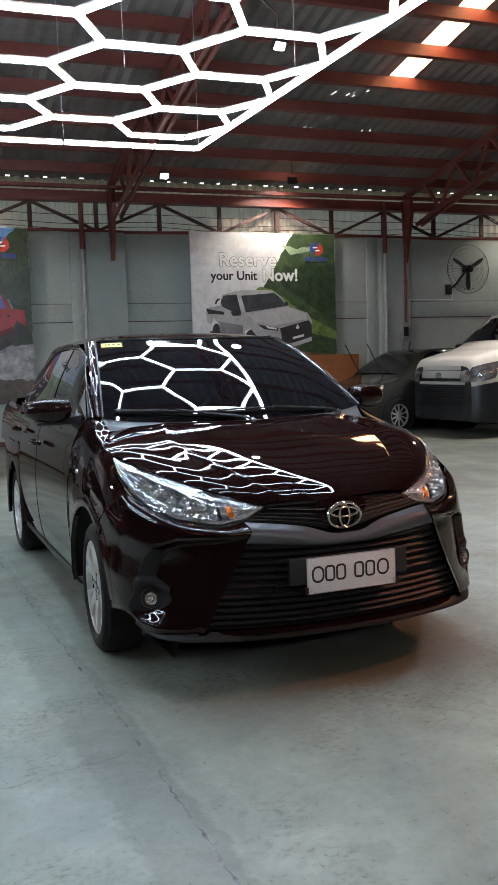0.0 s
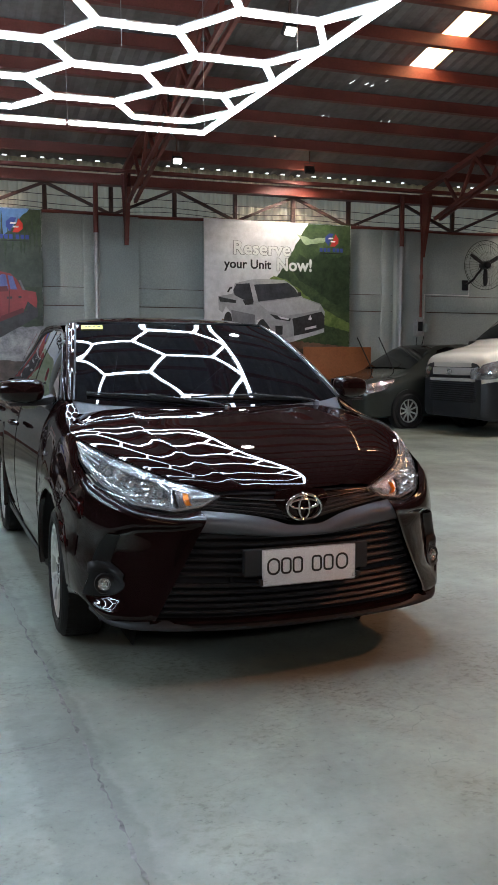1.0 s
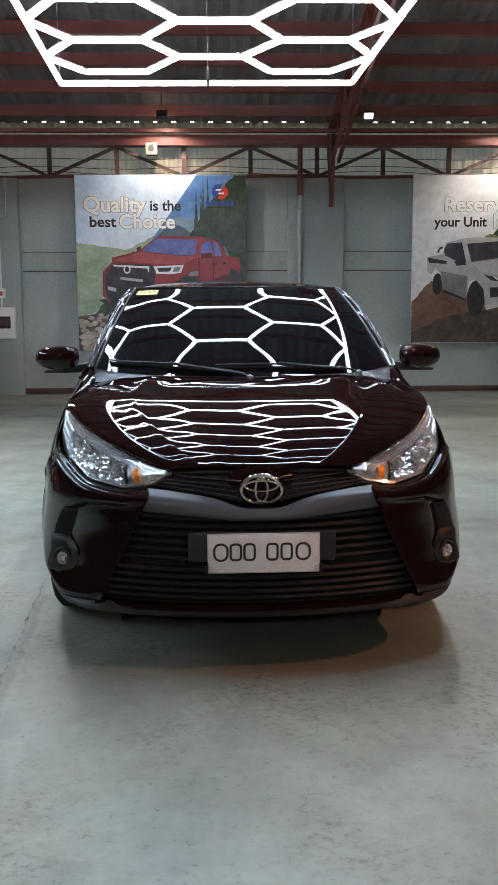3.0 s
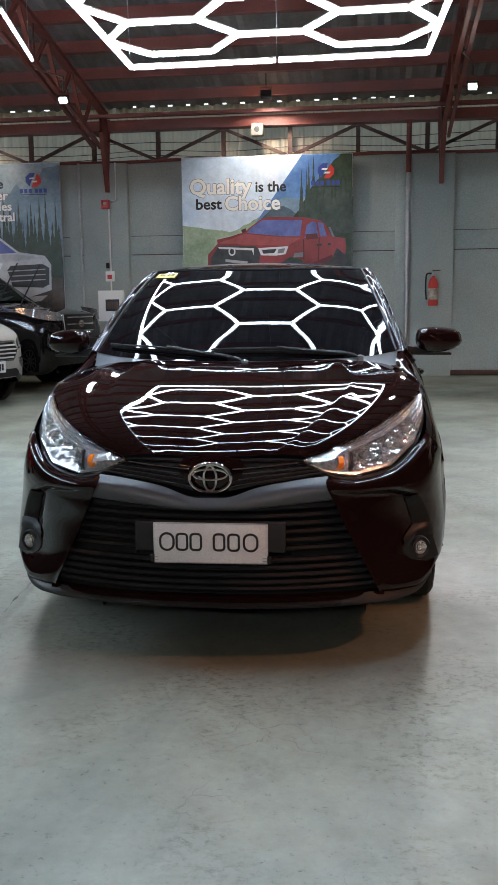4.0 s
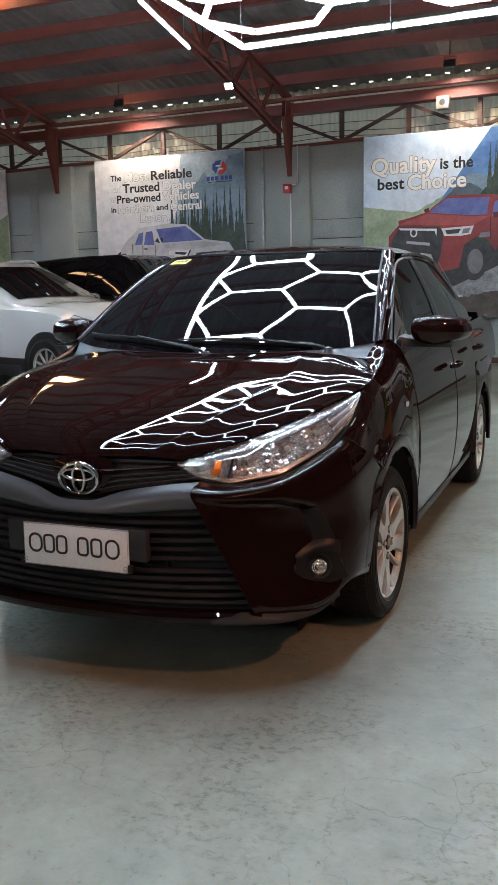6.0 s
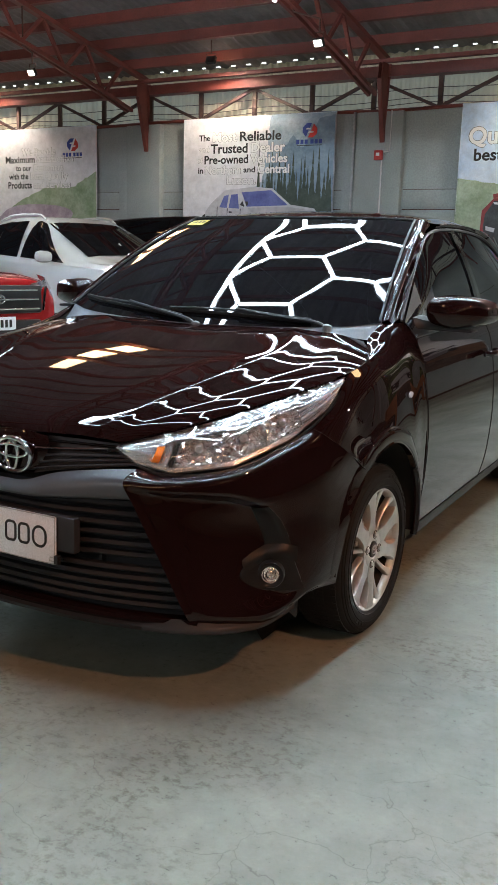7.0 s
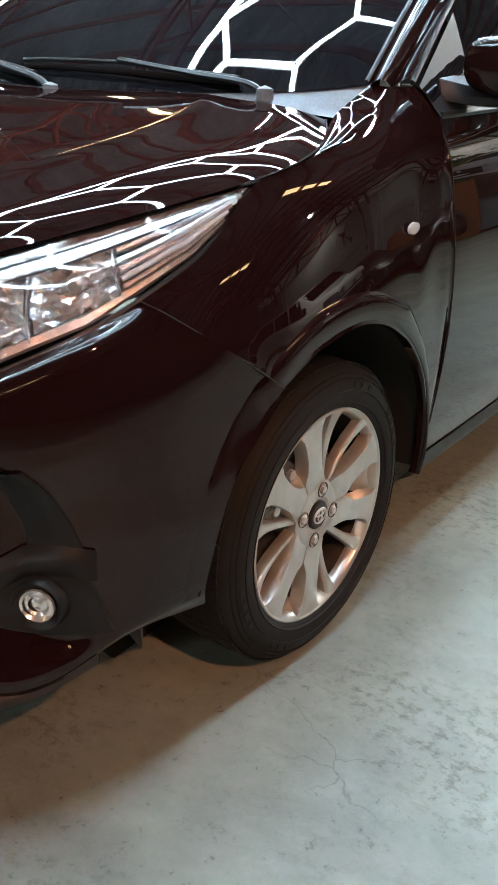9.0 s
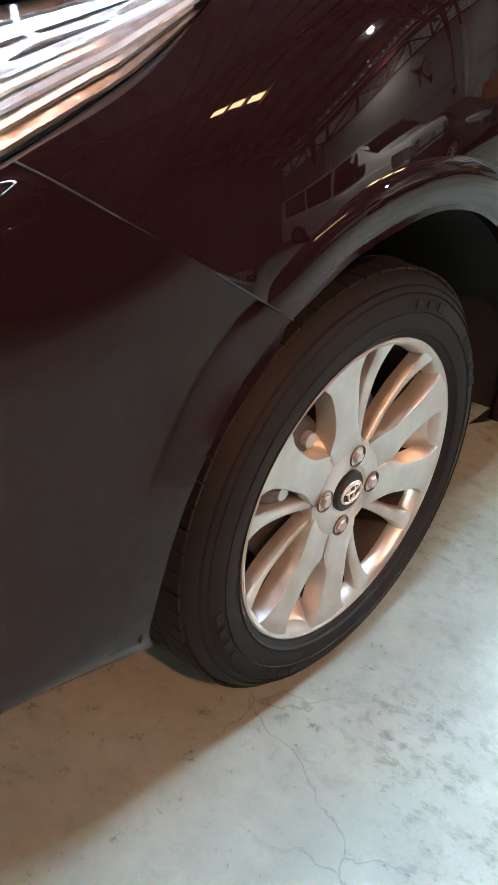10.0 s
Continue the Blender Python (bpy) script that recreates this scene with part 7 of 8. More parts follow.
    p.shape("printed_blossom", [(0.0, 0.2), (0.25, 0.34), (0.6, 0.30), (0.8, 0.42), (0.6, 0.48), (0.2, 0.45)], print_mat("printed_mauve", (0.34, 0.26, 0.34), (0.55, 0.48, 0.55), 5.0), 4)
    for v, words in ((0.841, (("We Provide", 0.35, 0.65, True),)), (0.790, (("Maximum", 0.195, 0.465, False), ("Satisfaction", 0.485, 0.805, True))), (0.732, (("to our", 0.29, 0.43, False), ("Customers", 0.45, 0.715, True))),
                     (0.675, (("with the", 0.225, 0.405, False), ("Best Quality", 0.425, 0.755, True))), (0.614, (("Products", 0.215, 0.435, False), ("and Services", 0.455, 0.78, True)))):
        for text, u0, u1, white in words:
            p.words(text, u0, u1, v, 0.165, white)
    p.logo(0.80, 0.88, 0.052)


def build_pipes():
    for x, z in ((1.175, 4.12), (6.965, 4.25), (-4.33, 3.6)):
        g = thing("drain_pipe", "grey steel downpipe with a red upper end" if x > 0 else "thin grey pipe on the wall", "pipe")
        r = 0.038 if x > 0 else 0.02
        part("pipe", tube([(x, FACE_Y - 0.03, 0), (x, FACE_Y - 0.03, 3.3)], r, 14), STEEL, g)
        part("upper_pipe", tube([(x, FACE_Y - 0.03, 3.3), (x, FACE_Y - 0.03, z)], r * 1.12, 14), RED_STEEL if x > 0 else STEEL, g, "red upper pipe" if x > 0 else "")
        for zz in (1.0, 2.05, 3.05):
            part("clamp", lathe([(zz - 0.02, r * 1.25), (zz + 0.02, r * 1.25), (zz + 0.02, r), (zz - 0.02, r)], 16, "z", m=Matrix.Translation((x, FACE_Y - 0.03, 0))), STEEL, g)
    c = thing("conduit", "red conduit down to a grey meter box on the pier", "conduit")
    part("pipe", tube([(7.40, FACE_Y - 0.03, 3.70), (7.40, FACE_Y - 0.03, 1.98)], 0.024, 10), RED_STEEL, c)
    part("elbow", lathe([(-0.04, 0.035), (0.04, 0.035)], 12, "z", m=Matrix.Translation((7.40, FACE_Y - 0.03, 2.75))), RED_STEEL, c)
    part("meter_box", box(7.34, FACE_Y - 0.07, 1.78, 0.16, 0.13, 0.34, 0.01), STEEL, c, "grey meter box")
    part("meter_window", box(7.34, FACE_Y - 0.137, 1.80, 0.10, 0.008, 0.18, 0.002), BLACK_PLASTIC, c)
    part("side_box", box(7.53, FACE_Y - 0.06, 1.78, 0.10, 0.08, 0.16, 0.006), WALL_GREY, c)
    part("wire", tube(spline([(7.32, FACE_Y - 0.05, 1.60), (7.31, FACE_Y - 0.05, 1.45), (7.38, FACE_Y - 0.05, 1.40), (7.44, FACE_Y - 0.05, 1.48), (7.47, FACE_Y - 0.05, 1.62)], 6), 0.008, 6), BLACK_PLASTIC, c)
    part("thin_conduit", tube([(7.48, FACE_Y - 0.02, 0.6), (7.48, FACE_Y - 0.02, 2.42), (8.55, FACE_Y + 0.11, 2.42), (8.55, FACE_Y + 0.11, 2.7)], 0.011, 6), WHITE_PLASTIC, c, "thin white conduit")


def build_fan():
    cx, cz, y = 8.66, 2.985, FACE_Y - 0.28
    f = thing("wall_fan", "large black wall fan with three blades in a wire cage", "fan")
    at = Matrix.Translation((cx, y, cz))
    for yy, r in ((-0.10, 0.24), (-0.06, 0.40), (0.0, 0.47), (0.07, 0.40)):
        part("cage_ring", tube([(cx + r * math.cos(a), y + yy, cz + r * math.sin(a)) for a in np.linspace(0, 2 * math.pi, 41)[:-1]], 0.006 if yy == 0.0 else 0.003, 5, closed=True, up=(0, 1, 0)), BLACK_PLASTIC, f)
    for k in range(44):
        a = 2 * math.pi * k / 44
        c, s = math.cos(a), math.sin(a)
        part("cage_wire", tube([(cx + r * c, y + yy, cz + r * s) for r, yy in ((0.06, -0.12), (0.24, -0.10), (0.40, -0.06), (0.47, 0.0))], 0.0022, 4), BLACK_PLASTIC, f)
    part("motor", lathe([(-0.11, 0.0), (-0.11, 0.05), (-0.08, 0.075), (0.10, 0.085), (0.14, 0.06), (0.14, 0.0)], 24, "y", m=at), BLACK_PLASTIC, f)
    for k in range(3):
        rot = Matrix.Translation((cx, y, cz)) @ Matrix.Rotation(radians(120 * k - 30), 4, "Y") @ Matrix.Rotation(radians(18), 4, "X")
        rows = [[(x, 0, -w), (x, -0.012, 0), (x, 0, w)] for x, w in ((0.05, 0.03), (0.16, 0.042), (0.30, 0.045), (0.40, 0.025))]
        b = sheet(surface(rows, 3, 4), thick=0.004)
        bmesh.ops.transform(b, matrix=rot, verts=b.verts)
        part("blade", b, BLACK_PLASTIC, f)
    part("arm", tube(spline([(cx, y + 0.10, cz - 0.04), (cx - 0.10, y + 0.12, cz - 0.16), (cx - 0.17, y + 0.18, cz - 0.28), (cx - 0.18, y + 0.40, cz - 0.36)], 6), 0.022, 10), BLACK_PLASTIC, f)
    part("wall_plate", box(cx - 0.18, WALL_Y - 0.02, cz - 0.36, 0.13, 0.04, 0.2, 0.01), BLACK_PLASTIC, f)


def build_small_wall_things():
    e = thing("fire_extinguisher", "red fire extinguisher with a brass valve hung on the wall", "fire extinguisher", Matrix.Translation((1.60, FACE_Y - 0.09, 1.17)))
    part("bottle", lathe([(0.0, 0.0), (0.0, 0.072), (0.02, 0.078), (0.36, 0.078), (0.43, 0.055), (0.46, 0.025), (0.48, 0.025)], 24, "z"), LOGO_RED, e)
    part("label", lathe([(0.10, 0.0795), (0.28, 0.0795)], 24, "z"), PR_STONE, e, "worn paper label")
    part("valve", box(0, 0, 0.52, 0.05, 0.04, 0.07, 0.008), STEEL, e)
    part("lever", box(0.05, 0, 0.57, 0.13, 0.02, 0.015, 0.004), BLACK_PLASTIC, e)
    part("hose", tube(spline([(-0.03, -0.02, 0.52), (-0.11, -0.04, 0.50), (-0.125, -0.05, 0.30), (-0.11, -0.05, 0.10)], 6), 0.013, 8), BLACK_PLASTIC, e)
    part("wall_hook", box(0, 0.085, 0.47, 0.06, 0.04, 0.10, 0.005), STEEL, e)
    a = thing("fire_alarm", "red fire alarm box on a white conduit", "alarm box")
    part("box", box(-3.88, FACE_Y - 0.04, 2.92, 0.13, 0.08, 0.15, 0.01), LOGO_RED, a)
    part("cover", box(-3.88, FACE_Y - 0.083, 2.93, 0.06, 0.008, 0.05, 0.003), WHITE_PLASTIC, a)
    part("conduit", tube([(-3.70, FACE_Y - 0.02, 3.6), (-3.70, FACE_Y - 0.02, 2.98), (-3.80, FACE_Y - 0.02, 2.97)], 0.014, 8), WHITE_PLASTIC, a)
    part("conduit", tube([(-3.83, FACE_Y - 0.02, 2.84), (-3.83, FACE_Y - 0.02, 1.80)], 0.014, 8), WHITE_PLASTIC, a)
    s = thing("call_point", "small pale switch box with a red button", "switch box")
    part("box", box(-3.84, FACE_Y - 0.035, 1.72, 0.15, 0.07, 0.17, 0.01), WHITE_PLASTIC, s)
    part("button", box(-3.84, FACE_Y - 0.073, 1.71, 0.08, 0.008, 0.07, 0.003), LOGO_RED, s)
    part("black_cap", box(-3.88, FACE_Y - 0.03, 1.90, 0.05, 0.06, 0.09, 0.005), BLACK_PLASTIC, s)
    b = thing("breaker_panel", "white breaker panel with a dark window on the pier", "electrical panel")
    part("case", box(-3.83, FACE_Y - 0.05, 1.22, 0.44, 0.10, 0.52, 0.008), WHITE_PLASTIC, b)
    part("window", box(-3.80, FACE_Y - 0.104, 1.23, 0.24, 0.01, 0.20, 0.003), BLACK_PLASTIC, b)
    for k in range(5):
        part("breaker", box(-3.88 + 0.04 * k, FACE_Y - 0.112, 1.23, 0.03, 0.008, 0.12, 0.003), DARK_STEEL, b)
    part("conduit", tube([(-3.83, FACE_Y - 0.02, 1.48), (-3.83, FACE_Y - 0.02, 1.64)], 0.014, 8), WHITE_PLASTIC, b)
    c = thing("wall_speaker", "square white speaker with a round dark cone on the girder", "speaker")
    part("case", box(-1.27, 12.02, 4.03, 0.19, 0.15, 0.19, 0.012), mottled("aged_cream_plastic", (0.22, 0.20, 0.16), (0.29, 0.27, 0.22), 8.0, 0.5), c)
    part("ring", lathe([(11.935, 0.065), (11.946, 0.062), (11.948, 0.045)], 24, "y", m=Matrix.Translation((-1.27, 0, 4.03))), STEEL, c)
    part("cone", lathe([(11.944, 0.045), (11.94, 0.0)], 24, "y", m=Matrix.Translation((-1.27, 0, 4.03))), BLACK_PLASTIC, c)
    part("bracket", box(-1.27, 12.12, 4.10, 0.05, 0.2, 0.03), STEEL, c)
    o = thing("orange_partition", "plain orange painted low partition before the poster", "partition")
    og = mottled("orange_board", (0.30, 0.10, 0.035), (0.38, 0.14, 0.05), 1.5, 0.6)
    part("board", box(5.55, 11.86, 0.70, 1.35, 0.05, 1.40, 0.006), og, o)
    for x in (4.95, 6.15):
        part("foot", box(x, 11.94, 0.03, 0.06, 0.30, 0.06, 0.005), og, o)


build_posters()
build_pipes()
build_fan()
build_small_wall_things()

# ---- the other parked vehicles ----
def plain_wheel(parent, x, y, r, width, side, rim_mat):
    hub = new("wheel")
    hub.parent = parent
    hub.location = (x * side, y, r)
    if side < 0:
        hub.rotation_euler = (0, 0, math.pi)
    w = width / 2
    part("tyre", lathe([(-w, r * 0.66), (-w, r * 0.9), (-w * 0.8, r * 0.985), (-w * 0.4, r), (w * 0.4, r), (w * 0.8, r * 0.985), (w, r * 0.9), (w * 0.96, r * 0.70), (w * 0.8, r * 0.66)], 40), RUBBER, hub)
    rim = part("rim", lathe([(w * 0.8, r * 0.67), (w * 0.92, r * 0.67), (w * 0.85, r * 0.62), (w * 0.2, r * 0.58)], 40), rim_mat, hub, "multi-spoke alloy rim")
    for k in range(10):
        m = Matrix.Rotation(2 * math.pi * k / 10, 4, "X")
        part("spoke", box(w * 0.62, 0, r * 0.36, w * 0.25, r * 0.10, r * 0.52, 0.006, m=m, seg=1), rim_mat, rim)
    part("hub_cap", lathe([(w * 0.4, r * 0.16), (w * 0.85, r * 0.15), (w * 0.9, 0.0)], 20), rim_mat, rim)
    part("brake_disc", lathe([(w * 0.1, r * 0.5), (w * 0.15, r * 0.5), (w * 0.15, 0.0)], 24), BRAKE, hub)
    return hub


def vehicle(name, label, category, m, paint, length, stations, wheels, wheel_r, glass, trim=None, group="parked cars"):
    """A car body lofted over stations of (y, half width, sill, belt, top, half roof); y runs from the nose to the tail."""
    car = thing(name, label, category, m, group)
    rows = []
    for y, w, sill, belt, top, hr in stations:
        mid = sill + (belt - sill) * 0.5
        half = [(w * 0.86, y, sill), (w * 0.985, y, sill + 0.05), (w, y, mid), (w * 0.985, y, belt - 0.06), (w * 0.94, y, belt), ((w * 0.94 + hr) / 2 + 0.015, y, (belt + top) / 2), (hr, y, top - 0.035), (hr * 0.82, y, top - 0.008), (hr * 0.4, y, top), (0, y, top + 0.004)]
        rows.append(half + [(-a, b, c) for a, b, c in half[-2::-1]])
    grid = surface(rows, 2, 5)
    body = sheet(grid)
    for end in (0, -1):
        ring = [body.verts.new(p) for p in grid[end]]
        body.faces.new(ring)
    bmesh.ops.remove_doubles(body, verts=body.verts, dist=1e-5)
    part("body", body, paint, car)
    # arches: dark discs sunk into the flanks, wheels stand in them
    for wy, wx in wheels:
        for s in (1, -1):
            part("wheel_arch", lathe([((wx - 0.10) * s, wheel_r * 1.20), ((wx + 0.034) * s, wheel_r * 1.20), ((wx + 0.036) * s, wheel_r * 1.08), ((wx + 0.028) * s, wheel_r * 1.02), ((wx + 0.012) * s, 0.0)], 36, m=Matrix.Translation((0, wy, wheel_r * 1.03))), GAP_DARK, car)
            plain_wheel(car, wx - 0.045, wy, wheel_r, 0.20, s, ALLOY)
    # glass: panes laid just outside the upper body
    ys = [s[0] for s in stations]

    def sec(y):
        return [float(np.interp(y, ys, [s[k] for s in stations])) for k in range(1, 6)]

    def side(y, t, out=0.012):
        w, sill, belt, top, hr = sec(y)
        a, b, c = (w * 0.94, belt), ((w * 0.94 + hr) / 2 + 0.015, (belt + top) / 2), (hr, top - 0.035)
        p = ((1 - t) * (1 - 2 * t) * a[0] + 4 * t * (1 - t) * b[0] + t * (2 * t - 1) * c[0], (1 - t) * (1 - 2 * t) * a[1] + 4 * t * (1 - t) * b[1] + t * (2 * t - 1) * c[1])
        return (p[0] + out, p[1])

    for kind, ya, yb, lean in glass:
        if kind == "side":
            for s in (1, -1):
                pane = [[(side(ya + (yb - ya) * f + lean * t, t)[0] * s, ya + (yb - ya) * f + lean * t * (1 - f) - lean * t * f * 0.08, side(ya + (yb - ya) * f + lean * t, t)[1]) for f in np.linspace(0, 1, 7)] for t in np.linspace(0.05, 0.95, 6)]
                part("side_window", sheet(pane), TINT, car)
        elif kind in ("front", "rear"):
            pane = []
            for f in np.linspace(0, 1, 9):
                y = ya + (yb - ya) * f
                w, sill, belt, top, hr = sec(y)
                pane.append([(x * hr * 0.985, y - (0.01 if kind == "front" else -0.01), top + 0.010 - 0.03 * abs(x) ** 4) for x in np.linspace(-1, 1, 9)])
            part("windscreen" if kind == "front" else "rear_glass", sheet(pane), TINT, car)
    return car


def lamp_pair(car, pts, material, inner=None):
    for s in (1, -1):
        rows = [[(x * s, y, z) for x, y, z in r] for r in pts]
        lm = part("headlight", sheet(surface(rows, 4, 4)), material, car, "clear chrome headlight")
        if inner:
            part("reflector", sheet(surface([[(x * s, y - 0.004, z) for x, y, z in r] for r in inner], 3, 3)), CHROME, lm)


def face_box(car, name, x0, x1, y, z0, z1, material, label="", bevel=0.006, depth=0.04):
    return part(name, box((x0 + x1) / 2, y, (z0 + z1) / 2, x1 - x0, depth, z1 - z0, bevel), material, car, label)


def wipers_up(car, y, z, xs, tall):
    for x in xs:
        w = part("wiper", tube([(x, y, z), (x + 0.02, y - 0.38, z + tall * 1.3)], 0.010, 6), BLACK_PLASTIC, car, "black wiper lifted off the glass")


VAN_LAMP = mottled("van_lamp_chrome", (0.16, 0.16, 0.18), (0.78, 0.79, 0.82), 9.0, 0.16, metal=0.75, fine=14.0, bumpy=0.5)


def build_van():
    st = ((0.00, 0.80, 0.30, 1.00, 1.14, 0.70), (0.10, 0.90, 0.24, 1.05, 1.27, 0.76), (0.45, 0.96, 0.22, 1.12, 1.36, 0.80), (0.95, 0.97, 0.22, 1.20, 1.50, 0.80),
          (1.55, 0.975, 0.22, 1.22, 1.95, 0.78), (1.9, 0.975, 0.22, 1.22, 1.99, 0.80), (4.8, 0.975, 0.22, 1.22, 2.0, 0.80), (5.2, 0.96, 0.25, 1.22, 1.96, 0.79), (5.26, 0.90, 0.35, 1.2, 1.85, 0.72))
    v = vehicle("passenger_van", "white passenger van with a dark lower front, parked", "van", pose(6.45, 9.38, 0, 0, 0, -88), WHITE_PAINT, 5.26, st, ((1.05, 0.97), (4.2, 0.97)), 0.34,
                (("front", 0.99, 1.52, 0), ("side", 1.25, 2.2, 0.30), ("side", 2.3, 3.5, 0.0), ("side", 3.6, 4.9, 0.0)))
    dark = mottled("dark_blue_grey_plastic", (0.016, 0.018, 0.023), (0.026, 0.029, 0.036), 3.0, 0.4)
    body = next(o for o in v.children if o.name.startswith("body"))
    body.data.materials.append(dark)
    for f in body.data.polygons:
        if len(f.vertices) > 4 or f.center.z < 0.84 + 0.10 * min(1.0, f.center.y / 0.8) and f.center.y < 0.95:
            f.material_index = 1

    def band(name, z0, z1, half, material, label="", out=0.012):
        rows = [[(x, 0.006 - out - d + 0.02 * abs(x / 0.7) ** 6, z) for x in np.linspace(-half, half, 17)] for z, d in ((z0, -0.01), (z0 + 0.008, 0.0), (z1 - 0.008, 0.0), (z1, -0.01))]
        part(name, sheet(rows), material, v, label)

    band("lower_panel", 0.26, 0.86, 0.80, dark, "dark slate plastic front", 0.010)
    band("silver_band", 0.935, 1.060, 0.80, SILVER_PAINT, "silver band round the badge")
    band("hood_lip", 1.060, 1.146, 0.745, WHITE_PAINT, "white hood edge", 0.010)
    band("slot", 0.890, 0.935, 0.86, BLACK_PLASTIC)
    band("lower_band", 0.835, 0.890, 0.88, SILVER_PAINT, "silver grille band", 0.018)
    band("grille", 0.50, 0.83, 0.70, BLACK_PLASTIC, "black grille", 0.014)
    for k in range(9):
        band("grille_bar", 0.53 + 0.034 * k, 0.545 + 0.034 * k, 0.68, dark, "", 0.024)
    for s in (1, -1):
        part("fog_pocket", box(0.70 * s, 0.06, 0.52, 0.16, 0.06, 0.26, 0.02), BLACK_PLASTIC, v)
        part("door_mirror", box(1.07 * s, 1.15, 1.38, 0.20, 0.14, 0.26, 0.05), BLACK_PLASTIC, v)
    b = build_badge(v, 1.0, (0, -0.055, 0.985))
    lamp_pair(v, [[(0.56, -0.02, 1.04), (0.75, 0.02, 1.10), (0.90, 0.12, 1.15), (0.985, 0.40, 1.20)], [(0.57, -0.05, 0.97), (0.77, -0.01, 0.98), (0.94, 0.10, 1.00), (1.005, 0.36, 1.06)], [(0.60, -0.05, 0.88), (0.79, 0.0, 0.88), (0.95, 0.11, 0.89), (1.005, 0.30, 0.94)]], VAN_LAMP,
              [[(0.70, 0.00, 1.03), (0.80, 0.06, 1.06), (0.90, 0.15, 1.08)], [(0.71, 0.0, 0.95), (0.82, 0.04, 0.95), (0.93, 0.13, 0.97)]])


def build_grey_sedan():
    st = ((0.00, 0.62, 0.28, 0.62, 0.70, 0.55), (0.10, 0.78, 0.20, 0.68, 0.78, 0.62), (0.45, 0.85, 0.18, 0.78, 0.87, 0.66), (1.05, 0.865, 0.18, 0.88, 0.99, 0.66),
          (1.75, 0.865, 0.18, 0.92, 1.38, 0.56), (2.2, 0.865, 0.18, 0.93, 1.45, 0.58), (2.9, 0.865, 0.18, 0.95, 1.43, 0.57), (3.5, 0.855, 0.2, 0.98, 1.20, 0.57), (4.1, 0.83, 0.24, 0.98, 1.05, 0.60), (4.4, 0.72, 0.36, 0.9, 0.98, 0.55))
    c = vehicle("grey_sedan", "dark grey-green sedan with its wipers lifted, parked by the wall", "car", pose(5.15, 11.02, 0, 0, 0, -77), GREY_PAINT, 4.4, st, ((0.88, 0.865), (3.45, 0.86)), 0.30,
                (("front", 1.12, 1.70, 0), ("side", 1.4, 2.25, 0.42), ("side", 2.32, 3.2, 0.0)))
    lamp_pair(c, [[(0.46, 0.00, 0.68), (0.68, 0.08, 0.745), (0.815, 0.32, 0.805), (0.835, 0.60, 0.845)], [(0.50, -0.02, 0.63), (0.72, 0.05, 0.67), (0.850, 0.30, 0.73), (0.866, 0.56, 0.79)], [(0.52, -0.02, 0.58), (0.74, 0.06, 0.60), (0.862, 0.28, 0.65), (0.872, 0.46, 0.71)]], VAN_LAMP)
    face_box(c, "grille", -0.45, 0.45, -0.005, 0.34, 0.52, BLACK_PLASTIC)
    p = face_box(c, "number_plate", -0.19, 0.19, -0.04, 0.44, 0.57, PLATE_WHITE, "white plate with dark bars", 0.003, 0.01)
    for k in range(6):
        part("plate_bar", box(-0.13 + 0.052 * k, -0.047, 0.505, 0.03, 0.004, 0.07), INK, p)
    wipers_up(c, 1.10, 0.98, (-0.35, 0.25), 0.45)
    for s in (1, -1):
        part("door_mirror", box(0.97 * s, 1.42, 0.98, 0.20, 0.12, 0.13, 0.04), GREY_PAINT, c)
        part("belt_chrome", tube([(0.875 * s, 1.3, 0.925), (0.875 * s, 3.2, 0.965)], 0.008, 5), CHROME, c)


def suv_stations(h=1.68, w=0.92, length=4.7, lift=0.0, back=0.0):
    return tuple((y + (back if 1.0 < y < 2.5 else 0.0), a, b, c + lift * (y < 4.0), d + (lift if y < 1.5 else 0.0), e) for y, a, b, c, d, e in ((0.00, w * 0.72, 0.38, 0.78, 0.90, w * 0.62), (0.10, w * 0.90, 0.28, 0.86, 1.00, w * 0.72), (0.45, w * 0.98, 0.25, 0.96, 1.07, w * 0.76), (1.10, w, 0.25, 1.04, 1.15, w * 0.76),
            (1.85, w, 0.25, 1.06, h - 0.06, w * 0.64), (2.3, w, 0.25, 1.08, h, w * 0.67), (3.6, w, 0.25, 1.12, h - 0.02, w * 0.66), (length - 0.4, w * 0.97, 0.28, 1.12, h - 0.12, w * 0.62), (length - 0.05, w * 0.9, 0.36, 1.05, 1.2, w * 0.6), (length, w * 0.8, 0.45, 0.95, 1.05, w * 0.55)))


def nose_of(stations):
    """Gives the y at which a lofted body's front first reaches x at height z."""
    def half(y, z):
        w, sill, belt, top, hr = [float(np.interp(y, [q[0] for q in stations], [q[k] for q in stations])) for k in range(1, 6)]
        if z > top:
            return 0.0
        return float(np.interp(z, (sill, sill + 0.05, (sill + belt) / 2, belt - 0.06, belt, (belt + top) / 2, top - 0.035, top - 0.008, top),
                               (w * 0.86, w * 0.985, w, w * 0.985, w * 0.94, (w * 0.94 + hr) / 2 + 0.015, hr, hr * 0.82, hr * 0.4)))

    def at(x, z, out=0.010):
        lo, hi = 0.0, 1.5
        if half(0.0, z) >= abs(x):
            hi = 0.0
        for _ in range(14):
            mid = (lo + hi) / 2
            lo, hi = (mid, hi) if half(mid, z) < abs(x) else (lo, mid)
        return Vector((x, hi - out, z))
    return at


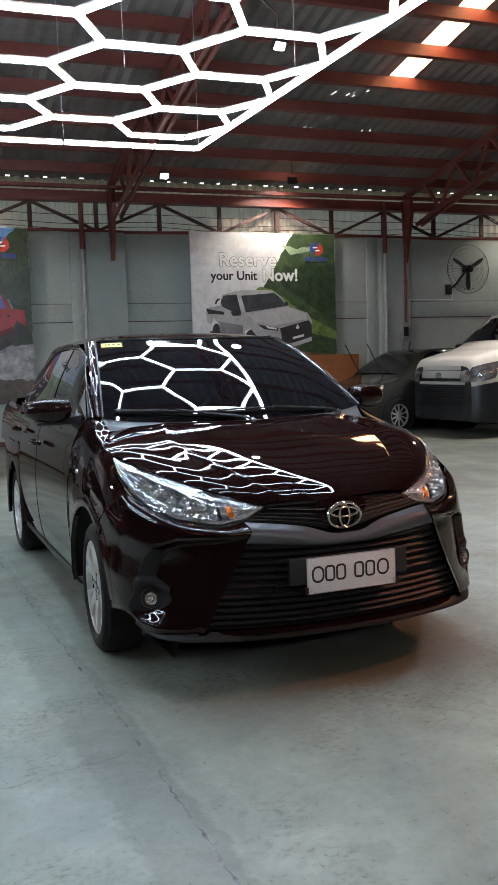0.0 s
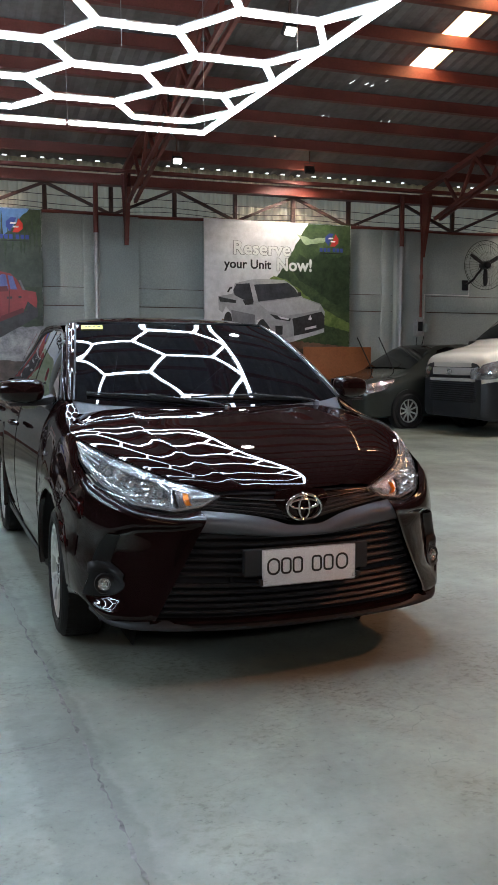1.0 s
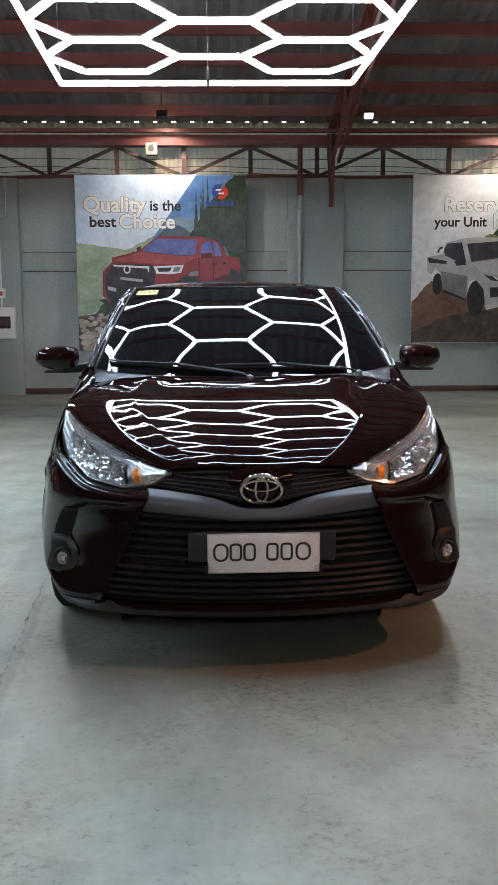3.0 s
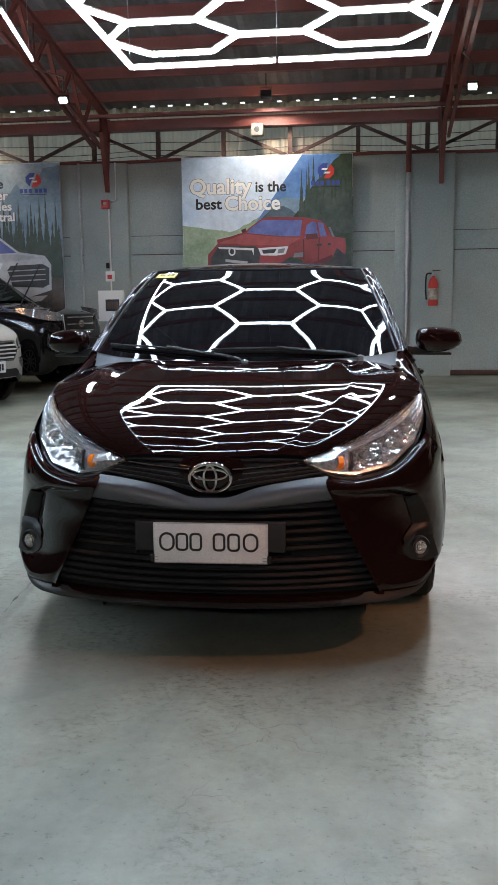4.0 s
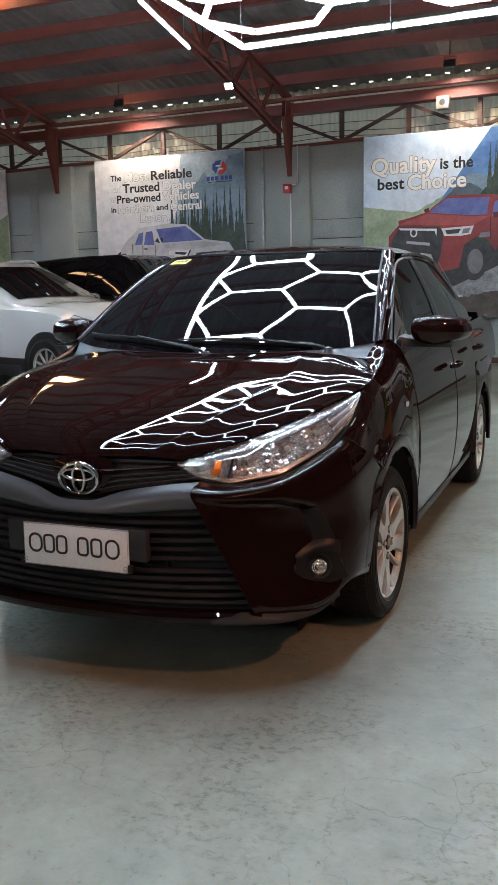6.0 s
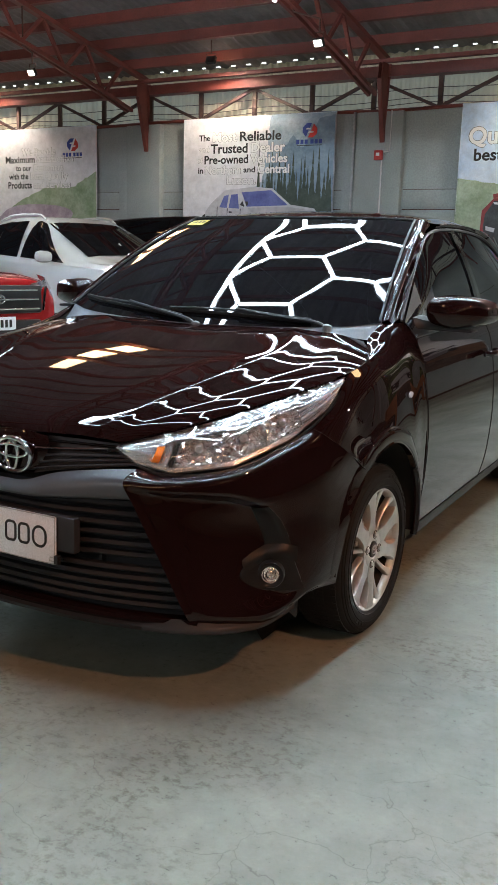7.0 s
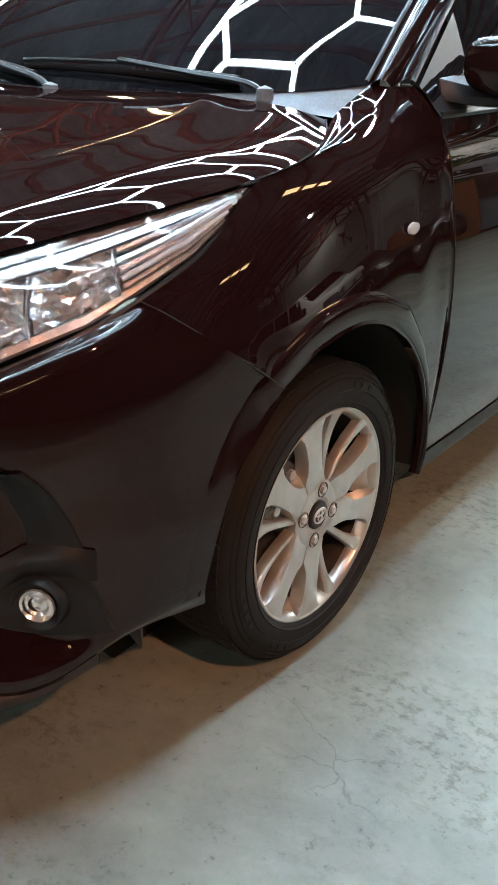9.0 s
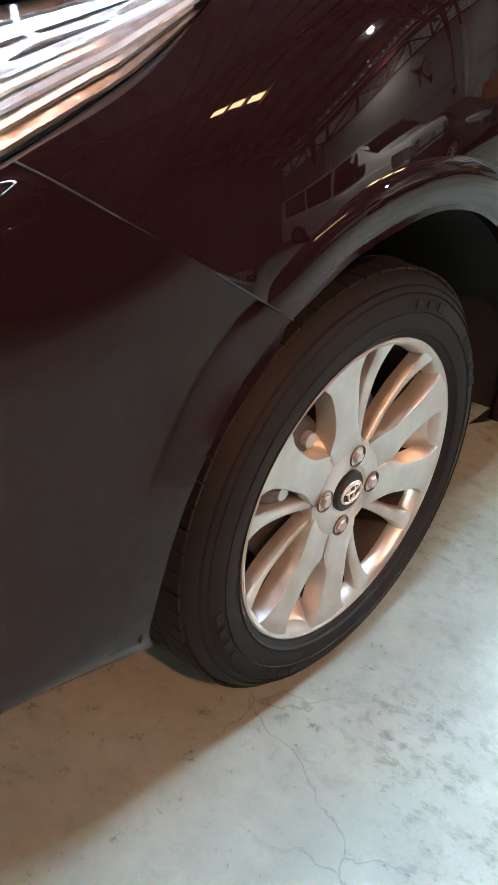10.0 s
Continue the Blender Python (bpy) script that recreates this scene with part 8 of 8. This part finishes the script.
def rounded_front(c, at):
    """Swept headlights, a slatted six-sided grille, fog lamps in bright frames and a dark lower lip."""
    def patch(rows, out):
        return sheet([[at(p.x, p.z, out) for p in r] for r in surface([[(x, 0, z) for x, z in r] for r in rows], 4, 4)])

    grille = part("grille", patch([[(x * f, z) for f in (-1, -0.5, 0, 0.5, 1)] for x, z in ((0.40, 0.80), (0.47, 0.70), (0.38, 0.585))], 0.012), GRILLE_BLACK, c, "black six-sided grille")
    for z, x in ((0.765, 0.42), (0.715, 0.445), (0.665, 0.435), (0.615, 0.39)):
        part("grille_bar", tube([at(x * f, z, 0.026) for f in np.linspace(-1, 1, 13)], 0.012, 6), SILVER_PAINT, grille)
    part("grille_rim", tube([at(x, z, 0.018) for x, z in ((-0.41, 0.81), (0.0, 0.815), (0.41, 0.81), (0.48, 0.70), (0.39, 0.575), (0.0, 0.57), (-0.39, 0.575), (-0.48, 0.70))], 0.010, 6, closed=True), CHROME, grille)
    build_badge(c, 1.0, tuple(at(0, 0.745, 0.06)))
    part("lower_intake", patch([[(x * f, z) for f in (-1, -0.5, 0, 0.5, 1)] for x, z in ((0.46, 0.47), (0.50, 0.42), (0.46, 0.37))], 0.012), BLACK_PLASTIC, c)
    p = part("number_plate", box(0, -0.045, 0.505, 0.39, 0.012, 0.14, 0.003), PLATE_WHITE, c, "white plate with dark bars")
    for n in range(6):
        part("plate_bar", box(-0.13 + 0.052 * n, -0.054, 0.505, 0.03, 0.004, 0.08), INK, p)
    for s in (1, -1):
        lamp = part("headlight", patch([[(0.49 * s, 0.80), (0.62 * s, 0.875), (0.72 * s, 0.935), (0.79 * s, 1.00)], [(0.52 * s, 0.755), (0.68 * s, 0.80), (0.79 * s, 0.87), (0.83 * s, 0.965)], [(0.54 * s, 0.715), (0.70 * s, 0.735), (0.83 * s, 0.80), (0.865 * s, 0.93)]], 0.010), VAN_LAMP, c, "long swept clear headlight")
        part("headlight_rim", tube([at(x * s, z, 0.014) for x, z in ((0.49, 0.80), (0.62, 0.875), (0.72, 0.935), (0.79, 1.00), (0.865, 0.93), (0.83, 0.80), (0.70, 0.735), (0.54, 0.715))], 0.006, 5, closed=True), BLACK_PLASTIC, lamp)
        pocket = part("fog_pocket", patch([[(0.52 * s, 0.60), (0.64 * s, 0.60), (0.78 * s, 0.565)], [(0.54 * s, 0.50), (0.64 * s, 0.475), (0.74 * s, 0.47)]], 0.010), BLACK_PLASTIC, c)
        part("fog_frame", tube([at(x * s, z, 0.014) for x, z in ((0.52, 0.60), (0.64, 0.60), (0.78, 0.565), (0.74, 0.47), (0.64, 0.475), (0.54, 0.50))], 0.009, 6, closed=True), CHROME, pocket, "bright frame round the fog lamp")
        part("fog_lamp", patch([[(0.60 * s, 0.575), (0.67 * s, 0.575), (0.72 * s, 0.56)], [(0.60 * s, 0.505), (0.67 * s, 0.495), (0.71 * s, 0.49)]], 0.018), VAN_LAMP, pocket)


def suv_front(c, w, chrome_bars, z0=0.0, fogs=True, wide=0.86, k=1.0):
    part("grille", box(0, -0.012, 0.74 + z0, wide, 0.06, 0.30, 0.03), BLACK_PLASTIC, c, "dark grille")
    for n in range(chrome_bars):
        part("grille_bar", box(0, -0.045, 0.64 + z0 + 0.20 * n / max(1, chrome_bars - 1), wide - 0.08 - 0.03 * n, 0.03, 0.022, 0.008), CHROME, c)
    build_badge(c, 1.0, (0, -0.07, 0.745 + z0))
    lamp = [[(0.47, -0.02, 0.90 + z0), (0.66, 0.03, 0.93 + z0), (0.84, 0.20, 0.96 + z0), (0.90, 0.46, 0.99 + z0)], [(0.48, -0.05, 0.80 + z0), (0.70, 0.01, 0.80 + z0), (0.90, 0.18, 0.85 + z0), (0.925, 0.44, 0.93 + z0)]]
    lamp_pair(c, [[(x * k, y + (1 - k) * 0.4, z) for x, y, z in r] for r in lamp], VAN_LAMP)
    part("skid_plate", box(0, -0.015, 0.335 + z0, 0.80, 0.05, 0.05, 0.015), SILVER_PAINT, c)
    for s in (1, -1):
        part("grille_side", tube([(wide / 2 * s, -0.045, 0.62 + z0), ((wide / 2 + 0.04) * s, -0.04, 0.88 + z0)], 0.014, 6), CHROME, c)
    part("lower_intake", box(0, 0.0, 0.44 + z0, 1.10, 0.08, 0.16, 0.03), BLACK_PLASTIC, c)
    p = part("number_plate", box(0, -0.06, 0.49 + z0, 0.39, 0.012, 0.14, 0.003), PLATE_WHITE, c, "white plate with dark bars")
    for n in range(6):
        part("plate_bar", box(-0.13 + 0.052 * n, -0.069, 0.49 + z0, 0.03, 0.004, 0.08), INK, p)
    for s in (1, -1) if fogs else ():
        part("fog_pocket", box(0.66 * s, 0.05, 0.50 + z0, 0.24, 0.08, 0.16, 0.03), BLACK_PLASTIC, c)
        part("fog_lamp", lathe([(-0.01, 0.0), (-0.01, 0.045), (0.02, 0.05)], 18, "y", m=Matrix.Translation((0.66 * s, 0.0, 0.50 + z0))), CHROME, c)


def build_left_row():
    st = ((0.00, 0.52, 0.36, 0.72, 0.83, 0.44), (0.07, 0.68, 0.30, 0.79, 0.92, 0.56), (0.20, 0.80, 0.27, 0.86, 1.00, 0.63), (0.45, 0.90, 0.25, 0.95, 1.08, 0.68), (0.80, 0.925, 0.25, 1.04, 1.14, 0.70),
          (1.55, 0.93, 0.25, 1.08, 1.19, 0.71), (2.70, 0.93, 0.25, 1.12, 1.66, 0.61), (3.05, 0.93, 0.25, 1.13, 1.71, 0.64)) + suv_stations(1.71, 0.93, 4.7, 0.04)[6:]
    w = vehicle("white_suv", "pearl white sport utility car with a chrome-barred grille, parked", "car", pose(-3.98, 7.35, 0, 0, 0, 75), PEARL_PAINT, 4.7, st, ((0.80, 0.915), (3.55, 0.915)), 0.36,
                (("front", 1.61, 2.64, 0), ("side", 1.85, 2.95, 0.75), ("side", 3.03, 3.65, 0.0), ("side", 3.72, 4.2, -0.1)))
    rounded_front(w, nose_of(st))
    body = next(o for o in w.children if o.name.startswith("body"))
    body.data.materials.append(BLACK_PLASTIC)
    for f in body.data.polygons:
        if f.center.z < 0.40 and len(f.vertices) == 4:
            f.material_index = 1
    for s in (1, -1):
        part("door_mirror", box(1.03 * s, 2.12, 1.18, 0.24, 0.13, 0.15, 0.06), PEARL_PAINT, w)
        part("lower_cladding", box(0.915 * s, 2.3, 0.30, 0.03, 1.9, 0.14, 0.01), BLACK_PLASTIC, w)
        part("roof_rail", tube(spline([(0.58 * s, 2.75, 1.66), (0.58 * s, 2.95, 1.74), (0.58 * s, 3.6, 1.73), (0.57 * s, 4.0, 1.64)], 5), 0.016, 6), SILVER_PAINT, w)
    b = vehicle("black_suv", "glossy black sport utility car with lifted wipers, parked by the wall", "car", pose(-3.75, 9.95, 0, 0, 0, 78), BLACK_PAINT, 4.7, suv_stations(1.84, 0.93, 4.7, 0.12), ((0.95, 0.915), (3.65, 0.915)), 0.37,
                (("front", 1.16, 1.82, 0), ("side", 1.5, 2.45, 0.42), ("side", 2.55, 3.5, 0.0)))
    suv_front(b, 0.92, 3, 0.23)
    wipers_up(b, 1.15, 1.24, (-0.35, 0.25), 0.48)
    for s in (1, -1):
        part("door_mirror", box(1.02 * s, 1.62, 1.15, 0.24, 0.13, 0.17, 0.05), BLACK_PAINT, b)
    r = vehicle("red_car", "bright red car with chrome trim on its nose, parked", "car", pose(-5.15, 4.95, 0, 0, 0, 77), RED_PAINT, 4.6, suv_stations(1.50, 0.89, 4.6, -0.07, 0.5), ((0.92, 0.885), (3.4, 0.885)), 0.35,
                (("front", 1.66, 2.30, 0), ("side", 1.85, 2.6, 0.42), ("side", 2.7, 3.5, 0.0)))
    suv_front(r, 0.89, 3, 0.0, False, 1.10, 0.92)
    for s in (1, -1):
        part("door_mirror", box(1.0 * s, 2.08, 1.06, 0.22, 0.13, 0.15, 0.05), CHROME, r)


build_van()
build_grey_sedan()
build_left_row()
